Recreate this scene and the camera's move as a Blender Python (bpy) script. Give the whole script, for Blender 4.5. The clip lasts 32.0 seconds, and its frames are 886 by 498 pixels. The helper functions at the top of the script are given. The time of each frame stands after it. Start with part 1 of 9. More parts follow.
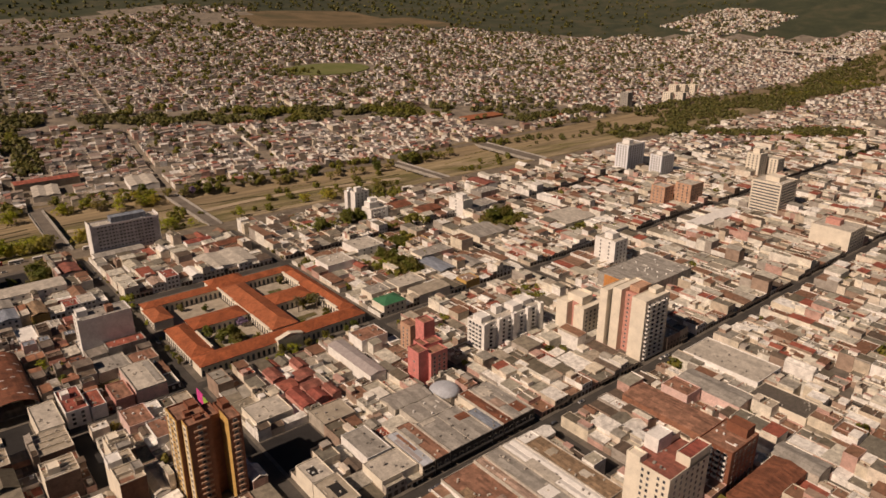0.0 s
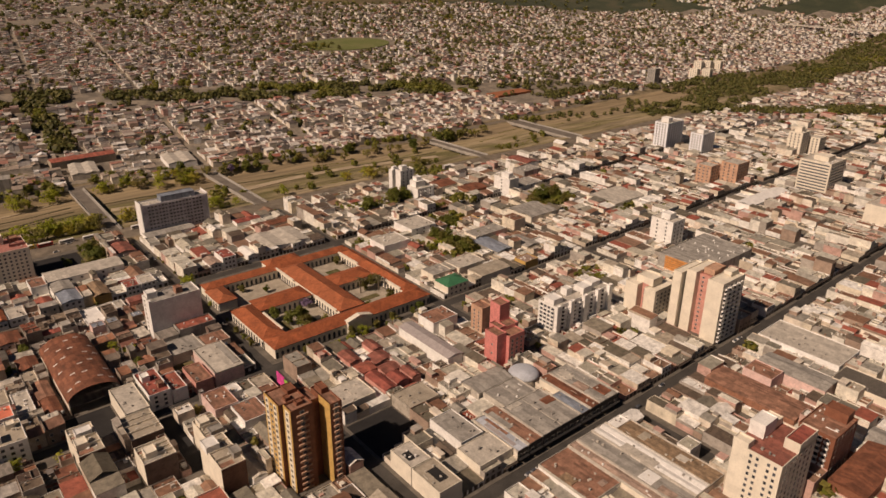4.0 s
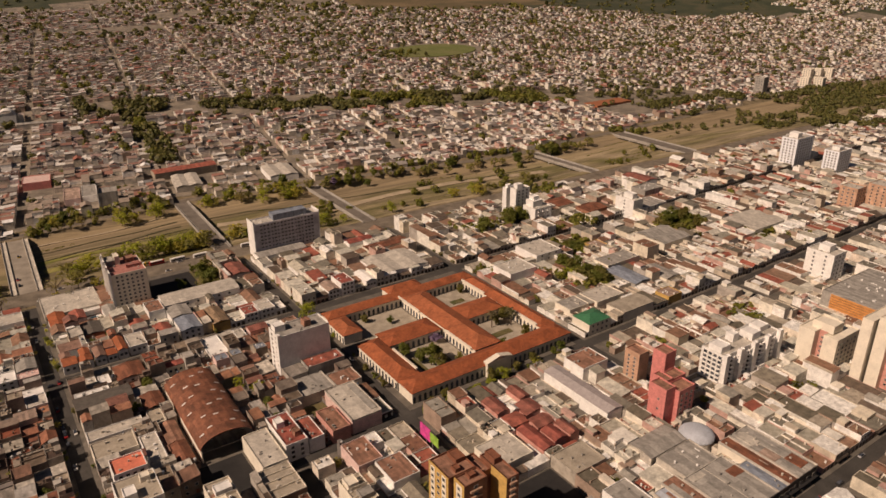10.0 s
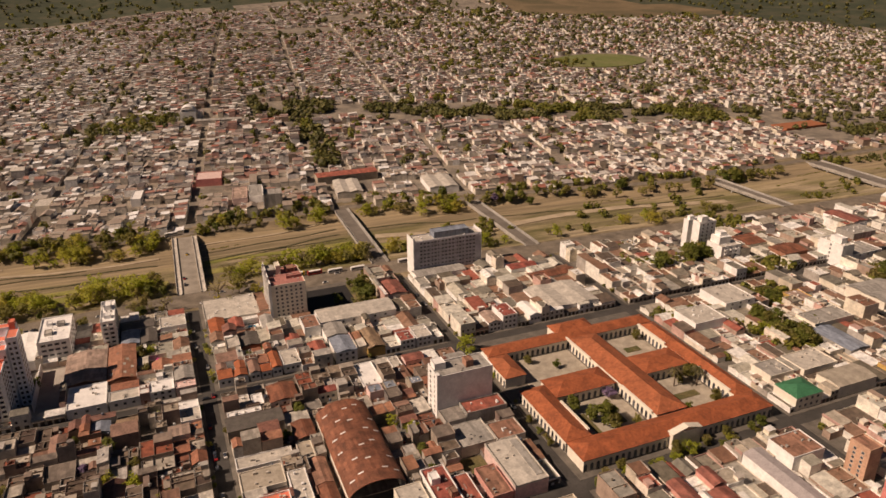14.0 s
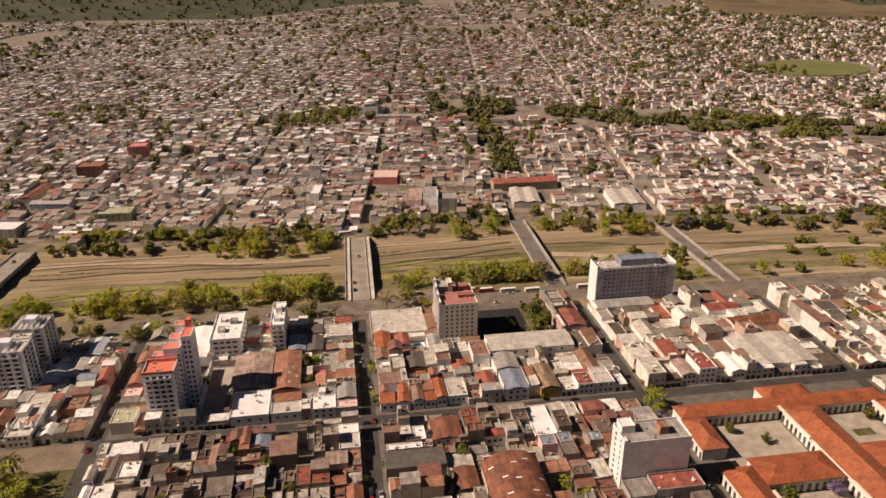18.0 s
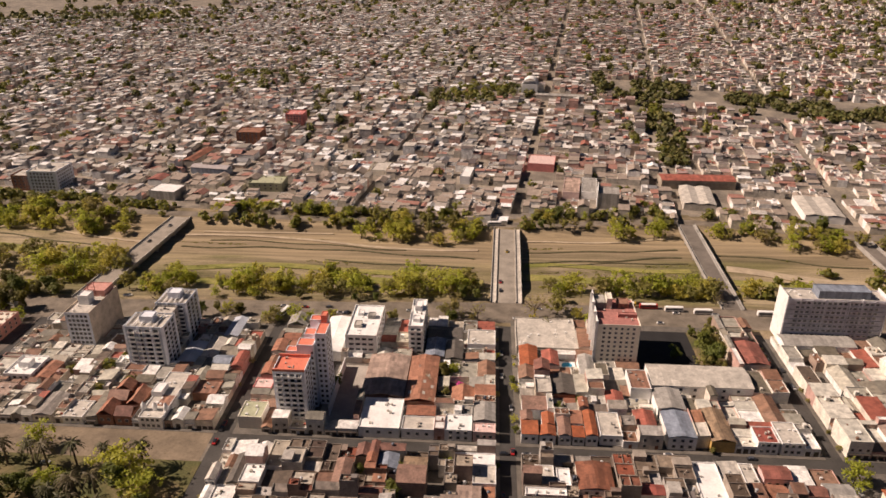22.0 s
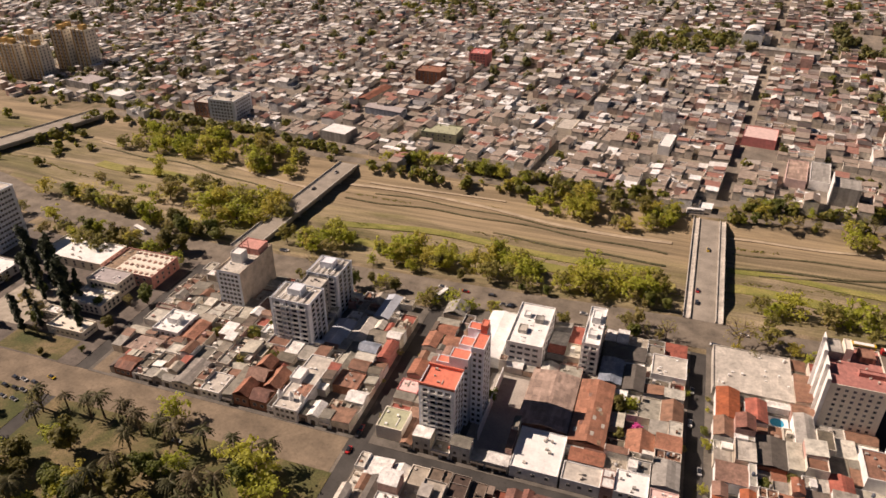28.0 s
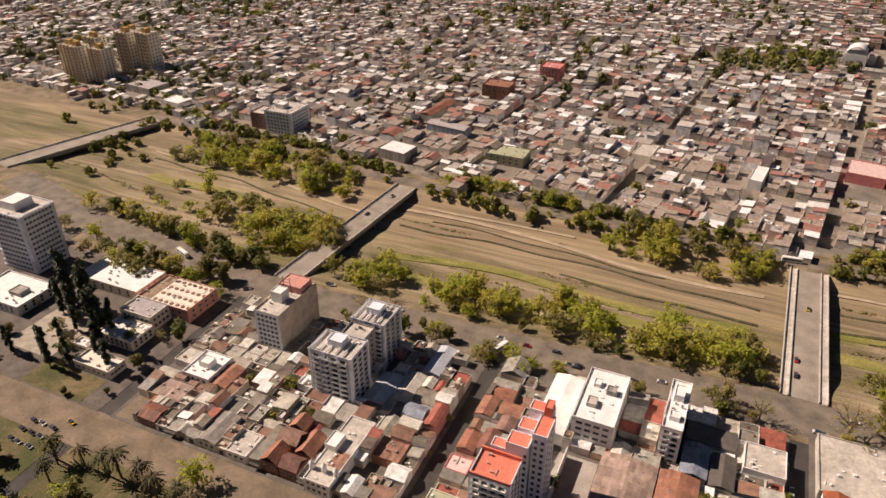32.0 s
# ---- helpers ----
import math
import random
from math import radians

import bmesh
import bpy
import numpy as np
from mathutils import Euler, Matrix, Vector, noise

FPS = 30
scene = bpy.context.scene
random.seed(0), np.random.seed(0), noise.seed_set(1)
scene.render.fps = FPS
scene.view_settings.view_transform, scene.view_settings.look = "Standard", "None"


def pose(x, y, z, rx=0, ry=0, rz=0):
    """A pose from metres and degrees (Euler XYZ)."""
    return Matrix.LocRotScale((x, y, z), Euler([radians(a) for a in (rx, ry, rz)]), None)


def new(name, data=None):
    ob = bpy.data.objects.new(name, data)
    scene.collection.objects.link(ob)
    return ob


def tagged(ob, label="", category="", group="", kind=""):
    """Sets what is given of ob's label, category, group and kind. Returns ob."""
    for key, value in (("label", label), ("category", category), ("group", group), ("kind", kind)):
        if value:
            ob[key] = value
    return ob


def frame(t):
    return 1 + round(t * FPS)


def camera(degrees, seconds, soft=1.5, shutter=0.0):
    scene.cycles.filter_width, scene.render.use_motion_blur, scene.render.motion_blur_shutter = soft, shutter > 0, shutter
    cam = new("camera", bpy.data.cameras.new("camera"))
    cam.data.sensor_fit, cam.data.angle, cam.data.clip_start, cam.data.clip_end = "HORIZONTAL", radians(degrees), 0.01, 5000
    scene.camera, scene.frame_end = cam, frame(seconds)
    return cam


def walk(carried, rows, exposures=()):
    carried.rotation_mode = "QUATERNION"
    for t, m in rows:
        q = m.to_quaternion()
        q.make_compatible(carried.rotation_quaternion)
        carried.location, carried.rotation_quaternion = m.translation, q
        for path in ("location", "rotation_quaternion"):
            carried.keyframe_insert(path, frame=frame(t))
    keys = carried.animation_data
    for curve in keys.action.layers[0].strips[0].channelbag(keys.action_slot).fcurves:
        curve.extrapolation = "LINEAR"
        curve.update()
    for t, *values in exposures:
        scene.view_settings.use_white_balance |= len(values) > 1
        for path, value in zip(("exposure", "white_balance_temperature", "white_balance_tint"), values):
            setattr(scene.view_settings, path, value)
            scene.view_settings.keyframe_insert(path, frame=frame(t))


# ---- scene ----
cam = camera(64.16, 32.0, soft=1.6)
# seconds, place in metres, turn in degrees
PATH = [
    (0.0, 41.75, -205.60, 218.28, 68.884, -0.243, -39.432),
    (1.0, 33.92, -197.60, 218.47, 68.188, -0.344, -39.391),
    (2.0, 26.67, -189.81, 218.75, 67.562, -0.375, -39.414),
    (3.0, 19.15, -181.71, 218.98, 67.006, -0.434, -39.389),
    (3.5, 15.41, -177.53, 219.00, 66.974, -0.438, -39.378),
    (5.5, 2.65, -158.56, 219.26, 66.854, -0.027, -39.494),
    (6.0, 0.80, -153.38, 219.36, 66.894, 0.068, -39.443),
    (7.0, -1.67, -142.53, 219.56, 67.002, 0.193, -38.982),
    (8.0, -2.63, -131.36, 219.82, 67.056, 0.267, -38.038),
    (9.0, -2.52, -119.49, 219.81, 67.113, 0.286, -36.483),
    (10.0, -1.78, -108.65, 219.81, 67.196, 0.243, -34.491),
    (11.0, -0.52, -96.67, 219.75, 67.340, 0.162, -32.131),
    (12.0, 0.45, -84.43, 219.90, 67.453, 0.154, -29.350),
    (13.0, 1.28, -71.44, 219.44, 67.584, 0.123, -26.083),
    (14.0, 1.98, -59.41, 218.74, 67.647, 0.101, -22.422),
    (15.0, 2.02, -47.81, 218.17, 67.645, 0.153, -18.771),
    (15.5, 1.99, -42.01, 218.02, 67.621, 0.130, -16.966),
    (17.5, 0.86, -18.40, 218.67, 67.416, 0.106, -10.193),
    (18.0, 0.68, -12.36, 218.41, 67.355, 0.139, -8.640),
    (19.0, 0.00, -0.00, 217.48, 67.114, 0.151, -5.564),
    (20.0, -1.91, 11.63, 217.17, 66.714, -0.040, -2.284),
    (21.0, -3.34, 22.99, 217.07, 66.048, -0.069, 0.827),
    (22.0, -4.92, 34.47, 217.75, 65.076, -0.061, 3.763),
    (23.0, -7.01, 45.65, 217.78, 64.128, -0.033, 6.491),
    (24.0, -10.01, 56.68, 217.78, 63.182, -0.079, 9.110),
    (25.0, -13.06, 67.79, 217.75, 62.255, -0.099, 11.672),
    (25.5, -14.56, 73.43, 217.86, 61.768, -0.081, 12.891),
    (27.5, -21.41, 94.86, 218.30, 59.896, -0.065, 17.580),
    (28.0, -23.31, 100.31, 218.54, 59.407, -0.020, 18.672),
    (29.0, -27.51, 110.89, 218.90, 59.187, -0.121, 20.588),
    (30.0, -31.84, 121.44, 218.91, 59.237, -0.057, 22.108),
    (31.0, -36.11, 131.56, 218.47, 59.349, -0.043, 23.371),
    (32.0, -39.84, 142.96, 217.58, 59.459, 0.068, 24.136),
]
walk(cam, [(t, pose(*p)) for t, *p in PATH], exposures=[(0.0, -0.38, 7150, 24), (9.0, -0.37, 7250, 25), (15.0, -0.03, 7250, 26), (20.0, 0.23, 6600, 25), (32.0, 0.33, 6500, 24)])

# ---- world, sun ----
SUN_AZ, SUN_EL = radians(89), radians(41)  # azimuth of the sun, from +y towards -x
world = bpy.data.worlds.new("sky")
scene.world = world
world.use_nodes = True
wn = world.node_tree.nodes
sky = wn.new("ShaderNodeTexSky")
sky.sky_type, sky.sun_disc = "NISHITA", False
sky.sun_elevation, sky.sun_rotation = SUN_EL, -SUN_AZ
sky.air_density, sky.dust_density, sky.ozone_density = 1.0, 0.3, 4.0
world.node_tree.links.new(sky.outputs[0], wn["Background"].inputs[0])
wn["Background"].inputs[1].default_value = 0.0155
sun = new("sun", bpy.data.lights.new("sun", "SUN"))
sun.data.energy, sun.data.angle, sun.data.color = 5.0, radians(0.55), (1.0, 0.85, 0.65)
SUN_DIR = Vector((-math.sin(SUN_AZ) * math.cos(SUN_EL), math.cos(SUN_AZ) * math.cos(SUN_EL), math.sin(SUN_EL)))
sun.matrix_world = Matrix.Translation((-400, 0, 600)) @ SUN_DIR.to_track_quat("Z", "Y").to_matrix().to_4x4()

rnd = random.Random(7)
# ---- materials ----
def mat(name, colors, rough=0.8, metal=0.0, scale=0.4, amount=0.35, bump=0.25, per="object", fine=1.5, stripes=0.0, stain=0.3, cells=None, patch=0.25):
    """A weathered surface: colours picked per object or per island, blotches, grain, ribs where stripes is set, and sheets of uneven age where cells is set."""
    m = bpy.data.materials.new(name)
    m.use_nodes = True
    n, l = m.node_tree.nodes, m.node_tree.links
    b = n["Principled BSDF"]
    b.inputs["Roughness"].default_value = rough
    b.inputs["Metallic"].default_value = metal
    tex = n.new("ShaderNodeNewGeometry")
    if per == "island":
        pick = tex.outputs["Random Per Island"]
    elif per == "both":
        # each piece of a house takes its own colour
        add = n.new("ShaderNodeMath")
        add.operation = "ADD"
        frac = n.new("ShaderNodeMath")
        frac.operation = "FRACT"
        l.new(tex.outputs["Random Per Island"], add.inputs[0])
        l.new(n.new("ShaderNodeObjectInfo").outputs["Random"], add.inputs[1])
        l.new(add.outputs[0], frac.inputs[0])
        pick = frac.outputs[0]
    else:
        pick = n.new("ShaderNodeObjectInfo").outputs["Random"]
    ramp = n.new("ShaderNodeValToRGB")
    ramp.color_ramp.interpolation = "CONSTANT"
    els = ramp.color_ramp.elements
    while len(els) < len(colors):
        els.new(0.5)
    for k, c in enumerate(colors):
        els[k].position = k / len(colors)
        els[k].color = (*c, 1)
    l.new(pick, ramp.inputs[0])
    big = n.new("ShaderNodeTexNoise")
    big.inputs["Scale"].default_value = scale
    big.inputs["Detail"].default_value = 6
    l.new(tex.outputs["Position"], big.inputs["Vector"])
    small = n.new("ShaderNodeTexNoise")
    small.inputs["Scale"].default_value = fine
    small.inputs["Detail"].default_value = 3
    l.new(tex.outputs["Position"], small.inputs["Vector"])
    r1 = n.new("ShaderNodeMapRange")
    r1.inputs[1].default_value, r1.inputs[2].default_value = 0.3, 0.72
    r1.inputs[3].default_value, r1.inputs[4].default_value = 1 - amount, 1 + amount * 0.4
    l.new(big.outputs[0], r1.inputs[0])
    r2 = n.new("ShaderNodeMapRange")
    r2.inputs[3].default_value, r2.inputs[4].default_value = 1 - stain, 1 + stain
    l.new(small.outputs[0], r2.inputs[0])
    mul = n.new("ShaderNodeMath")
    mul.operation = "MULTIPLY"
    spot = n.new("ShaderNodeTexNoise")
    spot.inputs["Scale"].default_value = 0.55
    spot.inputs["Detail"].default_value = 7
    spot.inputs["Roughness"].default_value = 0.7
    l.new(tex.outputs["Position"], spot.inputs["Vector"])
    r3 = n.new("ShaderNodeMapRange")
    r3.inputs[1].default_value, r3.inputs[2].default_value = 0.54, 0.68
    r3.inputs[3].default_value, r3.inputs[4].default_value = 1.0, 1 - amount * 0.9
    l.new(spot.outputs[0], r3.inputs[0])
    dirt = n.new("ShaderNodeMath")
    dirt.operation = "MULTIPLY"
    l.new(r1.outputs[0], dirt.inputs[0])
    l.new(r3.outputs[0], dirt.inputs[1])
    l.new(dirt.outputs[0], mul.inputs[0])
    l.new(r2.outputs[0], mul.inputs[1])
    mix = n.new("ShaderNodeMix")
    mix.data_type, mix.blend_type = "RGBA", "MULTIPLY"
    mix.inputs[0].default_value = 1
    l.new(ramp.outputs[0], mix.inputs[6])
    l.new(mul.outputs[0], mix.inputs[7])
    if cells:
        at = n.new("ShaderNodeTexCoord")
        warp = n.new("ShaderNodeVectorMath")
        warp.operation = "SNAP"
        warp.inputs[1].default_value = cells
        l.new(at.outputs["Object"], warp.inputs[0])
        dice = n.new("ShaderNodeTexWhiteNoise")
        dice.noise_dimensions = "3D"
        l.new(warp.outputs[0], dice.inputs["Vector"])
        age = n.new("ShaderNodeMapRange")
        age.inputs[3].default_value, age.inputs[4].default_value = 1 - patch, 1 + patch * 0.6
        l.new(dice.outputs[0], age.inputs[0])
        mix2 = n.new("ShaderNodeMix")
        mix2.data_type, mix2.blend_type = "RGBA", "MULTIPLY"
        mix2.inputs[0].default_value = 1
        l.new(mix.outputs[2], mix2.inputs[6])
        l.new(age.outputs[0], mix2.inputs[7])
        mix = mix2
    l.new(mix.outputs[2], b.inputs["Base Color"])
    bp = n.new("ShaderNodeBump")
    bp.inputs["Strength"].default_value = bump
    bp.inputs["Distance"].default_value = 0.1
    if stripes:
        obj = n.new("ShaderNodeTexCoord")
        wave = n.new("ShaderNodeTexWave")
        wave.inputs["Scale"].default_value = stripes
        wave.inputs["Distortion"].default_value = 0.3
        l.new(obj.outputs["Object"], wave.inputs["Vector"])
        l.new(wave.outputs[1], bp.inputs["Height"])
    else:
        l.new(small.outputs[0], bp.inputs["Height"])
    l.new(bp.outputs[0], b.inputs["Normal"])
    return m


WALLS = [(0.80, 0.77, 0.70), (0.58, 0.50, 0.40), (0.86, 0.84, 0.80), (0.38, 0.28, 0.22), (0.72, 0.65, 0.53), (0.42, 0.38, 0.34), (0.88, 0.86, 0.83), (0.56, 0.36, 0.31), (0.82, 0.77, 0.67), (0.76, 0.68, 0.58)]
ROOFS = [(0.27, 0.24, 0.19), (0.50, 0.47, 0.39), (0.16, 0.14, 0.105), (0.66, 0.63, 0.55), (0.24, 0.125, 0.08), (0.38, 0.36, 0.30), (0.36, 0.11, 0.075), (0.14, 0.105, 0.08), (0.58, 0.56, 0.49), (0.21, 0.195, 0.16), (0.84, 0.82, 0.78), (0.43, 0.38, 0.31), (0.29, 0.175, 0.12), (0.35, 0.33, 0.29), (0.28, 0.155, 0.10), (0.88, 0.87, 0.84)]
M_WALL = mat("painted_plaster", WALLS, 0.85, amount=0.35, scale=0.25, fine=1.3, stain=0.3)
M_ROOF = mat("weathered_roof", ROOFS, 0.75, amount=0.5, scale=0.3, fine=1.1, stain=0.45, per="both", cells=(3.1, 4.3, 50), patch=0.2)
M_TILE = mat("terracotta_tiles", [(0.40, 0.115, 0.045), (0.38, 0.105, 0.04), (0.42, 0.13, 0.055)], 0.8, amount=0.35, scale=0.15, stripes=6, cells=(1.2, 1.2, 50), patch=0.2)
M_WHITE = mat("white_paint", [(0.86, 0.85, 0.83)], 0.7, amount=0.16, scale=0.22, stain=0.16, fine=0.9)
M_CREAM = mat("cream_render", [(0.80, 0.74, 0.63)], 0.8, amount=0.14, scale=0.2, stain=0.14)
M_GREY = mat("grey_concrete", [(0.38, 0.36, 0.33)], 0.8, amount=0.25, scale=0.3, fine=1.0, stain=0.35, cells=(1.7, 7.3, 50), patch=0.28)
M_PALE = mat("pale_concrete", [(0.56, 0.52, 0.46)], 0.85, amount=0.25, scale=0.3, fine=1.0, stain=0.35, cells=(3.7, 5.3, 50), patch=0.16)
M_ASPHALT = mat("asphalt", [(0.066, 0.061, 0.056)], 0.9, amount=0.4, scale=0.1)
M_PAVE = mat("pavement_concrete", [(0.155, 0.138, 0.118)], 0.9, amount=0.35, scale=0.2)
M_GLASS = mat("window_glass", [(0.05, 0.06, 0.08), (0.09, 0.10, 0.12), (0.03, 0.035, 0.045)], 0.15, amount=0.1, bump=0.0)
M_BROWN = mat("brown_cladding", [(0.24, 0.095, 0.055)], 0.7, amount=0.2)
M_OCHRE = mat("ochre_panel", [(0.58, 0.37, 0.12)], 0.75, amount=0.2)
M_ORANGE = mat("orange_panel", [(0.66, 0.30, 0.10)], 0.7, amount=0.25)
# dark shop fronts, with the shade of the sunless street side mixed in
M_SHADESHOP = mat("shaded_dark_shop_front", [(0.045, 0.04, 0.038), (0.07, 0.055, 0.045)], 0.6, amount=0.4, scale=0.3, fine=2.0)
M_PINK = mat("pink_render", [(0.66, 0.24, 0.22)], 0.8, amount=0.2)
M_RED = mat("red_paint", [(0.74, 0.22, 0.14)], 0.7, amount=0.15)
M_RUST = mat("rusted_sheet", [(0.27, 0.105, 0.06)], 0.7, amount=0.45, scale=0.2, stripes=3, fine=0.9, stain=0.4, cells=(1.3, 6.1, 50), patch=0.3)
M_GREEN = mat("green_sheet", [(0.045, 0.19, 0.095)], 0.6, amount=0.2)
M_TERRACE = mat("terrace_tiles", [(0.36, 0.19, 0.13)], 0.8, amount=0.45, scale=0.25, stain=0.4, cells=(1.4, 5.7, 50), patch=0.3)
M_SALMON = mat("salmon_render", [(0.62, 0.31, 0.26)], 0.8, amount=0.2)
# dark brown that stands for the shade on the cream blocks' front ends
M_SHADEEND = mat("shaded_end", [(0.16, 0.08, 0.055), (0.13, 0.085, 0.07)], 0.85, amount=0.35, scale=0.3)
M_TERRACOTTA = mat("brown_brick", [(0.34, 0.16, 0.10)], 0.85, amount=0.3)
M_REDTILE = mat("red_sheet", [(0.36, 0.10, 0.075), (0.42, 0.13, 0.09), (0.33, 0.12, 0.09)], 0.75, amount=0.4, scale=0.3, stripes=4, cells=(1.3, 4.7, 50), patch=0.3)
M_LILAC = mat("grey_render", [(0.42, 0.38, 0.38)], 0.85, amount=0.2)
M_OLIVE = mat("olive_render", [(0.42, 0.43, 0.29)], 0.8, amount=0.2)
M_BRICKSHEET = mat("orange_brown_sheet", [(0.40, 0.185, 0.115)], 0.75, amount=0.3, scale=0.25, stripes=4, stain=0.35, cells=(1.2, 5.1, 50), patch=0.25)
M_TANRENDER = mat("tan_render", [(0.58, 0.36, 0.25)], 0.85, amount=0.3, scale=0.2)
M_TAN = mat("tan_sheet", [(0.36, 0.25, 0.16)], 0.7, amount=0.45, stripes=4, stain=0.4, cells=(1.3, 5.9, 50), patch=0.3)
M_BLUE = mat("blue_grey_sheet", [(0.27, 0.31, 0.38)], 0.6, amount=0.3, stripes=4, cells=(1.3, 5.3, 50), patch=0.25)
M_COOL = mat("cool_white_paint", [(0.82, 0.85, 0.91)], 0.65, amount=0.14, scale=0.22, stain=0.16, fine=0.9)
M_COOLGREY = mat("blue_grey_paint", [(0.50, 0.54, 0.61)], 0.7, amount=0.2, scale=0.2, stain=0.25)
M_LAVENDER = mat("pale_grey_render", [(0.60, 0.58, 0.62)], 0.85, amount=0.3, scale=0.25, stain=0.3)
M_DECK = mat("bridge_concrete", [(0.40, 0.37, 0.33)], 0.9, amount=0.25, scale=0.12, stain=0.3, fine=1.5)
M_BEIGE = mat("beige_render", [(0.56, 0.46, 0.36)], 0.85, amount=0.3, scale=0.2, stain=0.25)
M_COURT = mat("court_paving", [(0.42, 0.37, 0.30)], 0.9, amount=0.3, scale=0.2)
M_MAGENTA = mat("magenta_print", [(0.75, 0.08, 0.35)], 0.6)
M_LIME = mat("lime_print", [(0.30, 0.55, 0.08)], 0.6)
def leafy(name, colors, per="object", glow=0.35):
    """Leaves: a weathered colour that also lets light through."""
    m = mat(name, colors, 0.65, amount=0.4, scale=0.7, bump=0, per=per)
    n, l = m.node_tree.nodes, m.node_tree.links
    b, o = n["Principled BSDF"], n["Material Output"]
    tr = n.new("ShaderNodeBsdfTranslucent")
    l.new(b.inputs["Base Color"].links[0].from_socket, tr.inputs[0])
    mx = n.new("ShaderNodeMixShader")
    mx.inputs[0].default_value = glow
    l.new(b.outputs[0], mx.inputs[1])
    l.new(tr.outputs[0], mx.inputs[2])
    l.new(mx.outputs[0], o.inputs["Surface"])
    return m


M_LEAF = leafy("leaves", [(0.54, 0.57, 0.07), (0.60, 0.59, 0.09), (0.48, 0.52, 0.06), (0.64, 0.57, 0.11)], glow=0.6)
M_DARKLEAF = leafy("dark_leaves", [(0.16, 0.19, 0.03), (0.20, 0.22, 0.035), (0.21, 0.19, 0.04)], glow=0.45)
M_BARK = mat("bark", [(0.12, 0.085, 0.06)], 0.95)
M_TANK = mat("plastic_tank", [(0.10, 0.12, 0.16), (0.5, 0.5, 0.5), (0.35, 0.33, 0.3)], 0.6)
M_FARHOUSE = mat("far_town", [(0.460, 0.405, 0.359), (0.331, 0.267, 0.239), (0.221, 0.170, 0.152), (0.570, 0.534, 0.497), (0.294, 0.156, 0.124), (0.386, 0.350, 0.331), (0.184, 0.152, 0.138), (0.681, 0.653, 0.616), (0.331, 0.221, 0.184), (0.405, 0.276, 0.258), (0.147, 0.120, 0.110), (0.76, 0.73, 0.69), (0.10, 0.08, 0.075), (0.36, 0.14, 0.10), (0.25, 0.22, 0.20)], 0.8, per="island", amount=0.3)


M_FARPALE = mat("far_town_pale", [(0.54, 0.51, 0.47), (0.41, 0.375, 0.33), (0.27, 0.24, 0.205), (0.70, 0.68, 0.65), (0.30, 0.21, 0.17), (0.46, 0.44, 0.42), (0.22, 0.19, 0.17), (0.80, 0.78, 0.76), (0.35, 0.285, 0.235), (0.43, 0.385, 0.34), (0.58, 0.54, 0.48), (0.88, 0.88, 0.88), (0.13, 0.105, 0.10), (0.36, 0.18, 0.14), (0.24, 0.235, 0.24)], 0.8, per="island", amount=0.3)
M_FARWALLPALE = mat("far_walls_pale", [(0.80, 0.78, 0.73), (0.64, 0.57, 0.50), (0.83, 0.82, 0.80), (0.50, 0.40, 0.33), (0.70, 0.64, 0.55), (0.46, 0.43, 0.41), (0.60, 0.40, 0.34), (0.87, 0.86, 0.84)], 0.85, per="island")


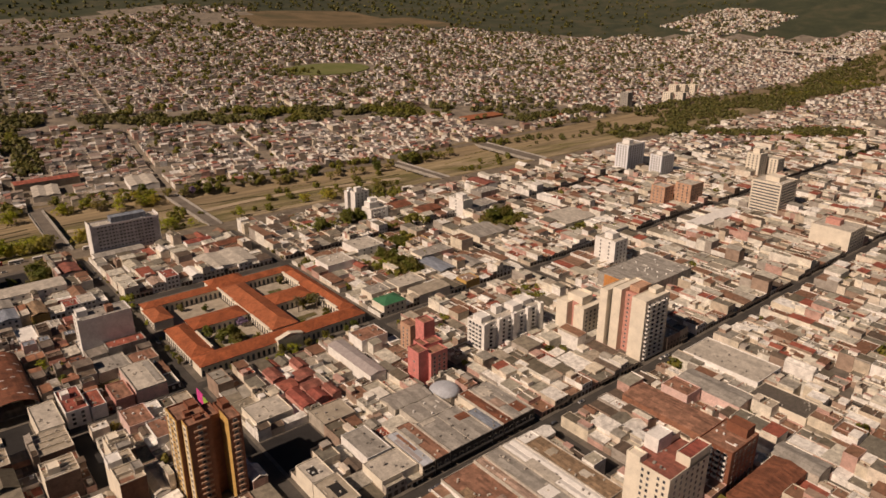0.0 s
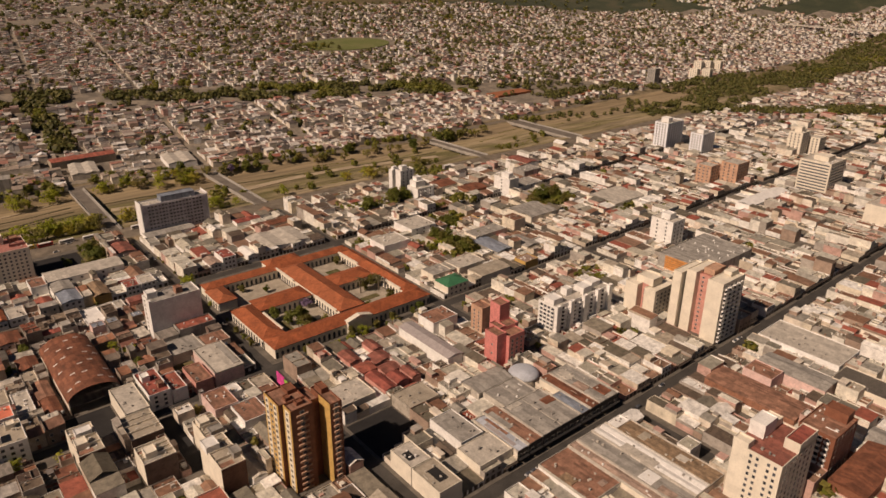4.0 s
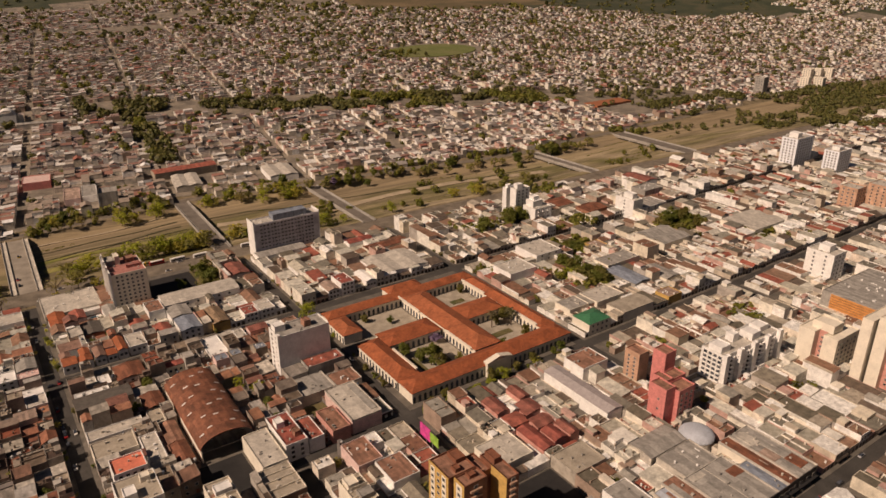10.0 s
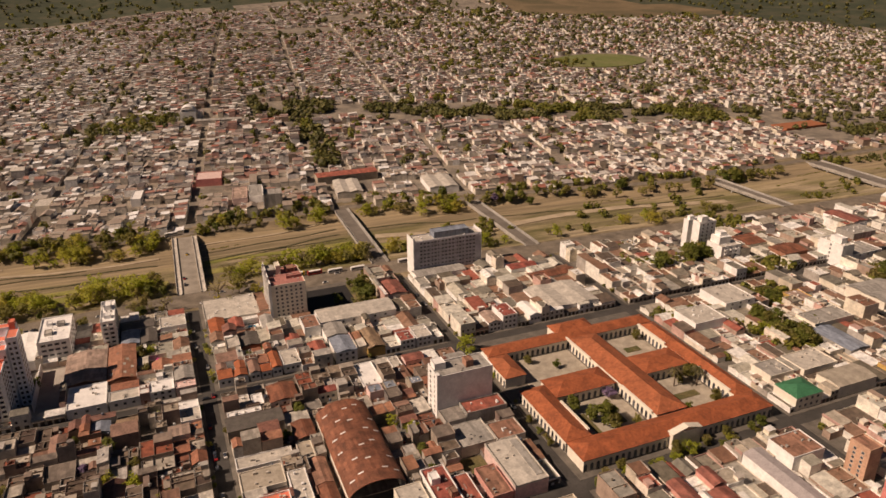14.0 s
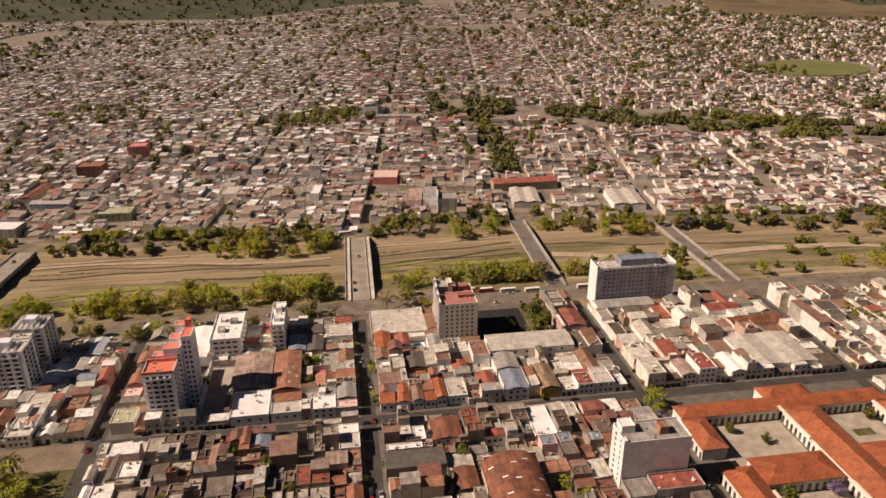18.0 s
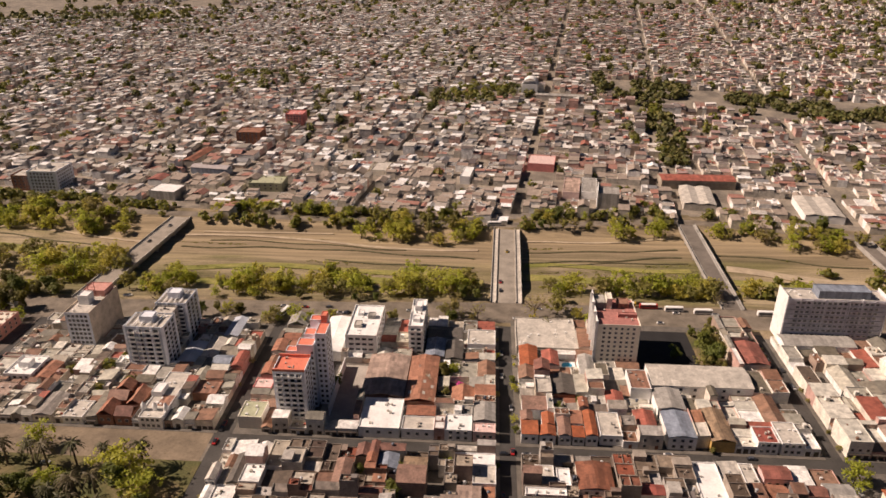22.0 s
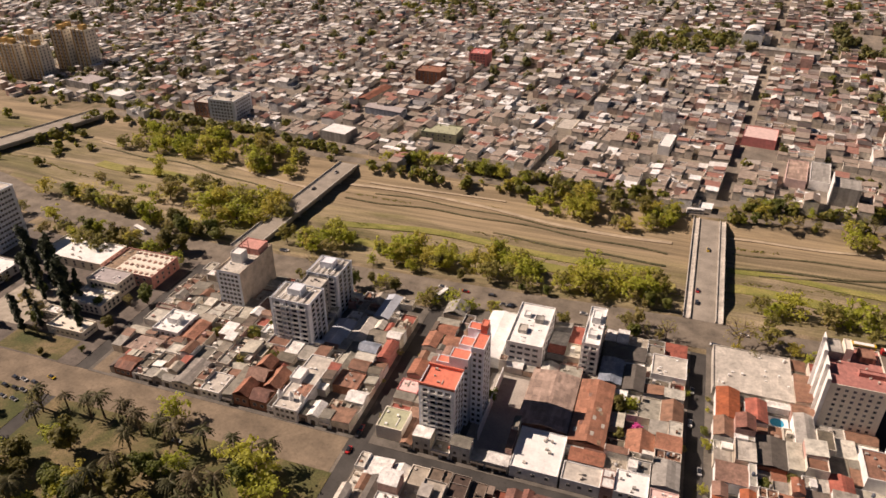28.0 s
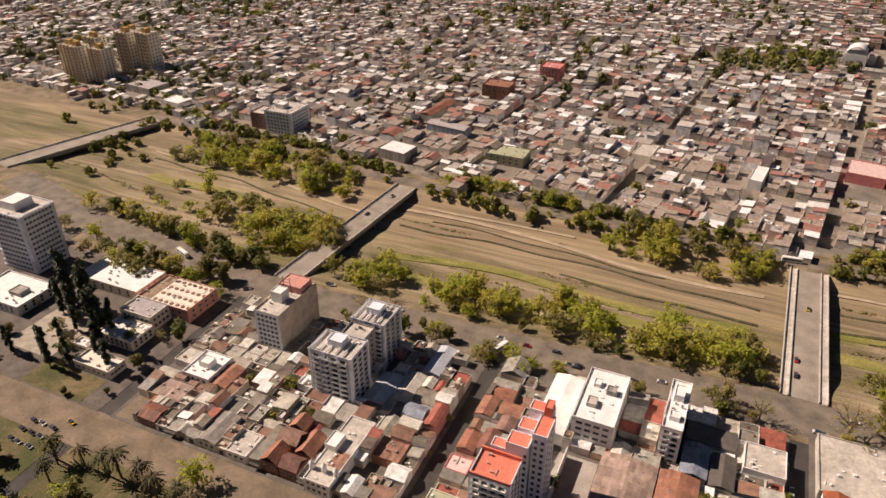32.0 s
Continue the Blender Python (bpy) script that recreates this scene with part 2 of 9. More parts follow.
def ground_mat(name, a, b, c, scale, stretch=(1, 1, 1), streaks=False):
    """Earth of three colours in drawn-out patches, with fine grain."""
    m = bpy.data.materials.new(name)
    m.use_nodes = True
    n, l = m.node_tree.nodes, m.node_tree.links
    bs = n["Principled BSDF"]
    bs.inputs["Roughness"].default_value = 0.95
    g = n.new("ShaderNodeNewGeometry")
    mp = n.new("ShaderNodeMapping")
    mp.inputs["Scale"].default_value = stretch
    l.new(g.outputs["Position"], mp.inputs["Vector"])
    t = n.new("ShaderNodeTexNoise")
    t.inputs["Scale"].default_value = scale
    t.inputs["Detail"].default_value = 9
    t.inputs["Roughness"].default_value = 0.62
    t.inputs["Distortion"].default_value = 0.6
    l.new(mp.outputs[0], t.inputs["Vector"])
    r = n.new("ShaderNodeValToRGB")
    e = r.color_ramp.elements
    e[0].position, e[1].position = 0.36, 0.62
    e[0].color, e[1].color = (*a, 1), (*c, 1)
    k = e.new(0.49)
    k.color = (*b, 1)
    l.new(t.outputs[0], r.inputs[0])
    s = n.new("ShaderNodeTexNoise")
    s.inputs["Scale"].default_value = 1.3
    s.inputs["Detail"].default_value = 8
    l.new(g.outputs["Position"], s.inputs["Vector"])
    mr = n.new("ShaderNodeMapRange")
    mr.inputs[1].default_value, mr.inputs[2].default_value = 0.3, 0.7
    mr.inputs[3].default_value, mr.inputs[4].default_value = 0.65, 1.25
    l.new(s.outputs[0], mr.inputs[0])
    mx = n.new("ShaderNodeMix")
    mx.data_type, mx.blend_type = "RGBA", "MULTIPLY"
    mx.inputs[0].default_value = 1
    l.new(r.outputs[0], mx.inputs[6])
    l.new(mr.outputs[0], mx.inputs[7])
    l.new(mx.outputs[2], bs.inputs["Base Color"])
    if streaks:
        # sand towards the far bank
        sep = n.new("ShaderNodeSeparateXYZ")
        l.new(g.outputs["Position"], sep.inputs[0])
        lean = n.new("ShaderNodeMath")
        lean.operation = "MULTIPLY_ADD"
        lean.inputs[1].default_value = 0.045
        l.new(sep.outputs[0], lean.inputs[0])
        l.new(sep.outputs[1], lean.inputs[2])
        edge = n.new("ShaderNodeMath")
        edge.operation = "MULTIPLY_ADD"
        edge.inputs[1].default_value = 70.0
        l.new(t.outputs[0], edge.inputs[0])
        # both ends of the reach are grassier than its middle
        west = n.new("ShaderNodeMapRange")
        west.inputs[1].default_value, west.inputs[2].default_value = -380, -240
        west.inputs[3].default_value, west.inputs[4].default_value = -45, 0
        l.new(sep.outputs[0], west.inputs[0])
        east = n.new("ShaderNodeMapRange")
        east.inputs[1].default_value, east.inputs[2].default_value = 5, 30
        east.inputs[3].default_value, east.inputs[4].default_value = 0, -26
        l.new(sep.outputs[0], east.inputs[0])
        ends = n.new("ShaderNodeMath")
        l.new(west.outputs[0], ends.inputs[0])
        l.new(east.outputs[0], ends.inputs[1])
        both = n.new("ShaderNodeMath")
        l.new(lean.outputs[0], both.inputs[0])
        l.new(ends.outputs[0], both.inputs[1])
        l.new(both.outputs[0], edge.inputs[2])
        part = n.new("ShaderNodeMapRange")
        part.inputs[1].default_value, part.inputs[2].default_value = 500, 530
        l.new(edge.outputs[0], part.inputs[0])
        tone = n.new("ShaderNodeMix")
        tone.data_type = "RGBA"
        tone.inputs[6].default_value, tone.inputs[7].default_value = (0.23, 0.175, 0.10, 1), (0.40, 0.31, 0.195, 1)
        l.new(s.outputs[0], tone.inputs[0])
        bed = n.new("ShaderNodeMix")
        bed.data_type = "RGBA"
        l.new(part.outputs[0], bed.inputs[0])
        l.new(mx.outputs[2], bed.inputs[6])
        l.new(tone.outputs[2], bed.inputs[7])
        mx = bed
        # channels and grass lines drawn out along the flow, in two widths
        for size, lo, hi in ((0.06, 0.68, 1.12), (0.32, 0.85, 1.1)):
            mp2 = n.new("ShaderNodeMapping")
            mp2.inputs["Scale"].default_value = (0.045, 1.0, 1)
            l.new(g.outputs["Position"], mp2.inputs["Vector"])
            s2 = n.new("ShaderNodeTexNoise")
            s2.inputs["Scale"].default_value = size
            s2.inputs["Detail"].default_value = 4
            s2.inputs["Distortion"].default_value = 2.0
            l.new(mp2.outputs[0], s2.inputs["Vector"])
            mr2 = n.new("ShaderNodeMapRange")
            mr2.inputs[1].default_value, mr2.inputs[2].default_value = 0.38, 0.6
            mr2.inputs[3].default_value, mr2.inputs[4].default_value = lo, hi
            l.new(s2.outputs[0], mr2.inputs[0])
            mx2 = n.new("ShaderNodeMix")
            mx2.data_type, mx2.blend_type = "RGBA", "MULTIPLY"
            mx2.inputs[0].default_value = 1
            l.new(mx.outputs[2], mx2.inputs[6])
            l.new(mr2.outputs[0], mx2.inputs[7])
            l.new(mx2.outputs[2], bs.inputs["Base Color"])
            mx = mx2
    bp = n.new("ShaderNodeBump")
    bp.inputs["Strength"].default_value = 0.5
    bp.inputs["Distance"].default_value = 0.4
    l.new(s.outputs[0], bp.inputs["Height"])
    l.new(bp.outputs[0], bs.inputs["Normal"])
    return m


M_TOWNEARTH = ground_mat("town_earth", (0.15, 0.13, 0.105), (0.22, 0.19, 0.155), (0.30, 0.255, 0.20), 0.05)
M_RIVER = ground_mat("river_bed", (0.16, 0.145, 0.055), (0.27, 0.22, 0.12), (0.40, 0.32, 0.21), 0.03, (0.3, 1.0, 1), streaks=True)
M_DRY = ground_mat("dry_slope", (0.08, 0.075, 0.035), (0.14, 0.105, 0.055), (0.20, 0.145, 0.08), 0.006)
M_FOREST = ground_mat("wooded_hill", (0.03, 0.04, 0.02), (0.045, 0.055, 0.028), (0.075, 0.072, 0.04), 0.012)
M_GRASS = ground_mat("park_grass", (0.07, 0.08, 0.022), (0.12, 0.105, 0.04), (0.22, 0.165, 0.085), 0.05)

DARKROOFS = [(0.20, 0.15, 0.11), (0.30, 0.235, 0.175), (0.12, 0.085, 0.06), (0.44, 0.37, 0.29), (0.24, 0.095, 0.06), (0.17, 0.125, 0.095), (0.30, 0.09, 0.05), (0.10, 0.065, 0.05), (0.50, 0.45, 0.38)]
M_ROOF_D = mat("dark_weathered_roof", DARKROOFS, 0.75, amount=0.5, scale=0.3, fine=1.1, stain=0.45, per="both", cells=(3.1, 4.3, 50), patch=0.2)
M_WALL_D = mat("aged_plaster", [(0.361, 0.312, 0.262), (0.279, 0.213, 0.172), (0.476, 0.443, 0.402), (0.230, 0.164, 0.135), (0.328, 0.271, 0.221), (0.205, 0.180, 0.168)], 0.85, amount=0.35, scale=0.25)
M_ROSE = mat("rose_roof_tiles", [(0.46, 0.20, 0.17)], 0.8, amount=0.3)
M_FADED = mat("faded_sheet", [(0.50, 0.36, 0.29), (0.44, 0.32, 0.26)], 0.75, amount=0.4, scale=0.2, stripes=4, cells=(1.3, 5.1, 50), patch=0.3)
M_DUSTY = mat("dusty_asphalt", [(0.235, 0.183, 0.127)], 0.95, amount=0.4, scale=0.1, fine=0.7, stain=0.3)
M_CHANNEL = ground_mat("damp_channel", (0.05, 0.055, 0.02), (0.08, 0.075, 0.035), (0.14, 0.115, 0.06), 0.2)
M_REED = ground_mat("reed_grass", (0.16, 0.17, 0.035), (0.24, 0.23, 0.055), (0.32, 0.28, 0.09), 0.12, (0.3, 1, 1))
# blacker than plain tarmac: it carries the shade that lies on the yards
M_SHADETAR = mat("shade_dark_tarmac", [(0.022, 0.021, 0.022)], 0.9, amount=0.3, scale=0.15)
M_AGED = mat("aged_beige_render", [(0.400, 0.336, 0.264), (0.336, 0.264, 0.208), (0.480, 0.432, 0.368)], 0.85, amount=0.35, scale=0.15)
M_DIRT = ground_mat("bank_earth", (0.12, 0.10, 0.05), (0.20, 0.155, 0.09), (0.29, 0.225, 0.145), 0.08)
# paving toned down to take in the shadow of the hotel and trees
M_PLAZA = mat("shaded_plaza_paving", [(0.15, 0.125, 0.105)], 0.9, amount=0.4, scale=0.15)

M_WALL_I = mat("far_plaster", WALLS, 0.85, amount=0.3, scale=0.25, per="island")
M_ROOF_I = mat("far_roofs", ROOFS, 0.75, amount=0.4, scale=0.35, per="island")
M_FARWALL = mat("far_walls", WALLS, 0.85, per="island")
M_FARLEAF = leafy("far_leaves", [(0.14, 0.155, 0.04), (0.17, 0.18, 0.045), (0.21, 0.185, 0.06), (0.12, 0.12, 0.04), (0.25, 0.23, 0.065)], "island")
M_FARGREEN = leafy("far_green_leaves", [(0.24, 0.26, 0.04), (0.30, 0.30, 0.05), (0.33, 0.29, 0.065), (0.18, 0.19, 0.04)], "island", 0.5)
M_TIN = mat("weathered_sheet", [(0.40, 0.36, 0.31), (0.24, 0.13, 0.09), (0.30, 0.27, 0.24), (0.36, 0.17, 0.10), (0.55, 0.51, 0.45), (0.22, 0.18, 0.15), (0.46, 0.43, 0.40)], 0.65, amount=0.4, scale=0.3, stripes=5, per="both", cells=(1.2, 4.9, 50), patch=0.25)
M_HTILE = mat("house_tiles", [(0.36, 0.15, 0.09), (0.27, 0.12, 0.09), (0.40, 0.185, 0.115), (0.22, 0.11, 0.085), (0.31, 0.185, 0.14)], 0.8, amount=0.4, scale=0.25, stripes=6, fine=1.0, stain=0.4)
M_SLATE = mat("dark_sheet", [(0.13, 0.115, 0.10)], 0.7, amount=0.3, stripes=4)
M_CLADPINK = mat("pale_pink_render", [(0.74, 0.54, 0.50)], 0.8, amount=0.2)
M_FIELD = ground_mat("field_grass", (0.12, 0.15, 0.04), (0.15, 0.17, 0.05), (0.18, 0.18, 0.07), 0.03)
M_CLAY = mat("red_clay", [(0.36, 0.13, 0.06)], 0.9, amount=0.2)
M_CARWHITE = mat("white_car_paint", [(0.75, 0.74, 0.72)], 0.3, amount=0.05, bump=0)
M_CARSILVER = mat("silver_car_paint", [(0.42, 0.42, 0.43)], 0.3, amount=0.05, bump=0)
M_CARDARK = mat("dark_car_paint", [(0.03, 0.03, 0.035)], 0.3, amount=0.05, bump=0)
M_CARRED = mat("red_car_paint", [(0.45, 0.03, 0.03)], 0.3, amount=0.05, bump=0)
M_CARYELLOW = mat("yellow_car_paint", [(0.70, 0.48, 0.03)], 0.3, amount=0.05, bump=0)


# ---- mesh helpers ----
def link(name, verts, faces, material, parent=None, label="", m=None):
    me = bpy.data.meshes.new(name)
    me.from_pydata(verts, [], faces)
    me.materials.append(material)
    ob = new(name, me)
    if parent:
        ob.parent = parent
    if m is not None:
        ob.matrix_basis = m
    if label:
        ob["label"] = label
    return ob


def share(name, me, parent, m, label=""):
    ob = new(name, me)
    ob.parent = parent
    ob.matrix_basis = m
    if label:
        ob["label"] = label
    return ob


class Geo:
    """Gathers boxes and other solids into one mesh."""

    def __init__(self):
        self.v, self.f = [], []

    def box(self, x0, y0, z0, x1, y1, z1, taper=0.0):
        k = len(self.v)
        a = taper
        self.v += [(x0, y0, z0), (x1, y0, z0), (x1, y1, z0), (x0, y1, z0), (x0 + a, y0 + a, z1), (x1 - a, y0 + a, z1), (x1 - a, y1 - a, z1), (x0 + a, y1 - a, z1)]
        self.f += [(k, k + 3, k + 2, k + 1), (k + 4, k + 5, k + 6, k + 7), (k, k + 1, k + 5, k + 4), (k + 1, k + 2, k + 6, k + 5), (k + 2, k + 3, k + 7, k + 6), (k + 3, k, k + 4, k + 7)]
        return self

    def shell(self, x0, y0, z0, x1, y1, z1, w=0.25, dip=0.7):
        """Walls round a roof that lies dip below their top."""
        k = len(self.v)
        zi = z1 - dip
        self.v += [(x0, y0, z0), (x1, y0, z0), (x1, y1, z0), (x0, y1, z0), (x0, y0, z1), (x1, y0, z1), (x1, y1, z1), (x0, y1, z1)]
        self.v += [(x0 + w, y0 + w, z1), (x1 - w, y0 + w, z1), (x1 - w, y1 - w, z1), (x0 + w, y1 - w, z1), (x0 + w, y0 + w, zi), (x1 - w, y0 + w, zi), (x1 - w, y1 - w, zi), (x0 + w, y1 - w, zi)]
        self.f += [(k, k + 3, k + 2, k + 1)]
        for i in range(4):
            j = (i + 1) % 4
            self.f += [(k + i, k + j, k + 4 + j, k + 4 + i), (k + 4 + i, k + 4 + j, k + 8 + j, k + 8 + i), (k + 8 + i, k + 8 + j, k + 12 + j, k + 12 + i)]
        self.f += [(k + 12, k + 13, k + 14, k + 15)]
        return self

    def block(self, x0, y0, z0, x1, y1, z1):
        """Four walls that a roof closes."""
        k = len(self.v)
        self.v += [(x0, y0, z0), (x1, y0, z0), (x1, y1, z0), (x0, y1, z0), (x0, y0, z1), (x1, y0, z1), (x1, y1, z1), (x0, y1, z1)]
        self.f += [(k, k + 1, k + 5, k + 4), (k + 1, k + 2, k + 6, k + 5), (k + 2, k + 3, k + 7, k + 6), (k + 3, k, k + 4, k + 7)]
        return self

    def lid(self, x0, y0, x1, y1, z, p, q):
        """A tilted roof plane with a turned-down front edge."""
        k = len(self.v)
        p, q = max(0, p), max(0, q)
        self.v += [(x0, y0, z), (x1, y0, z + p), (x1, y1, z + p + q), (x0, y1, z + q), (x0, y0, z - 0.35), (x1, y0, z + p - 0.35)]
        self.f += [(k, k + 1, k + 2, k + 3), (k + 4, k + 5, k + 1, k)]
        return self

    def gable(self, x0, y0, z0, x1, y1, rise, thick=0.25, along_x=True):
        """A pitched roof with thickness; its ridge runs along x or y."""
        k = len(self.v)
        if along_x:
            ym = (y0 + y1) / 2
            pr = [(y0, z0), (ym, z0 + rise), (y1, z0), (y1, z0 - thick), (ym, z0 + rise - thick), (y0, z0 - thick)]
            self.v += [(x0, a, b) for a, b in pr] + [(x1, a, b) for a, b in pr]
        else:
            xm = (x0 + x1) / 2
            pr = [(x0, z0), (xm, z0 + rise), (x1, z0), (x1, z0 - thick), (xm, z0 + rise - thick), (x0, z0 - thick)]
            self.v += [(a, y1, b) for a, b in pr] + [(a, y0, b) for a, b in pr]
        for i in range(6):
            j = (i + 1) % 6
            self.f.append((k + i, k + 6 + i, k + 6 + j, k + j))
        self.f += [(k, k + 1, k + 4, k + 5), (k + 1, k + 2, k + 3, k + 4), (k + 6, k + 11, k + 10, k + 7), (k + 7, k + 10, k + 9, k + 8)]
        return self

    def hip(self, x0, y0, z0, x1, y1, rise, inset):
        k = len(self.v)
        if x1 - x0 >= y1 - y0:
            ym = (y0 + y1) / 2
            top = [(x0 + inset, ym, z0 + rise), (x1 - inset, ym, z0 + rise)]
            fs = [(0, 1, 5, 4), (1, 2, 5), (2, 3, 4, 5), (3, 0, 4)]
        else:
            xm = (x0 + x1) / 2
            top = [(xm, y0 + inset, z0 + rise), (xm, y1 - inset, z0 + rise)]
            fs = [(0, 1, 4), (1, 2, 5, 4), (2, 3, 5), (3, 0, 4, 5)]
        self.v += [(x0, y0, z0), (x1, y0, z0), (x1, y1, z0), (x0, y1, z0)] + top
        self.f += [tuple(k + i for i in q) for q in fs] + [(k + 3, k + 2, k + 1, k)]
        return self

    def tube(self, x, y, z0, z1, r0, r1, n=8):
        k = len(self.v)
        for z, r in ((z0, r0), (z1, r1)):
            self.v += [(x + r * math.cos(2 * math.pi * i / n), y + r * math.sin(2 * math.pi * i / n), z) for i in range(n)]
        for i in range(n):
            j = (i + 1) % n
            self.f.append((k + i, k + j, k + n + j, k + n + i))
        self.f += [tuple(k + n + i for i in range(n)), tuple(k + n - 1 - i for i in range(n))]
        return self

    def arch(self, x0, y0, z0, x1, y1, rise, n=10, thick=0.3):
        """A barrel roof whose axis runs along y."""
        k = len(self.v)
        xm, h = (x0 + x1) / 2, (x1 - x0) / 2
        pr = [(xm - h * math.cos(math.pi * i / n), z0 + rise * math.sin(math.pi * i / n)) for i in range(n + 1)]
        pr += [(x, z - thick) for x, z in reversed(pr)]
        m = len(pr)
        self.v += [(a, y1, b) for a, b in pr] + [(a, y0, b) for a, b in pr]
        for i in range(m):
            j = (i + 1) % m
            self.f.append((k + i, k + m + i, k + m + j, k + j))
        for i in range(n):
            a, b, c, d = i, i + 1, m - 2 - i, m - 1 - i
            self.f += [(k + a, k + b, k + c, k + d), (k + m + d, k + m + c, k + m + b, k + m + a)]
        return self

    def put(self, name, material, parent=None, label="", m=None):
        return link(name, self.v, self.f, material, parent, label, m)


def thing(name, u, v, turn=0.0, label="", category="", group="", z=0.0):
    """An Empty at the foot of a thing; its parts lie in its own axes."""
    e = new(name)
    e.matrix_basis = Matrix.Translation((u, v, z)) @ Matrix.Rotation(turn, 4, "Z")
    return tagged(e, label, category, group)


# ---- ground ----
def smooth(a, b, x):
    t = min(1, max(0, (x - a) / (b - a)))
    return t * t * (3 - 2 * t)


def lerp(table, x):
    for (a, p), (b, q) in zip(table, table[1:]):
        if x <= b:
            t = max(0.0, (x - a) / (b - a))
            return p + (q - p) * t * t * (3 - 2 * t)
    return table[-1][1]


NEAR_BANK = [(-900, 480), (-520, 462), (-400, 432), (-268, 416), (-120, 422), (0, 428), (150, 430), (275, 418), (545, 408), (700, 402), (1000, 398), (1600, 430), (2500, 470)]
FAR_BANK = [(-900, 592), (-520, 578), (-400, 562), (-250, 546), (10, 540), (150, 556), (275, 534), (545, 502), (700, 512), (1000, 524), (1300, 512), (1600, 512), (2500, 580)]


def near_bank(x):
    return lerp(NEAR_BANK, x)


def far_bank(x):
    return lerp(FAR_BANK, x)


def height(x, y):
    a, b = near_bank(x), far_bank(x)
    z = 0.0
    if a < y < b:
        z = -4.5 * smooth(a, a + 26, y) * smooth(b, b - 9, y) 
        bed = smooth(a + 14, a + 34, y) * smooth(b, b - 9, y)
        wave = math.sin((y - b) / 3.6 + 2.5 * noise.noise((x * 0.012, y * 0.02, 0)))
        z += bed * (0.22 * max(-0.5, min(0.5, 2 * wave)) + 0.8 * noise.noise((x * 0.02, y * 0.09, 0)))
    slope = 0.018 + 0.044 * smooth(-350, 150, x)
    if y > 620:
        z += slope * (min(y, 1500) - 620)
    if y > 1400:
        z += 0.03 * (y - 1400) * smooth(0, 900, x) + 45 * smooth(300, 1200, x) * smooth(1500, 3000, y) * (0.6 + noise.noise((x * 0.0012, y * 0.0012, 3)))
    if y > 2300:
        z += 420 * smooth(2300, 4600, y) * (0.9 + 0.6 * noise.noise((x * 0.0012, y * 0.0012, 5)))
    if x > 1700:
        z += 420 * smooth(1700, 4200, x) * (0.8 + 0.6 * noise.noise((x * 0.0014, y * 0.0014, 8)))
    return z


def dry(x, y):
    """The bare brown shoulder above the town."""
    return ((x - 1370) / 330) ** 2 + ((y - 1930) / 290) ** 2 < 1 + 0.7 * noise.noise((x * 0.004, y * 0.004, 2))


def foot(x):
    """Where the wooded hills begin."""
    if x < 1000:
        return 2480
    if x < 1500:
        return 2480 - 1.75 * (x - 1000)
    return max(760, 1600 - 1.1 * (x - 1500))


def steps(a, b, d):
    return [a + d * i for i in range(int(round((b - a) / d)))]


GX = steps(-4000, -800, 160) + steps(-800, 1200, 20) + steps(1200, 4800, 120) + [4800]
GY = steps(-800, 380, 40) + steps(380, 620, 3) + steps(620, 1600, 28) + steps(1600, 4900, 75) + [4900]
gv = [(x, y, height(x, y)) for y in GY for x in GX]
nx = len(GX)
gf, gm = [], []
for j in range(len(GY) - 1):
    for i in range(nx - 1):
        gf.append((j * nx + i, j * nx + i + 1, (j + 1) * nx + i + 1, (j + 1) * nx + i))
        x, y = (GX[i] + GX[i + 1]) / 2, (GY[j] + GY[j + 1]) / 2
        k = 0
        if near_bank(x) - 1 < y < far_bank(x) + 1:
            k = 1
        elif near_bank(x) - 40 < y < far_bank(x) + 24 and y > 370:
            k = 4
        elif dry(x, y):
            k = 2
        elif x > 2350 and y > 420:
            k = 3
        elif y > foot(x) + 90 * noise.noise((x * 0.004, y * 0.004, 4)):
            k = 3
        gm.append(k)
ground = link("ground", gv, gf, M_TOWNEARTH)
for m in (M_RIVER, M_DRY, M_FOREST, M_DIRT):
    ground.data.materials.append(m)
ground.data.polygons.foreach_set("material_index", gm)
ground.data.polygons.foreach_set("use_smooth", [True] * len(gf))
tagged(ground, "earth sheet with dry river bed and wooded hills", "ground", kind="structure")

# ---- streets and pavements of the near bank ----
US = [-540, -404, -268, -124, 8, 153, 279, 425, 565, 705, 845, 985, 1125, 1265]
VS = [-300, -150, 0, 150, 287, 405]
ROAD, KERB = 3.6, 5.6  # half widths: carriageway, and house fronts


def road(u0, v0, u1, v1, z, name="road", material=None, label="worn grey asphalt street between low houses"):
    n = max(1, int(max(u1 - u0, v1 - v0) / 20))
    g = Geo()
    for i in range(n):
        if u1 - u0 > v1 - v0:
            g.box(u0 + (u1 - u0) * i / n, v0, -0.3, u0 + (u1 - u0) * (i + 1) / n, v1, z)
        else:
            g.box(u0, v0 + (v1 - v0) * i / n, -0.3, u1, v0 + (v1 - v0) * (i + 1) / n, z)
    return tagged(g.put(name, material or M_ASPHALT), label, "road", kind="structure")


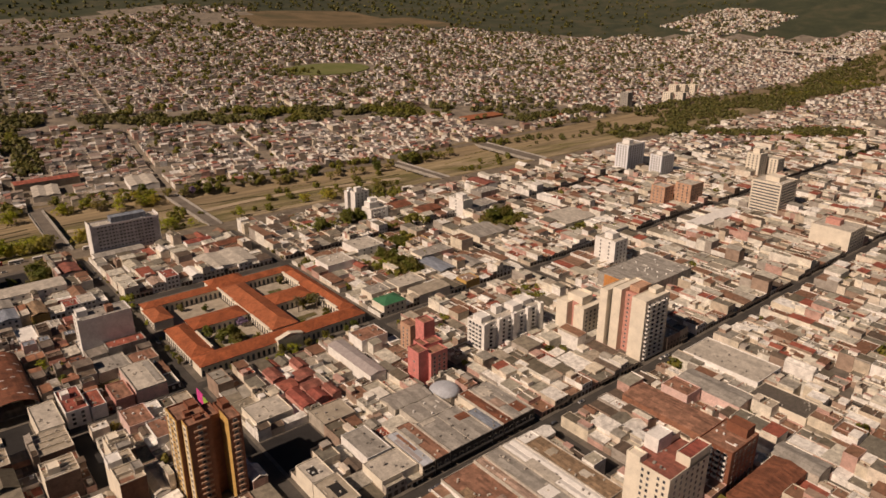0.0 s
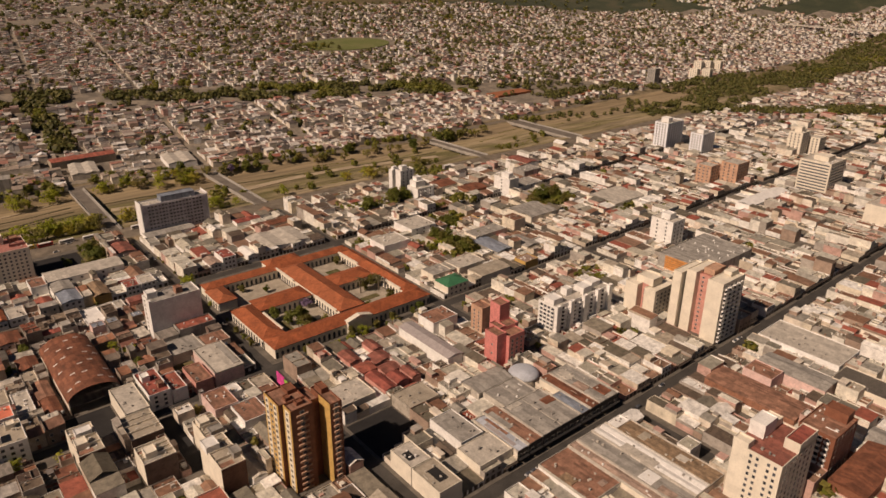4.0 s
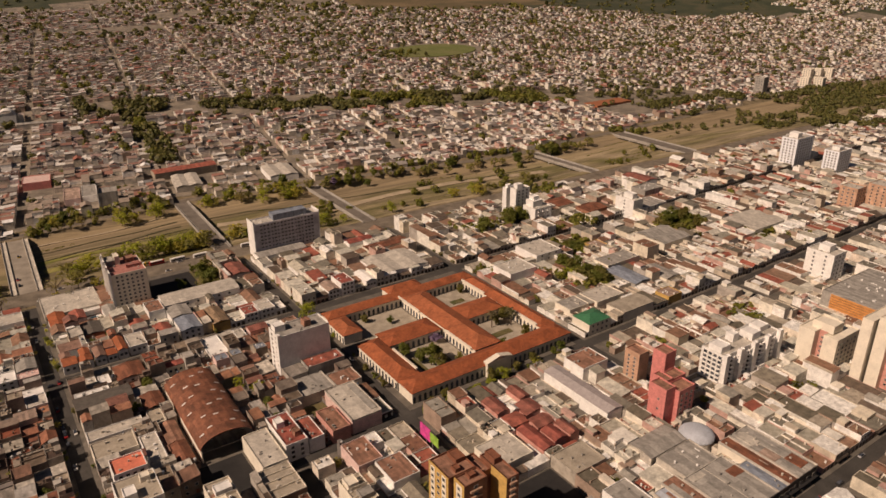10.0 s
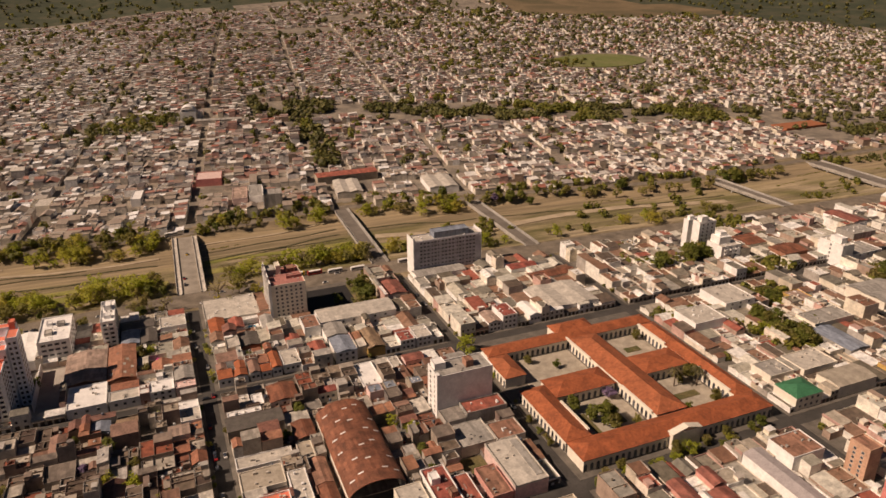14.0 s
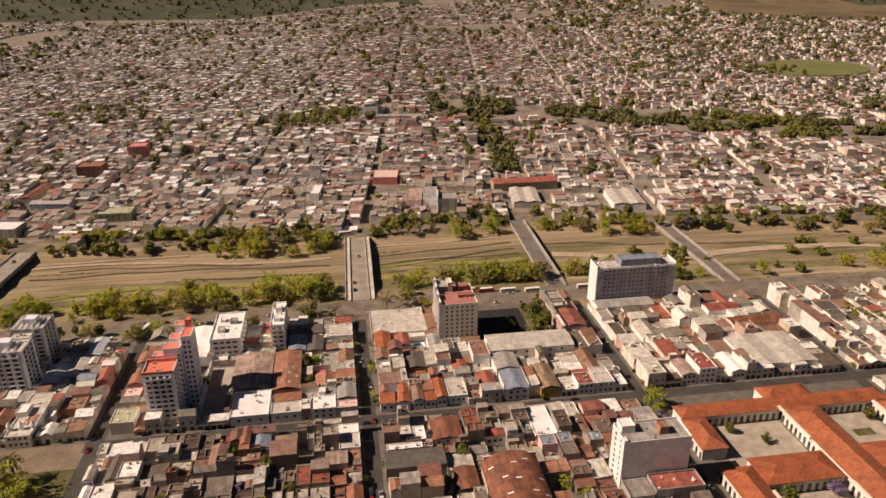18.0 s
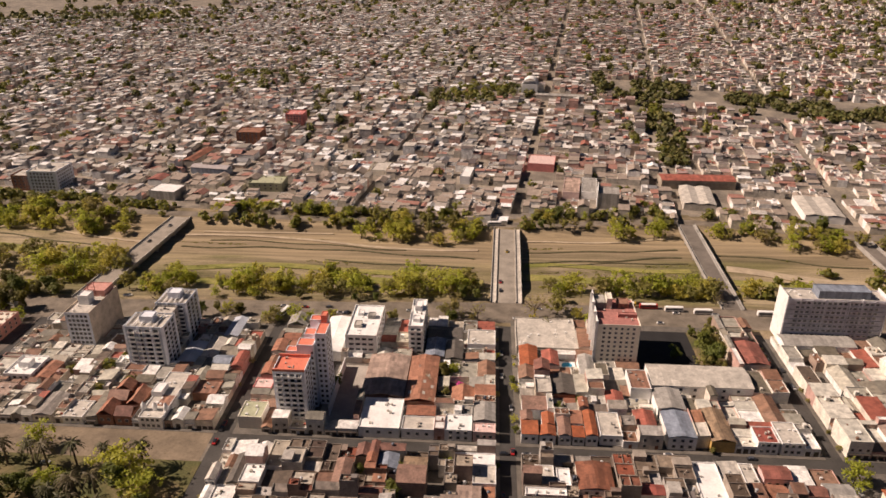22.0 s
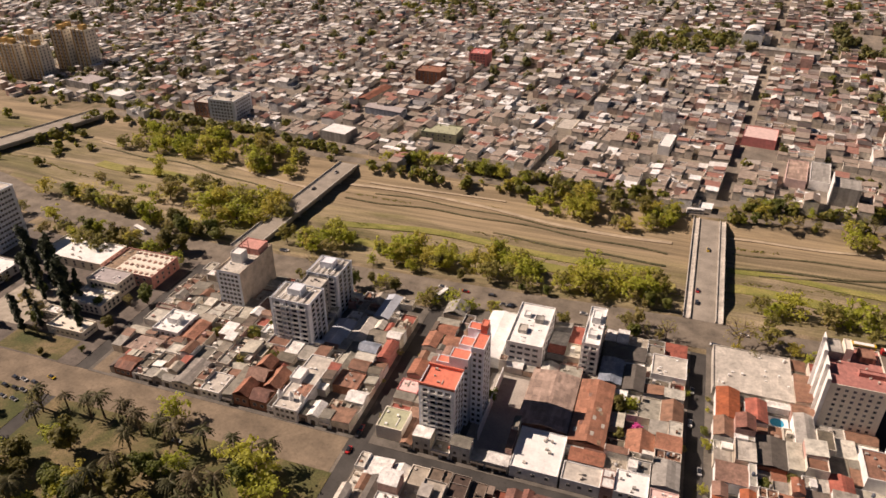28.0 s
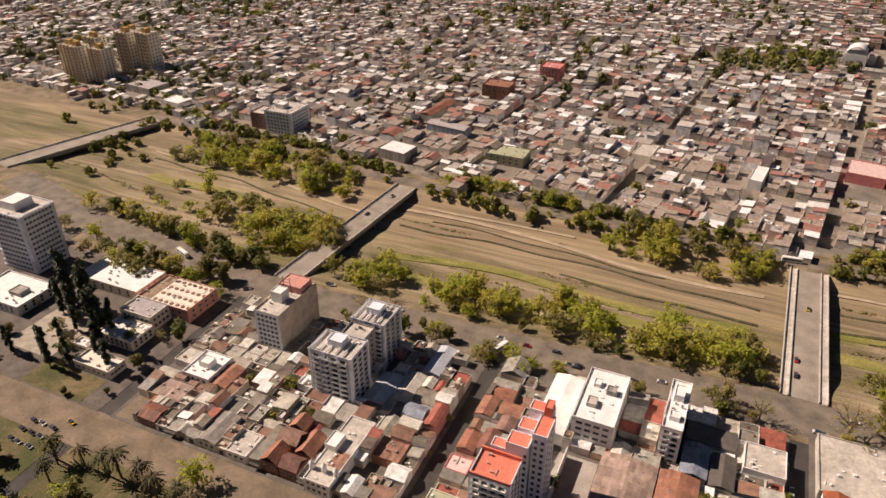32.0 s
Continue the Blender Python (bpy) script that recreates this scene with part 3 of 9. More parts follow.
for v in VS[:-1]:
    road(-700, v - ROAD, 1200, v + ROAD, 0.03)
for u in US:
    road(u - ROAD, -450, u + ROAD, 396, 0.034)
M_AVENUE = mat("pale_asphalt", [(0.215, 0.18, 0.14)], 0.9, amount=0.45, scale=0.12, stain=0.35, fine=2.0)
road(-420, 271.5, -129, 291, 0.046, material=M_DUSTY, label="wide sunlit avenue beside the park")
for a, b in zip(range(-520, 1000, 40), range(-480, 1040, 40)):
    va, vb = near_bank(a), near_bank(b)
    g = Geo()
    k = len(g.v)
    g.v += [(a, va - 28, 0.05), (b, vb - 28, 0.05), (b, vb - 4, 0.05), (a, va - 4, 0.05), (a, va - 28, -0.3), (b, vb - 28, -0.3), (b, vb - 4, -0.3), (a, va - 4, -0.3)]
    g.f += [(0, 1, 2, 3), (4, 7, 6, 5), (0, 4, 5, 1), (2, 6, 7, 3), (1, 5, 6, 2), (3, 7, 4, 0)]
    tagged(g.put("road", M_AVENUE), "riverside avenue of pale worn asphalt", "road", kind="structure")
    fa, fb = far_bank(a), far_bank(b)
    g = Geo()
    g.v += [(a, fa + 5, 0.05), (b, fb + 5, 0.05), (b, fb + 15, 0.05), (a, fa + 15, 0.05), (a, fa + 5, -0.3), (b, fb + 5, -0.3), (b, fb + 15, -0.3), (a, fa + 15, -0.3)]
    g.f += [(0, 1, 2, 3), (4, 7, 6, 5), (0, 4, 5, 1), (2, 6, 7, 3), (1, 5, 6, 2), (3, 7, 4, 0)]
    tagged(g.put("road", M_AVENUE), "far riverside avenue of pale worn asphalt", "road", kind="structure")
M_SAND = mat("pale_dirt", [(0.46, 0.37, 0.26)], 0.95, amount=0.25, scale=0.15)


def strip(name, pts, w, material, label, lift=0.12):
    g = Geo()
    for i, (x, y) in enumerate(pts):
        a, b = pts[max(0, i - 1)], pts[min(len(pts) - 1, i + 1)]
        n = Vector((a[1] - b[1], b[0] - a[0], 0)).normalized() * w / 2
        for e in (1, -1):
            q = (x + n.x * e, y + n.y * e)
            h = height(x, y)
            g.v += [(q[0], q[1], h + lift), (q[0], q[1], h - 1.0)]
        if i:
            k = 4 * i
            g.f += [(k - 4, k - 2, k + 2, k), (k - 4, k, k + 1, k - 3), (k - 2, k - 1, k + 3, k + 2)]
    return tagged(g.put(name, material), label, "path", kind="structure")


strip("path", [(u, far_bank(u) - 20 - 9 * smooth(-240, -60, u) + 3 * math.sin(u * 0.03)) for u in range(-238, -8, 6)], 3.4, M_SAND, "pale dirt track in the river bed", 0.5)
strip("path", [(u, far_bank(u) - 34 + 4 * math.sin(u * 0.03)) for u in range(-470, -262, 6)], 3.0, M_SAND, "pale dirt track in the river bed", 0.5)
strip("path", [(u, far_bank(u) - 16 + 3 * math.sin(u * 0.05)) for u in range(24, 142, 6)], 2.6, M_SAND, "pale dirt track in the river bed", 0.5)
strip("path", [(u, 0.5 * near_bank(u) + 0.5 * far_bank(u) + 7 * math.sin(u * 0.02)) for u in range(165, 520, 8)], 9, M_SAND, "broad sand bar in the dry river", 0.4)
strip("grass_band", [(u, near_bank(u) + 37 + 4 * math.sin(u * 0.045)) for u in range(24, 142, 5)], 9, M_REED, "yellow-green reed band in the river bed", 0.35)
strip("grass_band", [(u, near_bank(u) + 31 + 3 * math.sin(u * 0.05)) for u in range(-225, -4, 5)], 9, M_REED, "yellow-green reed band in the river bed", 0.35)
strip("grass_band", [(u, near_bank(u) + 58 + 3 * math.sin(u * 0.04)) for u in range(24, 142, 5)], 6, M_REED, "yellow-green reed band in the river bed", 0.35)
strip("grass_band", [(u, near_bank(u) + 50 + 5 * math.sin(u * 0.03)) for u in range(-225, -10, 5)], 7, M_REED, "yellow-green reed band in the river bed", 0.35)
strip("grass_band", [(u, near_bank(u) + 60 + 5 * math.sin(u * 0.03)) for u in range(-440, -272, 6)], 10, M_REED, "yellow-green reed band in the river bed", 0.35)
strip("grass_band", [(u, near_bank(u) + 44 + 4 * math.sin(u * 0.03)) for u in range(164, 268, 6)], 8, M_REED, "yellow-green reed band in the river bed", 0.35)
for u0, u1, off, w in ((-232, -10, 42, 1.6), (-215, -60, 31, 1.3), (-120, -10, 56, 1.8), (26, 140, 33, 1.6), (26, 140, 47, 1.9), (40, 142, 57, 1.2), (165, 266, 40, 1.5), (-460, -270, 48, 1.4), (290, 530, 40, 1.6)):
    strip("channel", [(u, far_bank(u) - off + 3 * math.sin(u * 0.022 + off) + 1.2 * math.sin(u * 0.09 + off)) for u in range(u0, u1, 4)], w, M_CHANNEL, "damp dark channel line in the river bed", 0.42)
strip("path", [(u, far_bank(u) - 12 - 3 * math.sin(u * 0.02)) for u in range(-225, -120, 6)], 2.2, M_SAND, "pale gravel bank in the river bed", 0.5)
BLOCKS = []
for i in range(len(US) - 1):
    for j in range(len(VS) - 1):
        u0, u1, v0, v1 = US[i], US[i + 1], VS[j], VS[j + 1]
        park = v0 == 150 and u1 <= -124 and u0 >= -404
        if v1 == 405:
            v1 = min(near_bank(u0), near_bank(u1)) - 28 + KERB
        BLOCKS.append((u0 + KERB, v0 + KERB, u1 - KERB, v1 - KERB, park))
        green = park or (u1 <= -268 and v0 == 287)
        g = Geo().box(u0 + ROAD, v0 + ROAD, -0.3, u1 - ROAD, (271.5 if park else v1 - ROAD), 0.16, 0.04)
        tagged(g.put("pavement", M_GRASS if park else M_PLAZA if green else M_PAVE), "park ground of dry grass" if park else "plaza paving, coloured dark for hotel and tree shade" if green else "concrete pavement with a raised kerb", "pavement", kind="structure")

# ---- bridges ----
M_WORN = mat("worn_asphalt", [(0.34, 0.30, 0.25)], 0.9, amount=0.3, scale=0.1, stain=0.3)
M_TAR_LIGHT = mat("grey_asphalt", [(0.19, 0.165, 0.14)], 0.9, amount=0.35, scale=0.1, stain=0.3)
def bridge(u0, v0, u1, v1, shift, label, walls=True):
    """A road bridge across the bed; its far end lies shift metres further along."""
    t = thing("bridge", (u0 + u1) / 2, (v0 + v1) / 2, turn=-math.atan2(shift, v1 - v0), label=label, category="bridge")
    w, d = (u1 - u0) / 2, math.hypot(v1 - v0, shift) / 2
    Geo().box(-w, -d, -1.1, w, d, 0.12).put("deck", M_DECK, t)
    s = min(4.5, w * 0.34) if walls else 1.7
    Geo().box(-w + s + 0.5, -d, 0.12, w - s - 0.5, d, 0.17).put("carriageway", M_WORN if walls or u0 < -200 else M_TAR_LIGHT, t)
    for e in (-1, 1):
        a, b = sorted((e * w, e * (w - s)))
        Geo().box(a, -d, 0.12, b, d, 0.35).put("walkway", M_PALE if walls or u0 < -200 else M_GREY, t)
        a, b = sorted((e * w, e * (w - 0.35)))
        Geo().box(a, -d, 0.35, b, d, 1.35).put("parapet", M_PALE if walls or u0 < -200 else M_GREY, t)
        if walls:
            a, b = sorted((e * (w - s), e * (w - s - 0.45)))
            Geo().box(a, -d, 0.12, b, d, 1.15).put("barrier", M_PALE, t)
        a, b = sorted((e * (w - 0.5), e * (w - 1.6)))
        Geo().box(a, -d, -2.4, b, d, -1.1).put("girder", M_GREY, t)
    n = max(2, int(2 * d / 26))
    for i in range(1, n):
        y = -d + 2 * d * i / n
        Geo().box(-w + 0.8, y - 0.7, -7, w - 0.8, y + 0.7, -1.1, 0.1).put("pier", M_GREY, t)
    for y in (-d, d):
        Geo().box(-w, y - 1.5, -7, w, y + 1.5, -1.1).put("abutment", M_GREY, t)
    return t


bridge(0.4, 424, 20.4, 541, 2.2, "pale concrete road bridge with raised side walkways over the dry river")
bridge(144, 425, 158, 560, 4, "grey road bridge over the dry river beside a slab block", False)
bridge(270, 412, 283, 536, 1, "narrow grey road bridge over the dry river", False)
bridge(541, 405, 554, 503, -4, "narrow grey road bridge over the river bed", False)
bridge(691, 398, 713, 514, 1, "wide pale road bridge further along the river", False)
bridge(-262, 412, -246, 549, 8, "sunlit concrete road bridge over the dry river bed", False)
bridge(-540, 458, -520, 582, 38, "long pale road bridge with a heavy girder", False)

RESERVED = []  # rectangles of the plan that hold a building of their own


def reserve(u0, v0, u1, v1):
    RESERVED.append((u0, v0, u1, v1))


# ---- windows, shared between the facades ----
SHARED = {}


def window_mesh(w, h, material=None):
    key = ("window", round(w, 1), round(h, 1))
    if key not in SHARED:
        g = Geo().box(-w / 2, -0.05, -h / 2, w / 2, 0.05, h / 2)
        n = len(g.f)
        f = 0.12
        for a in ((-w / 2 - f, -h / 2 - f, w / 2 + f, -h / 2), (-w / 2 - f, h / 2, w / 2 + f, h / 2 + f), (-w / 2 - f, -h / 2, -w / 2, h / 2), (w / 2, -h / 2, w / 2 + f, h / 2)):
            g.box(a[0], -0.1, a[1], a[2], 0.05, a[3])
        me = bpy.data.meshes.new("window")
        me.from_pydata(g.v, [], g.f)
        me.materials.append(M_GLASS)
        me.materials.append(M_FRAME)
        me.polygons.foreach_set("material_index", [0] * n + [1] * (len(g.f) - n))
        SHARED[key] = me
    return SHARED[key]


def balcony_mesh(w):
    key = ("balcony", round(w, 1))
    if key not in SHARED:
        g = Geo().box(-w / 2, -1.3, -0.15, w / 2, 0.1, 0.0).box(-w / 2, -1.3, 0.0, w / 2, -1.2, 0.95).box(-w / 2, -1.2, 0, -w / 2 + 0.1, 0.1, 0.95).box(w / 2 - 0.1, -1.2, 0, w / 2, 0.1, 0.95)
        me = bpy.data.meshes.new("balcony")
        me.from_pydata(g.v, [], g.f)
        me.materials.append(M_WHITE)
        SHARED[key] = me
    return SHARED[key]


M_FRAME = mat("window_surround", [(0.60, 0.56, 0.50)], 0.7)
FACES = {"F": (0, 0), "R": (1, 90), "B": (2, 180), "L": (3, -90)}


def facade(t, face, w, d, h, floors, cols, ww=1.5, wh=1.4, z0=0.0, balcony=False, margin=0.08, joined=False):
    """Rows of windows on one face of a body 2w by 2d."""
    turn = Matrix.Rotation(radians(FACES[face][1]), 4, "Z")
    span, off = (2 * w, d) if face in "FB" else (2 * d, w)
    step = (h - z0) / floors
    if joined:
        # a tower too far off to pick its windows apart
        v, f, mi = [], [], []
        me = window_mesh(ww, wh)
        for i in range(floors):
            for k in range(cols):
                m = turn @ Matrix.Translation((-span / 2 + span * (margin + (1 - 2 * margin) * (k + 0.5) / cols), -off, z0 + step * (i + 0.52)))
                n = len(v)
                v += [tuple(m @ p.co) for p in me.vertices]
                f += [tuple(n + q for q in p.vertices) for p in me.polygons]
                mi += [p.material_index for p in me.polygons]
        ob = link("window_grid", v, f, M_GLASS, t)
        ob.data.materials.append(M_FRAME)
        ob.data.polygons.foreach_set("material_index", mi)
        tagged(ob, kind="stuff")
        return
    for i in range(floors):
        for k in range(cols):
            x = -span / 2 + span * (margin + (1 - 2 * margin) * (k + 0.5) / cols)
            z = z0 + step * (i + 0.52)
            m = turn @ Matrix.Translation((x, -off, z))
            share("window", window_mesh(ww, wh), t, m)
            if balcony and i:
                share("balcony", balcony_mesh(ww + 1.0), t, turn @ Matrix.Translation((x, -off, z - wh / 2 - 0.25)))


def tower(name, u0, v0, u1, v1, h, wall, label, floors=10, faces=(("F", 4, False), ("L", 4, False)), roof=None, huts=(), ww=1.5, wh=1.4, z0=1.0, group="", base=None):
    t = thing(name, (u0 + u1) / 2, (v0 + v1) / 2, label=label, category="tower block" if h > 18 else "building", group=group)
    w, d = (u1 - u0) / 2, (v1 - v0) / 2
    Geo().shell(-w, -d, 0, w, d, h, 0.3, 0.9).put("body", wall, t)
    Geo().box(-w + 0.32, -d + 0.32, h - 1.0, w - 0.32, d - 0.32, h - 0.82).put("roof", roof or M_PALE, t)
    clutter(t, w, d, h - 0.82, int(3 + w * d / 22))
    for face, cols, balc in faces:
        facade(t, face, w, d, h - 1, floors, cols, ww, wh, z0, balc, joined=u0 > 430 or u1 < -600)
    for a, b, c, e, hh, m in huts:
        Geo().shell(a, b, h - 0.9, c, e, h + hh, 0.2, 0.4).put("roof_hut", m, t)
    reserve(u0 - 0.5, v0 - 0.5, u1 + 0.5, v1 + 0.5)
    return t


def clutter(t, w, d, z, n):
    """Vents, pipes and small tanks standing on a flat roof."""
    g = Geo()
    for _ in range(n):
        x, y = rnd.uniform(-w + 1, w - 2), rnd.uniform(-d + 1, d - 2)
        e = rnd.random()
        if e < 0.3:
            g.tube(x, y, z, z + rnd.uniform(0.6, 1.4), 0.45, 0.5, 8)
        elif e < 0.38:
            g.box(x, y, z, x + rnd.uniform(0.2, 0.35), y + min(rnd.uniform(2, 5), d - y - 0.6), z + 0.35)
        else:
            g.box(x, y, z, x + rnd.uniform(0.5, 1.3), y + rnd.uniform(0.5, 1.3), z + rnd.uniform(0.4, 1.1))
    tagged(g.put("roof_vents", rnd.choice([M_GREY, M_WHITE, M_PALE]), t), kind="stuff")


# ---- the tall buildings ----
# brown and ochre tower with two wings
t = thing("apartment_tower", 125.5, 60, label="brown brick tower with ochre edges and pale window strips", category="tower block")
for x0, y0, x1, y1, h in ((-10.3, -0.6, 2, 12.4, 43), (-8.4, -7.8, 2, -1.4, 43.4), (2.05, -3, 7.4, 8, 41), (7.45, -12.5, 13.2, 4, 42.5)):
    Geo().shell(x0, y0, 0, x1, y1, h, 0.3, 0.9).put("wing", M_BROWN, t)
    Geo().box(x0 + 0.32, y0 + 0.32, h - 1.0, x1 - 0.32, y1 - 0.32, h - 0.8).put("roof", M_TERRACE, t)
for x0, y0, x1, y1, z in ((-3, 5, 1.4, 11, 43), (-6, 1, -3.6, 4, 43), (9, -3, 12.4, 3, 42.5), (-4, -5, -1, -2.2, 43.4)):
    Geo().shell(x0, y0, z - 0.9, x1, y1, z + rnd.uniform(0.6, 2.6), 0.2, 0.4).put("roof_hut", M_BROWN, t)
# ochre panels and pale window strips on the sunny side
for x, y0, y1, h in ((-10.3, -0.6, 12.4, 43.1), (-8.4, -7.8, -1.4, 43.5), (7.45, -12.5, -3.2, 42.6)):
    Geo().box(x - 0.12, y0, 0, x - 0.02, y1, h).put("ochre_cladding", M_OCHRE, t)
for x, y0, y1, h in ((-10.44, 0.8, 3.6, 42), (-10.44, 8.2, 11, 42), (-8.54, -6.6, -3.0, 42.2)):
    Geo().box(x - 0.1, y0, 1, x, y1, h).put("pale_strip", M_CREAM, t)
for i in range(14):
    z = 2.2 + 2.95 * i
    for x, y in ((-10.54, 2.2), (-10.54, 9.6), (-10.42, 5.9), (-8.64, -4.8)):
        share("window", window_mesh(1.5, 1.3), t, Matrix.Translation((x, y, z)) @ Matrix.Rotation(radians(-90), 4, "Z"))
    for x0, x1, y in ((-5.8, -0.6, -7.8), (8.8, 12.0, -12.5)):
        Geo().box(x0, y - 0.7, z - 1.3, x1, y - 0.02, z - 0.5).put("spandrel", M_TANRENDER, t)
        share("window", window_mesh(1.7, 1.5), t, Matrix.Translation(((x0 + x1) / 2, y, z + 0.3)))
reserve(113.5, 46, 140, 73.5)

# pink tower: stepped group with a taller core
t = thing("pink_tower", 262, 84, label="pink rendered apartment tower stepped round a taller core", category="tower block")
for x0, y0, x1, y1, h, m in ((-11, -15, -4, -5, 23, M_PINK), (-3.95, -17.5, 8, -9.5, 21, M_PINK), (3, -2, 11, 6, 32, M_PINK), (-3.95, -9.4, 0.9, -1, 23, M_PINK), (1, -9.4, 11, -2.1, 22, M_PINK), (8, 18, 16, 28, 20, M_TANRENDER)):
    Geo().shell(x0, y0, 0, x1, y1, h, 0.3, 0.8).put("block", m, t)
    Geo().box(x0 + 0.32, y0 + 0.32, h - 0.9, x1 - 0.32, y1 - 0.32, h - 0.72).put("roof", M_TERRACE, t)
for i in range(7):
    for x in (-1.5, 2, 5.5):
        share("window", window_mesh(1.3, 1.3), t, Matrix.Translation((x, -17.5, 2 + 2.6 * i)))
    if i % 2:
        share("window", window_mesh(0.9, 1.0), t, Matrix.Translation((-11, -11, 2 + 2.8 * i)) @ Matrix.Rotation(radians(-90), 4, "Z"))
    for y in (21, 25):
        share("window", window_mesh(1.2, 1.3), t, Matrix.Translation((8, y, 2 + 2.4 * i)) @ Matrix.Rotation(radians(-90), 4, "Z"))
for y in (-15.5, -12):
    Geo().box(8, y, 1, 8.3, y + 1.6, 20).put("white_window_strip", M_WHITE, t)
reserve(250, 66, 271, 87)
reserve(269, 101, 279, 113)

# cream twin towers
t = thing("cream_tower", 384, 23, label="tall cream tower with blank walls and a pink recessed strip", category="tower block")
Geo().shell(-12, -15.5, 0, 12, -5.5, 41).put("slab", M_CREAM, t)
Geo().shell(-11, 3.0, 0, 12, 9.4, 42).put("slab", M_CREAM, t)
Geo().shell(-14.5, 10.4, 0, 10, 16, 40).put("slab", M_CREAM, t)
Geo().shell(-6.5, -5.6, 0, 11, 3.1, 40).put("recess", M_SALMON, t)
Geo().shell(-4, -4.6, 40, 8, 2.4, 43.6, 0.3, 0.4).put("roof_hut", M_TANRENDER, t)
Geo().shell(2, -12, 41, 10, -7, 43.5, 0.3, 0.4).put("roof_hut", M_CREAM, t)
for i in range(13):
    for x in (-8, -3, 2, 7):
        share("window", window_mesh(2.2, 1.5), t, Matrix.Translation((x, -15.5, 3.2 + 2.9 * i)))
        share("balcony", balcony_mesh(3.4), t, Matrix.Translation((x, -15.5, 2.1 + 2.9 * i)))
    for y in (-3.4, 0.6):
        share("window", window_mesh(1.2, 1.1), t, Matrix.Translation((-6.5, y, 3.2 + 2.9 * i)) @ Matrix.Rotation(radians(-90), 4, "Z"))
reserve(369, 7, 397, 40)
t = thing("cream_tower", 375, 57, label="shorter cream tower with a narrow pink stair strip", category="tower block")
Geo().shell(-11, -11, 0, 12, -3, 24).put("slab", M_CREAM, t)
Geo().shell(-13, 1, 0, 12, 10, 25).put("slab", M_CREAM, t)
Geo().shell(-7.5, -3.2, 0, 11, 1.2, 24.5).put("recess", M_SALMON, t)
Geo().shell(-7, -6, 24, 3, 6, 29, 0.3, 0.6).put("roof_hut", M_CREAM, t)
for i in range(7):
    for x in (-8, -4, 0, 4, 8):
        share("window", window_mesh(1.6, 1.4), t, Matrix.Translation((x, -11, 3 + 2.9 * i)))
    share("window", window_mesh(1.2, 1.1), t, Matrix.Translation((-7.5, -1, 3 + 2.9 * i)) @ Matrix.Rotation(radians(-90), 4, "Z"))
reserve(361, 45, 388, 68)

t = tower("apartment_block", 304.5, 74, 355, 88.5, 21, M_WHITE, "long white apartment block with stacked balconies and projecting bays", 7, (("F", 8, True), ("L", 4, True)), huts=((-24, -4, -16, 4, 3, M_WHITE), (2, -5, 10, 3, 3.5, M_WHITE), (-8, 0, -3, 5, 4, M_WHITE), (14, -2, 22, 5, 2.6, M_WHITE)), ww=2.0, wh=1.6)
for x in (-25, -12.5, 0, 12.5, 24):
    Geo().shell(x - 1.6, -9.6, 0, x + 1.6, -7.2, 22.2, 0.2, 0.5).put("bay", M_WHITE, t)
tower("white_tower", 477, 109, 493, 129, 24, M_WHITE, "plain white tower with a narrow window strip", 7, (("L", 2, False), ("F", 3, False)), huts=((-4, -4, 4, 4, 4, M_WHITE),), ww=1.1)
tower("hotel_tower", 712, 94, 745, 124, 32, M_CREAM, "cream tower with pale horizontal window bands", 10, (("L", 1, False), ("F", 1, False)), huts=((-8, -8, 6, 6, 4, M_CREAM),), ww=27, wh=1.2)
tower("office_block", 658, 6, 690, 39, 20, M_CREAM, "pale office block with a red stair strip", 6, (("F", 6, False),), roof=M_PALE, huts=((-4, -2, 4, 10, 4, M_SALMON),))
tower("white_blue_tower", 736, 291, 768, 309, 32, M_COOL, "white and blue-grey apartment tower by the river", 10, (("L", 4, False), ("F", 6, False)), huts=((-10, -5, -2, 5, 5, M_WHITE),))
tower("white_blue_tower", 740, 247, 765, 263, 27, M_COOL, "white and blue-grey apartment tower behind low houses", 9, (("L", 4, False), ("F", 5, False)), huts=((-6, -4, 4, 4, 3, M_WHITE),))
tower("brick_tower", 650, 181, 666, 197, 21, M_TANRENDER, "brown brick tower beside its twin", 6, (("L", 3, False), ("F", 3, False)))
tower("brick_tower", 668, 163, 690, 181, 24, M_TANRENDER, "brown brick tower with a red-brown roof", 7, (("L", 3, False), ("F", 4, False)))
tower("cream_block", 828, 176, 845, 192, 29, M_CREAM, "cream tower among far low houses", 9, (("L", 3, False), ("F", 3, False)), huts=((-4, -4, 4, 4, 5, M_CREAM),))
tower("cream_block", 850, 165, 866, 180, 22, M_CREAM, "shorter cream tower among far houses", 7, (("L", 3, False), ("F", 3, False)))
# cream tower with a red tiled terrace and the brown block behind it
t = tower("terrace_tower", 257, -87, 286, -66, 32, M_CREAM, "cream apartment tower with red tiled roof terraces", 10, (("F", 6, False),), roof=M_REDTILE, huts=((-3, 3.5, 7, 10.3, 6, M_WHITE), (7.5, 4, 14.3, 10.3, 2.5, M_CREAM)), ww=1.3, wh=1.5)
Geo().shell(-1, -10.5, 31, 14.6, -4, 36, 0.3, 0.8).put("upper_wing", M_CREAM, t)
Geo().box(-0.7, -10.2, 35.1, 14.3, -4.3, 35.3).put("upper_roof", M_REDTILE, t)
Geo().shell(-14.6, 4, 31, -9.5, 10.6, 34.5, 0.3, 0.8).put("corner_hut", M_CREAM, t)
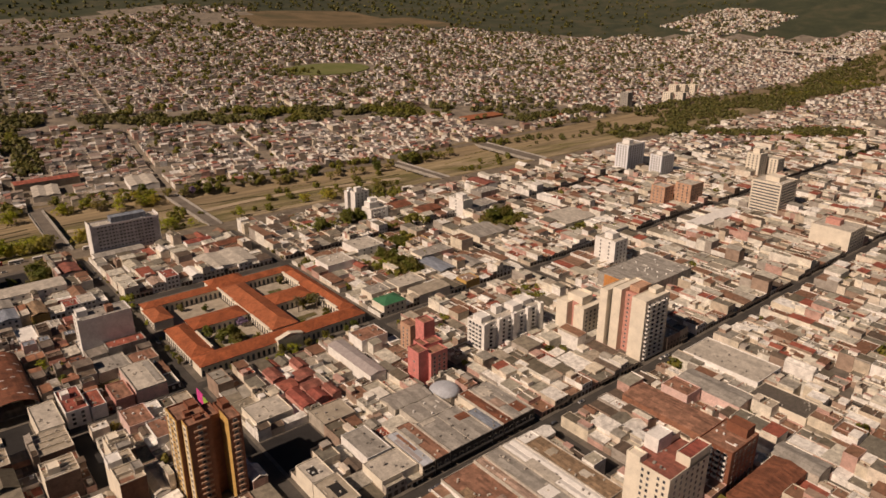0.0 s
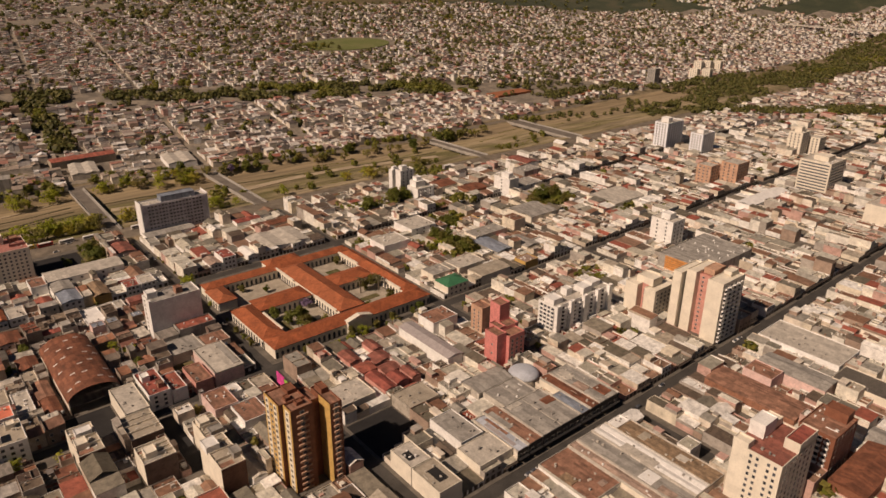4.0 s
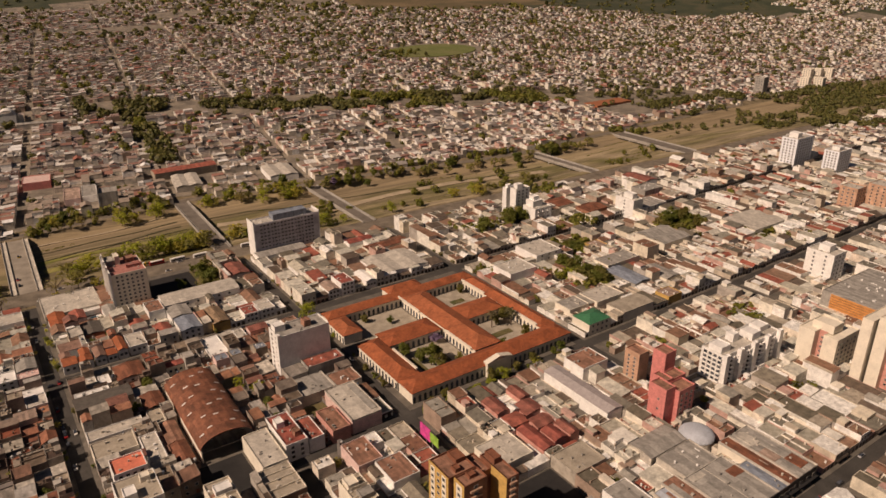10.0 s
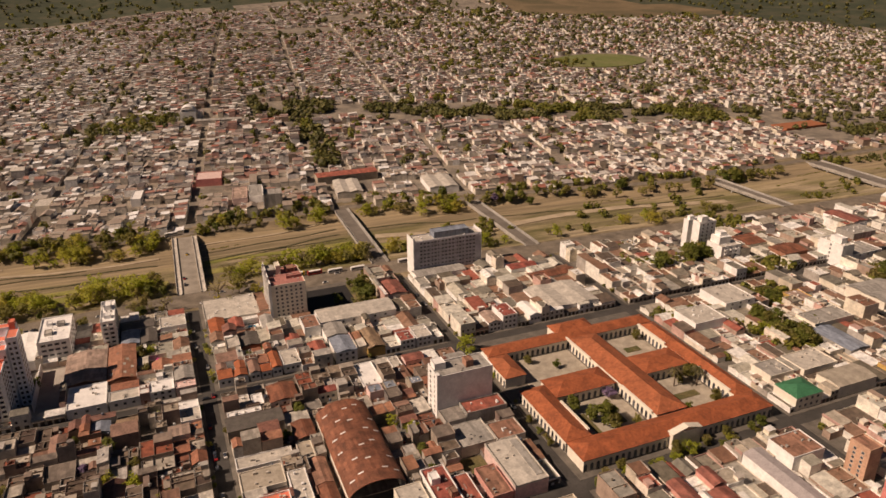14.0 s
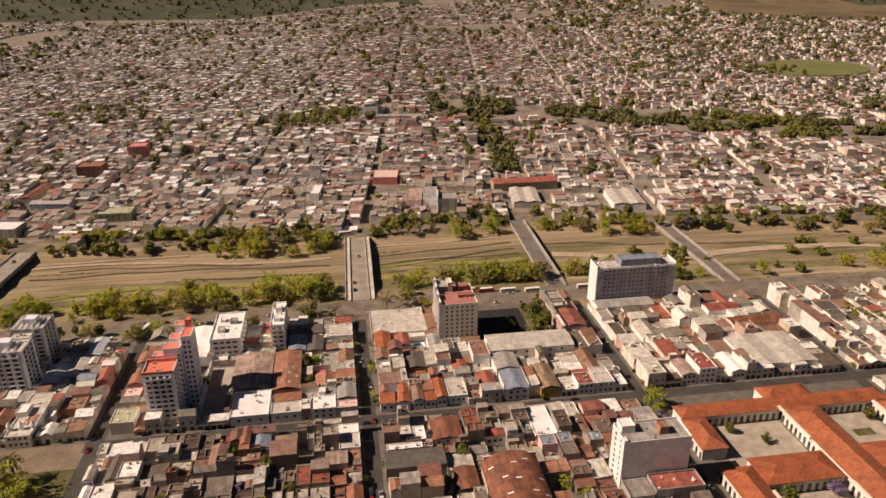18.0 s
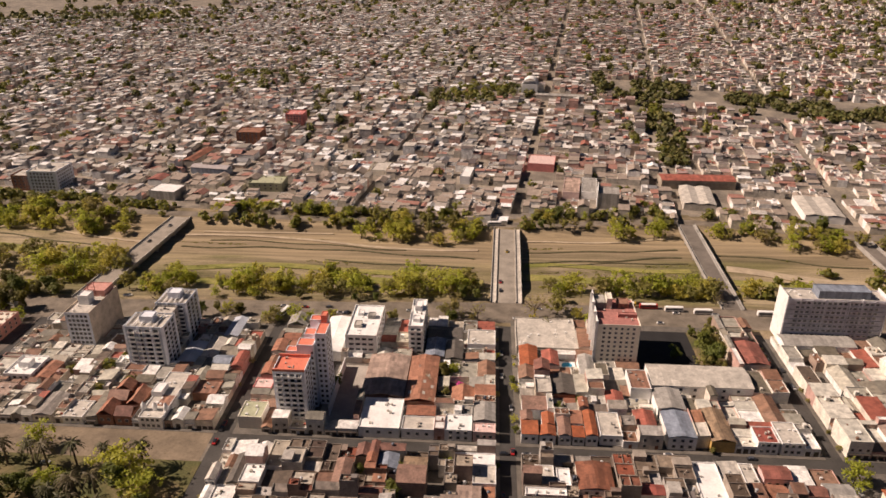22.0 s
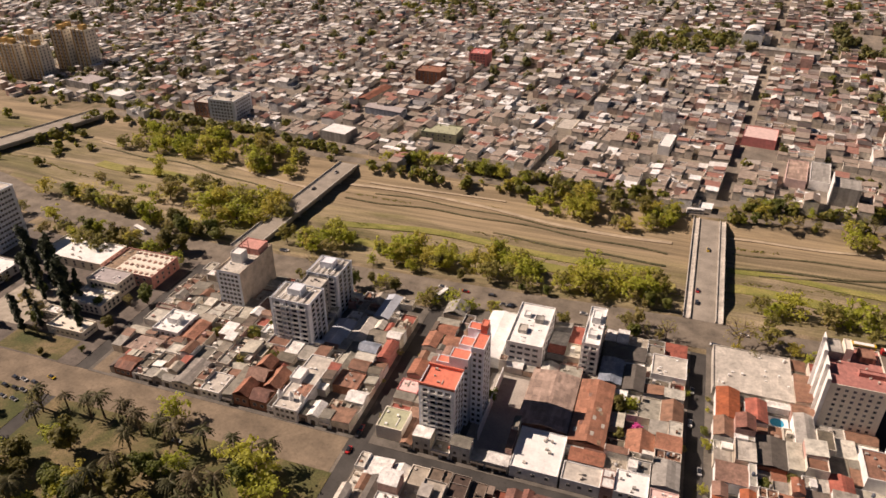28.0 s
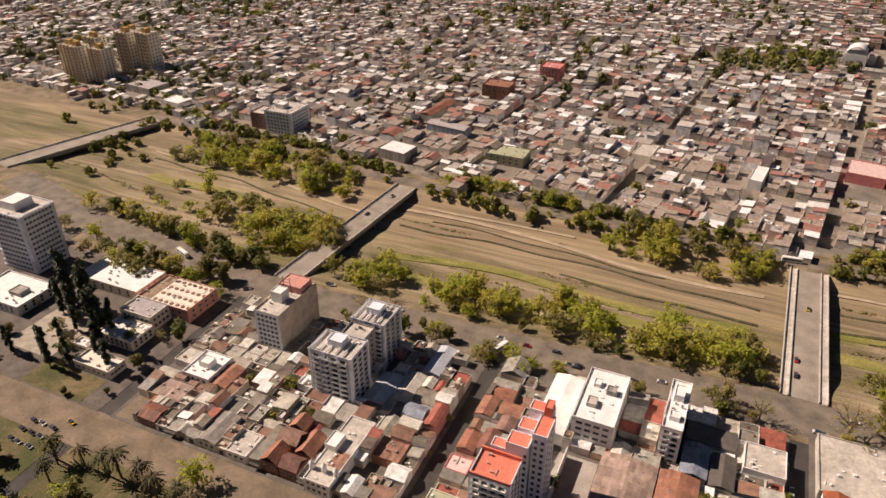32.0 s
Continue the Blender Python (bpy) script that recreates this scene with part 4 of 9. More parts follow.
for i in range(10):
    for y in (-8, -5.2, -0.5, 2.3):
        share("window", window_mesh(1.1, 1.4), t, Matrix.Translation((-14.5, y, 2.6 + 3.0 * i)) @ Matrix.Rotation(radians(-90), 4, "Z"))
tower("brown_block", 300, -90, 323, -74, 26, M_BROWN, "brown brick block with white balconies", 8, (("L", 4, True), ("F", 5, False)), roof=M_TERRACE, huts=((4, -6, 11, 4, 4, M_BROWN),))
# white stepped tower near the river
t = tower("white_stepped_tower", 388, 346, 404, 354, 26, M_WHITE, "white stepped apartment tower near the river", 8, (("F", 3, False),), huts=((-5, -2, 1, 3, 3.5, M_WHITE),), ww=1.2)
Geo().shell(-5, 4.05, 0, 7, 7.4, 22, 0.3, 0.6).put("recess", M_GREY, t)
Geo().shell(-9.5, 7.45, 0, 6, 13, 24.5, 0.3, 0.6).put("side_slab", M_WHITE, t)
Geo().shell(-7, 9, 24, -3, 12.4, 27, 0.3, 0.5).put("lift_head", M_WHITE, t)
reserve(378, 350, 404, 367.5)
tower("white_annex_tower", 390, 322, 409, 338, 14, M_WHITE, "white stepped lower tower with terraces", 4, (("F", 3, True),), huts=((-7, -2, 4, 7.6, 5, M_WHITE), (-4, 1, 2, 7, 8, M_WHITE)))
tower("white_slot_tower", 468, 281, 480, 302, 18, M_WHITE, "white tower with one strip of narrow windows", 5, (("L", 1, False),), huts=((-3, -6, 3, 4, 4, M_WHITE),), ww=1.2)
for a, b, c, d in ((467, 230, 502, 256), (337, 197, 358, 241), (366, 250, 383, 271), (362, 327, 391, 345)):
    road(a, b, c, d, 0.15, "lawn", M_GRASS, "small green yard full of trees")
    reserve(a, b, c, d)
# slab block with white gable walls
t = tower("slab_block", 164, 390, 218, 403, 28, M_LAVENDER, "long pale grey slab block with white gable ends", 9, (("F", 16, False),), huts=((-10, -4, 18, 5, 4, M_BLUE),), ww=1.7, wh=1.15)
for k in range(9):
    Geo().box(-27 + 6.68 * k, -7.0, 0, -26.55 + 6.68 * k, -6.5, 28.2).put("pier", M_LAVENDER, t)
Geo().box(-27.5, -6.8, 0, -27.0, 6.8, 29.5).put("gable_wall", M_WHITE, t)
Geo().box(27.0, -6.8, 0, 27.5, 6.8, 29.5).put("gable_wall", M_WHITE, t)
for i in range(9):
    Geo().box(-27, -6.9, 2.9 + 3 * i, 27, -6.5, 3.3 + 3 * i).put("floor_band", M_LAVENDER, t)
# cream block with a tall lift head and red terrace
t = tower("apartment_tower", 55.5, 357.5, 77.5, 386, 26.5, M_CREAM, "cream apartment tower with red roof terrace and lift head", 9, (("F", 6, False), ("L", 3, False), ("R", 3, False)), roof=M_ROSE, huts=((-4.5, 4, -1.5, 11.5, 5.5, M_CREAM), (-10.3, 4, -5, 13.6, 3, M_GREY), (0.5, -5, 10.4, -2.4, 1.2, M_ROSE), (2, 5, 8, 12, 2.0, M_TERRACE)), ww=1.2, wh=1.2)
for k, y in enumerate((-14.4, -6.5, 1.5, 9.0)):
    Geo().box(-12.7, y, 0, -11.35, y + 0.5, 28.5 + 1.3 * k).put("wall_fin", M_WHITE, t)
    Geo().box(-11.4, y + 0.5, 0, -11.02, y + 7.4 if k < 3 else 14.25, 28.0 + 1.3 * k).put("side_wall", M_WHITE, t)
# grey and white twin towers
for a, b, c, d, h, lab in ((-191, 338, -170, 353, 27, "grey and white apartment tower with a flat roof grid"), (-187, 367, -170, 384, 25, "dark grey apartment tower with white edges")):
    t = tower("grey_tower", a, b, c, d, h, M_COOLGREY, lab, 9, (("F", 4, True), ("R", 3, False)), roof=M_PALE, huts=((-4, -2, 3, 4, 3, M_COOL),), ww=2.4, wh=1.7, group="grey twin towers")
    w, e = (c - a) / 2, (d - b) / 2
    for x in (-w - 0.05, -w * 0.3, w * 0.35, w - 0.9):
        Geo().box(x, -e - 0.35, 0, x + 0.95, -e + 0.02, h + 0.4).put("white_pier", M_COOL, t)
    for y in (-e, e - 1):
        Geo().box(w - 0.02, y, 0, w + 0.3, y + 1, h + 0.4).put("white_pier", M_COOL, t)
    for i in range(5):
        Geo().box(-w + 1 + i * (2 * w - 2) / 5, -e + 1, h - 0.3, -w + 1.3 + i * (2 * w - 2) / 5, e - 1, h + 0.3).put("roof_beam", M_WHITE, t)
tower("stair_block", -186, 354, -174, 366, 24, M_GREY, "dark grey stair block between two towers", 8, (("R", 2, False),))
# cream and white tower with a lattice on its roof
t = tower("apartment_tower", -233, 355, -219, 387, 24, M_BEIGE, "beige tower with a white window front and roof lattice", 8, (("F", 5, False),), huts=((-4, -6, 2, 0, 5, M_WHITE), (-6.5, 4, 6, 14, 3, M_SALMON)))
Geo().box(-7.0, -16.03, 0, 7.0, -15.9, 24.0).put("white_front", M_COOL, t)
for x in (-1, 1):
    Geo().box(x * 2 - 0.12, 2 - 0.12, 24, x * 2 + 0.12, 2.12, 33).put("mast_post", M_REDTILE, t)
for i in range(5):
    Geo().box(-2, 1.9, 25 + 1.7 * i, 2, 2.1, 25.15 + 1.7 * i).put("mast_rung", M_REDTILE, t)
# white tower with orange roofs
t = tower("white_tower", -101, 300, -86, 313, 30, M_COOL, "white apartment tower with bright orange-red stepped roofs", 10, (("F", 4, True), ("R", 3, False)), roof=M_RED, ww=1.9, wh=1.4)
# the wings climb in steps towards the back, each under an orange roof
for x0, y0, x1, y1, h in ((-4.5, 6.45, 5.2, 11, 32.5), (1.0, 6.5, 9.0, 13, 36), (3.0, 13.05, 9.5, 19, 38), (9.55, 9.0, 14.8, 20, 41), (5.0, 19.05, 13.5, 24, 42.5)):
    Geo().shell(x0, y0, 0, x1, y1, h, 0.3, 0.5).put("stepped_wing", M_COOL, t)
    Geo().box(x0 + 0.3, y0 + 0.3, h - 0.6, x1 - 0.3, y1 - 0.3, h - 0.35).put("orange_roof", M_RED, t)
Geo().shell(10.5, 19.0, 41, 13.2, 23.5, 45, 0.2, 0.3).put("lift_head", M_RED, t)
for y in (-6.5, 5.9):
    Geo().box(-7.5, y, 29.6, 7.5, y + 0.6, 30.9).put("roof_rim", M_RED, t)
for i in range(13):
    for y in (11, 14, 17):
        share("window", window_mesh(1.3, 1.3), t, Matrix.Translation((14.8, y, 2.3 + 2.95 * i)) @ Matrix.Rotation(radians(90), 4, "Z"))
    for x in (11.0, 13.3):
        share("window", window_mesh(1.1, 1.3), t, Matrix.Translation((x, 9.0, 2.3 + 2.95 * i)))
    if i < 11:
        share("window", window_mesh(1.0, 1.2), t, Matrix.Translation((8.2, 6.5, 2.3 + 2.95 * i)))
Geo().box(15.6, 0, 0, 16.0, 42, 6).put("yard_wall", M_WHITE, t)
reserve(-102, 299, -77.2, 331.5)
# white office with roof plant, narrow tower
t = tower("office_building", -79, 357, -62, 390, 15, M_WHITE, "white office building with cluttered pale roof", 4, (("F", 4, False), ("R", 5, False)), roof=M_WHITE, huts=((-5, -8, -1, -3, 1.2, M_PALE), (1, 2, 5, 6, 1.5, M_GREY), (-5, 5, -2, 9, 1.0, M_WHITE)), ww=2.4, wh=1.2)
t = tower("narrow_tower", -45, 361, -37, 391, 19.5, M_WHITE, "narrow white tower with dark stacked balconies", 6, (("F", 2, True), ("R", 6, False)), roof=M_WHITE, huts=((-2, -10, 2, -6, 1.5, M_WHITE), (-2, 2, 2, 9, 2.5, M_WHITE)), ww=2.0)
# tall white house with blank grey wall and its red-roofed annex
t = tower("blank_wall_block", 113, 217, 143, 231, 28, M_WHITE, "tall block with a blank pale wall beside the tiled complex", 9, (("L", 2, False),), roof=M_GREY, huts=((-14, 0, -8, 6, 3, M_WHITE), (2, -3, 6, 2, 3, M_TERRACE)))
Geo().box(-15.6, -7.2, 0, -14.0, -4.2, 29).put("white_pier", M_WHITE, t)
tower("annex", 124, 206, 146, 216.2, 11, M_GREY, "grey annex with a red roof terrace", 3, (("L", 2, False),), roof=M_REDTILE)
# plaza hotel
t = tower("hotel_tower", -417, 359, -390, 381, 37, M_COOL, "white hotel tower with continuous window bands", 11, (("F", 1, False),), huts=((-8, -6, 4, 6, 4, M_WHITE),), ww=22, wh=1.2)
facade(t, "R", 13.5, 11, 36, 11, 1, 18, 1.2, 1.0)
for k in range(12):
    Geo().box(-13.6, -11.5, 1.0 + 3.2 * k, 14.1, -10.9, 1.5 + 3.2 * k).put("balcony_band", M_COOL, t)
    Geo().box(13.4, -10.9, 1.0 + 3.2 * k, 14.1, 11.0, 1.5 + 3.2 * k).put("balcony_band", M_COOL, t)
for k in range(9):
    Geo().box(-11 + 2.75 * k - 0.2, -11.35, 1, -11 + 2.75 * k + 0.2, -10.95, 37).put("fin", M_COOL, t)
    Geo().box(13.45, -9 + 2.25 * k - 0.2, 1, 13.85, -9 + 2.25 * k + 0.2, 37).put("fin", M_COOL, t)
tower("hotel_podium", -400, 326, -364, 350, 6, M_WHITE, "low white hotel podium with a flat roof", 2, (("F", 8, False), ("R", 4, False)), roof=M_WHITE, huts=((2, -4, 10, 3, 1.2, M_GREY),))
# low white plaza buildings with roof lights
for a, b, c, d, h, wall, roof, dots, lab in ((-312.8, 357.5, -279, 380.5, 8, M_SALMON, M_TAN, True, "low brick hall with round dark roof lights in rows"), (-311, 344.3, -290.5, 357.2, 9, M_CREAM, M_LILAC, False, "low hall with a plain grey roof"), (-310, 328, -288, 343, 6, M_CREAM, M_CREAM, True, "low pale hall with round dark roof lights"), (-362, 362, -318, 384, 6, M_CREAM, M_WHITE, False, "low white hall with roof plant"), (-304, 308, -282, 318, 5, M_CREAM, M_CREAM, False, "low pale pavilion beside cypress trees"), (-316, 318.4, -307, 324, 4, M_CREAM, M_WHITE, False, "small white kiosk on the plaza")):
    t = tower("hall", a, b, c, d, h, wall, lab, 2 if h > 5 else 1, (("F", 6, False), ("R", 4, False)), roof=roof, wh=1.0 if h < 6 else 1.4)
    if dots:
        w, e = (c - a) / 2, (d - b) / 2
        if h == 8:
            Geo().box(-w * 0.45 - 1.2, -e + 0.6, h - 0.82, w * 0.85 + 2.2, e - 0.6, h - 0.70).put("lattice_bed", M_CREAM, t)
        for i in range(7):
            for j in range(4 if h == 8 else 3):
                x, y = -w * 0.45 + 1 + i * w * 1.3 / 6 if h == 8 else -w + 2.4 + i * (2 * w - 4.8) / 6, -e + 2.6 + j * (2 * e - 5.2) / (3 if h == 8 else 2)
                Geo().tube(x, y, h - 0.8, h - 0.3, 1.15, 1.05, 10).put("roof_light", M_WHITE if h != 8 else M_TERRACE, t)
                if h == 8:
                    Geo().box(x - 1.7, y + 1.8, h - 0.8, x + 1.7, y + 2.2, h - 0.5).put("roof_rib", M_CREAM, t)
road(-352, 308, -322, 343, 0.2, "court", M_COURT, "tan paved court before the halls")
road(-321, 291.5, -283, 307, 0.2, "lawn", M_GRASS, "dry lawn at the plaza corner")
road(-262.4, 292, -253, 306, 0.2, "pavement_corner", M_DUSTY, "dusty open corner beside the plaza street")
reserve(-262.4, 292, -252.5, 306)
tower("modern_house", -250, 321, -235, 338, 7, M_WHITE, "white modern house with a cluttered flat roof", 2, (("F", 4, False), ("R", 3, False)), roof=M_WHITE, huts=((-3, -2, 3, 3, 2.5, M_WHITE),))
# towers of the far bank
t = tower("white_hospital", -405, 595, -379, 622, 20, M_COOL, "white block with rows of square windows across the river", 6, (("F", 7, False), ("R", 7, False)), huts=((-8, -4, 0, 4, 3, M_WHITE),))
tower("brick_annex", -424, 600, -406, 618, 14, M_TERRACOTTA, "brown brick annex of a white block", 4, (("F", 4, False),))
for a, b, h in ((-684, 650, 33), (-662, 640, 36), (-640, 648, 34), (-668, 668, 38), (-640, 684, 42), (-618, 690, 42), (-648, 700, 40)):
    t = tower("housing_tower", a - 8, b - 8, a + 8, b + 8, h, M_CREAM, "pale yellow housing tower with vertical ribs", 11, (("F", 3, False), ("R", 3, False)), huts=((-3, -3, 3, 3, 4, M_OCHRE),), group="housing towers across the river")
    for x in (-8.2, -3.2, 2.2, 7.2):
        Geo().box(x, -8.5, 0, x + 1, -7.95, h + 1).put("rib", M_OCHRE, t)
for a, b, c, d, h, m, lab in ((-236, 815, -216, 835, 13, M_PINK, "dark red block among far low houses"), (-270, 745, -244, 765, 13, M_TERRACOTTA, "brick red block among far houses"), (-215, 612, -185, 632, 8, M_OLIVE, "pale olive hall across the river")):
    tower("town_block", a, b, c, d, h + height((a + c) / 2, (b + d) / 2), m, lab, max(2, h // 3), (("F", 5, False), ("L", 3, False)), roof=m, z0=1 + height(a, b))

for a, b in ((1306, 606), (1322, 596), (1338, 584), (1212, 556), (1228, 540)):
    tower("housing_slab", a - 5, b - 8, a + 5, b + 8, 19, M_CREAM, "cream housing slab beyond the river", 5, (("L", 3, False),), group="far housing slabs")
tower("housing_slab", 1106, 568, 1120, 584, 26, M_GREY, "grey housing tower beyond the river", 6, (("L", 3, False),))

FAR_TURN = radians(-7.6)


def bank_shed(name, x, y, p, q, h, wall, roof, label, style="gable"):
    """A large building in the leaning grid beyond the river."""
    t = thing(name, x, y, FAR_TURN, label, "building", z=height(x, y))
    w, d = p / 2, q / 2
    if style == "flat":
        Geo().shell(-w, -d, -4, w, d, h, 0.3, 0.6).put("wall_body", wall, t)
        Geo().box(-w + 0.32, -d + 0.32, h - 0.7, w - 0.32, d - 0.32, h - 0.5).put("roof", roof, t)
    else:
        Geo().box(-w + 0.2, -d + 0.2, -4, w - 0.2, d - 0.2, h).put("wall_body", wall, t)
        n = max(1, int(min(p, q) / 13))
        for i in range(n):
            if p > q:
                Geo().gable(-w, -d + q * i / n, h + 0.28, w, -d + q * (i + 1) / n - 0.04, 1.3, 0.25, True).put("roof", roof, t)
            else:
                Geo().gable(-w + p * i / n, -d, h + 0.28, -w + p * (i + 1) / n - 0.04, d, 1.3, 0.25, False).put("roof", roof, t)
    reserve(x - w - 2, y - d - 2, x + w + 2, y + d + 2)
    return t


bank_shed("market_shed", 174, 612, 26, 44, 6, M_PALE, M_PALE, "long shed with pale sheet roofs beyond the river")
bank_shed("market_shed", 266, 592, 30, 44, 6, M_WHITE, M_PALE, "broad shed with pale grey roofs beyond the river")
bank_shed("row_shed", 70, 630, 14, 38, 6, M_CLADPINK, M_FADED, "long shed with a tan roof beyond the river", "flat")
bank_shed("row_shed", 85.5, 631, 13, 38, 6, M_WHITE, M_GREY, "long shed with a grey roof beyond the river", "flat")
bank_shed("pink_hall", 47, 688, 25, 27, 7, M_PINK, M_CLADPINK, "pink hall among far houses", "flat")
bank_shed("row_shed", -105, 670, 14, 25, 5, M_CREAM, M_PALE, "pale roofed shed among far houses", "flat")
bank_shed("white_house", -23, 654, 9, 28, 7, M_WHITE, M_WHITE, "long white house among far houses", "flat")
bank_shed("white_shed", -522, 619, 22, 17, 6, M_WHITE, M_WHITE, "bright white roofed shed near the far towers", "flat")
bank_shed("grey_hall", -579, 641, 33, 24, 7, M_GREY, M_LILAC, "grey hall beside the far towers", "flat")
bank_shed("corner_block", -281, 595, 24, 19, 8, M_GREY, M_WHITE, "grey corner block with a white roof by the bridge", "flat")
bank_shed("green_shed", -265, 657, 37, 12, 6, M_BLUE, M_LILAC, "long shed with a grey-green roof")
bank_shed("brown_shed", -290, 692, 12, 44, 6, M_AGED, M_RUST, "long shed with a brown roof")
bank_shed("red_house", -302, 626, 14, 16, 6, M_WHITE, M_REDTILE, "house with a red roof across the river")
t = bank_shed("wedge_block", 97, 598, 17, 18, 14, M_GREY, M_GREY, "dark block with a tall white side wall", "flat")
Geo().box(-9.2, -9.4, -2, -8.6, 9.4, 17).put("white_side_wall", M_WHITE, t)
t = bank_shed("dome_hall", 47, 946, 20, 22, 12, M_WHITE, M_WHITE, "white rounded hall above the far houses", "flat")
Geo().arch(-9, -10, 12, 9, 10, 7, 12, 0.4).put("dome", M_WHITE, t)
bank_shed("long_roof", 82, 910, 58, 12, 6, M_PALE, M_GREY, "long grey roof beside the white hall")

# ---- the tiled complex with four courts ----
t = thing("barracks", 217, 212, label="old complex with orange tile roofs round four paved courts", category="building")
OX, OY = 217, 212


def wing(x0, y0, x1, y1, h=6.6, rise=2.6, along=None, arcade=""):
    """A tiled range; arcade names the sides with piers and openings."""
    x0, y0, x1, y1 = x0 - OX, y0 - OY, x1 - OX, y1 - OY
    along = (x1 - x0 > y1 - y0) if along is None else along
    w = Geo().box(x0 + 0.6, y0 + 0.6, 0, x1 - 0.6, y1 - 0.6, h)
    w.put("wall", M_CREAM, t)
    g = Geo()
    g.hip(x0, y0, h, x1, y1, rise, min(x1 - x0, y1 - y0) / 2) if along is not None else None
    g.box(x0, y0, h - 0.25, x1, y1, h - 0.004)
    g.put("tile_roof", M_TILE, t)
    for side in arcade:
        n = int((x1 - x0 if side in "FB" else y1 - y0) / 3.4)
        for i in range(n):
            if side in "FB":
                x, y = x0 + (i + 0.5) * (x1 - x0) / n, (y0 if side == "F" else y1)
                share("arch", arch_mesh(), t, Matrix.Translation((x, y + (0.55 if side == "F" else -0.55), 0)))
            else:
                x, y = (x0 if side == "L" else x1), y0 + (i + 0.5) * (y1 - y0) / n
                share("arch", arch_mesh(), t, Matrix.Translation((x + (0.55 if side == "L" else -0.55), y, 0)) @ Matrix.Rotation(radians(90), 4, "Z"))


def arch_mesh():
    if "arch" not in SHARED:
        g = Geo().box(-0.85, -0.08, 0.4, 0.85, 0.08, 3.6)
        k = len(g.v)
        n = 8
        pts = [(0.85 * math.cos(math.pi * i / n), 3.6 + 0.85 * math.sin(math.pi * i / n)) for i in range(n + 1)]
        g.v += [(x, -0.08, z) for x, z in pts] + [(x, 0.08, z) for x, z in pts]
        g.f += [tuple(k + i for i in range(n + 1)), tuple(k + 2 * n + 1 - i for i in range(n + 1))]
        g.f += [(k + i, k + n + 1 + i, k + n + 2 + i, k + i + 1) for i in range(n)]
        me = bpy.data.meshes.new("arch")
        me.from_pydata(g.v, [], g.f)
        me.materials.append(M_GLASS)
        SHARED["arch"] = me
    return SHARED["arch"]


wing(160, 157, 274, 172, 7.0, 3.0, arcade="FB")
wing(160, 256, 274, 267, 6.6, 2.6, arcade="F")
wing(160, 172.4, 175, 219, 6.8, 2.8, arcade="LR")
wing(158.5, 232, 172, 255.6, 6.6, 2.6, arcade="LR")
wing(263, 172.4, 275, 255.6, 6.6, 2.6, arcade="L")
wing(213, 172.6, 232, 255.4, 7.6, 3.4, arcade="LR")
wing(175.4, 206, 212.6, 224, 6.6, 2.8, arcade="FB")
wing(232.4, 207, 262.6, 226, 6.6, 2.8, arcade="FB")
wing(209, 262, 236, 275, 7.6, 3.0)
Geo().box(-8.5, -57, 0, 8.5, -54.2, 9.2).put("portal", M_CREAM, t)
Geo().gable(-9, -57.3, 9.2, 9, -53.5, 2.4, 0.4, False).put("pediment", M_CREAM, t)
for x, y, sx in ((175.2, 189, 1), (212.8, 189, -1), (212.8, 245, -1), (263, 189, 1), (263, 242, 1)):
    Geo().box(x - OX - 0.6, y - OY - 13, 6.6, x - OX + 0.6, y - OY + 13, 7.7).put("parapet_wall", M_CREAM, t)
for a, b, c, d in ((175.5, 172.5, 212.5, 205.5), (172.5, 224.5, 212.5, 255.5), (232.5, 226.5, 262.5, 255.5), (232.5, 172.5, 262.5, 206.5)):
    Geo().box(a - OX, b - OY, 0.1, c - OX, d - OY, 0.22).put("court", M_COURT, t)
for a, b, c, d in ((183, 178, 186, 196), (200, 182, 203, 198), (244, 238, 254, 243), (240, 187, 254, 192)):
    Geo().box(a - OX, b - OY, 0.22, c - OX, d - OY, 0.5).put("planting_bed", M_GRASS, t)
reserve(153, 152, 279, 282)

# ---- the silver dome behind the pink tower ----
t = thing("dome_hall", 256.5, 53, label="round hall under a low silver-grey dome", category="hall")
Geo().tube(0, 0, 0, 5.0, 8.2, 8.2, 24).put("wall_ring", M_PALE, t)
g = Geo()
for i in range(6):
    g.tube(0, 0, 5.0 + 3.4 * math.sin(math.pi * i / 12), 5.0 + 3.4 * math.sin(math.pi * (i + 1) / 12), 8.6 * math.cos(math.pi * i / 12), max(0.4, 8.6 * math.cos(math.pi * (i + 1) / 12)), 24)
g.put("dome", M_COOLGREY, t)
reserve(247.5, 44, 265.5, 62)

# ---- the barrel-roofed hall ----
t = thing("sports_hall", 68, 205, label="large hall under a rusted barrel roof with roof lights", category="hall")
g = Geo()
for i in range(8):
    y0, y1 = -32 + 8 * i, -24 + 8 * i
    Geo().arch(-13, y0 + 0.05, 7.5, 13, y1 - 0.05, 6.5, 12, 0.3).put("roof_bay", M_RUST, t)
Geo().box(-12.6, -31, 0, -12.1, 31.5, 7.4).put("side_wall", M_CREAM, t)
Geo().box(12.1, -31, 0, 12.6, 31.5, 7.4).put("side_wall", M_CREAM, t)
Geo().box(-12, 31, 0, 12, 31.5, 12.5).put("end_wall", M_CREAM, t)
Geo().box(-12, -24, 0, 12, 31, 0.3).put("floor_slab", M_GREY, t)
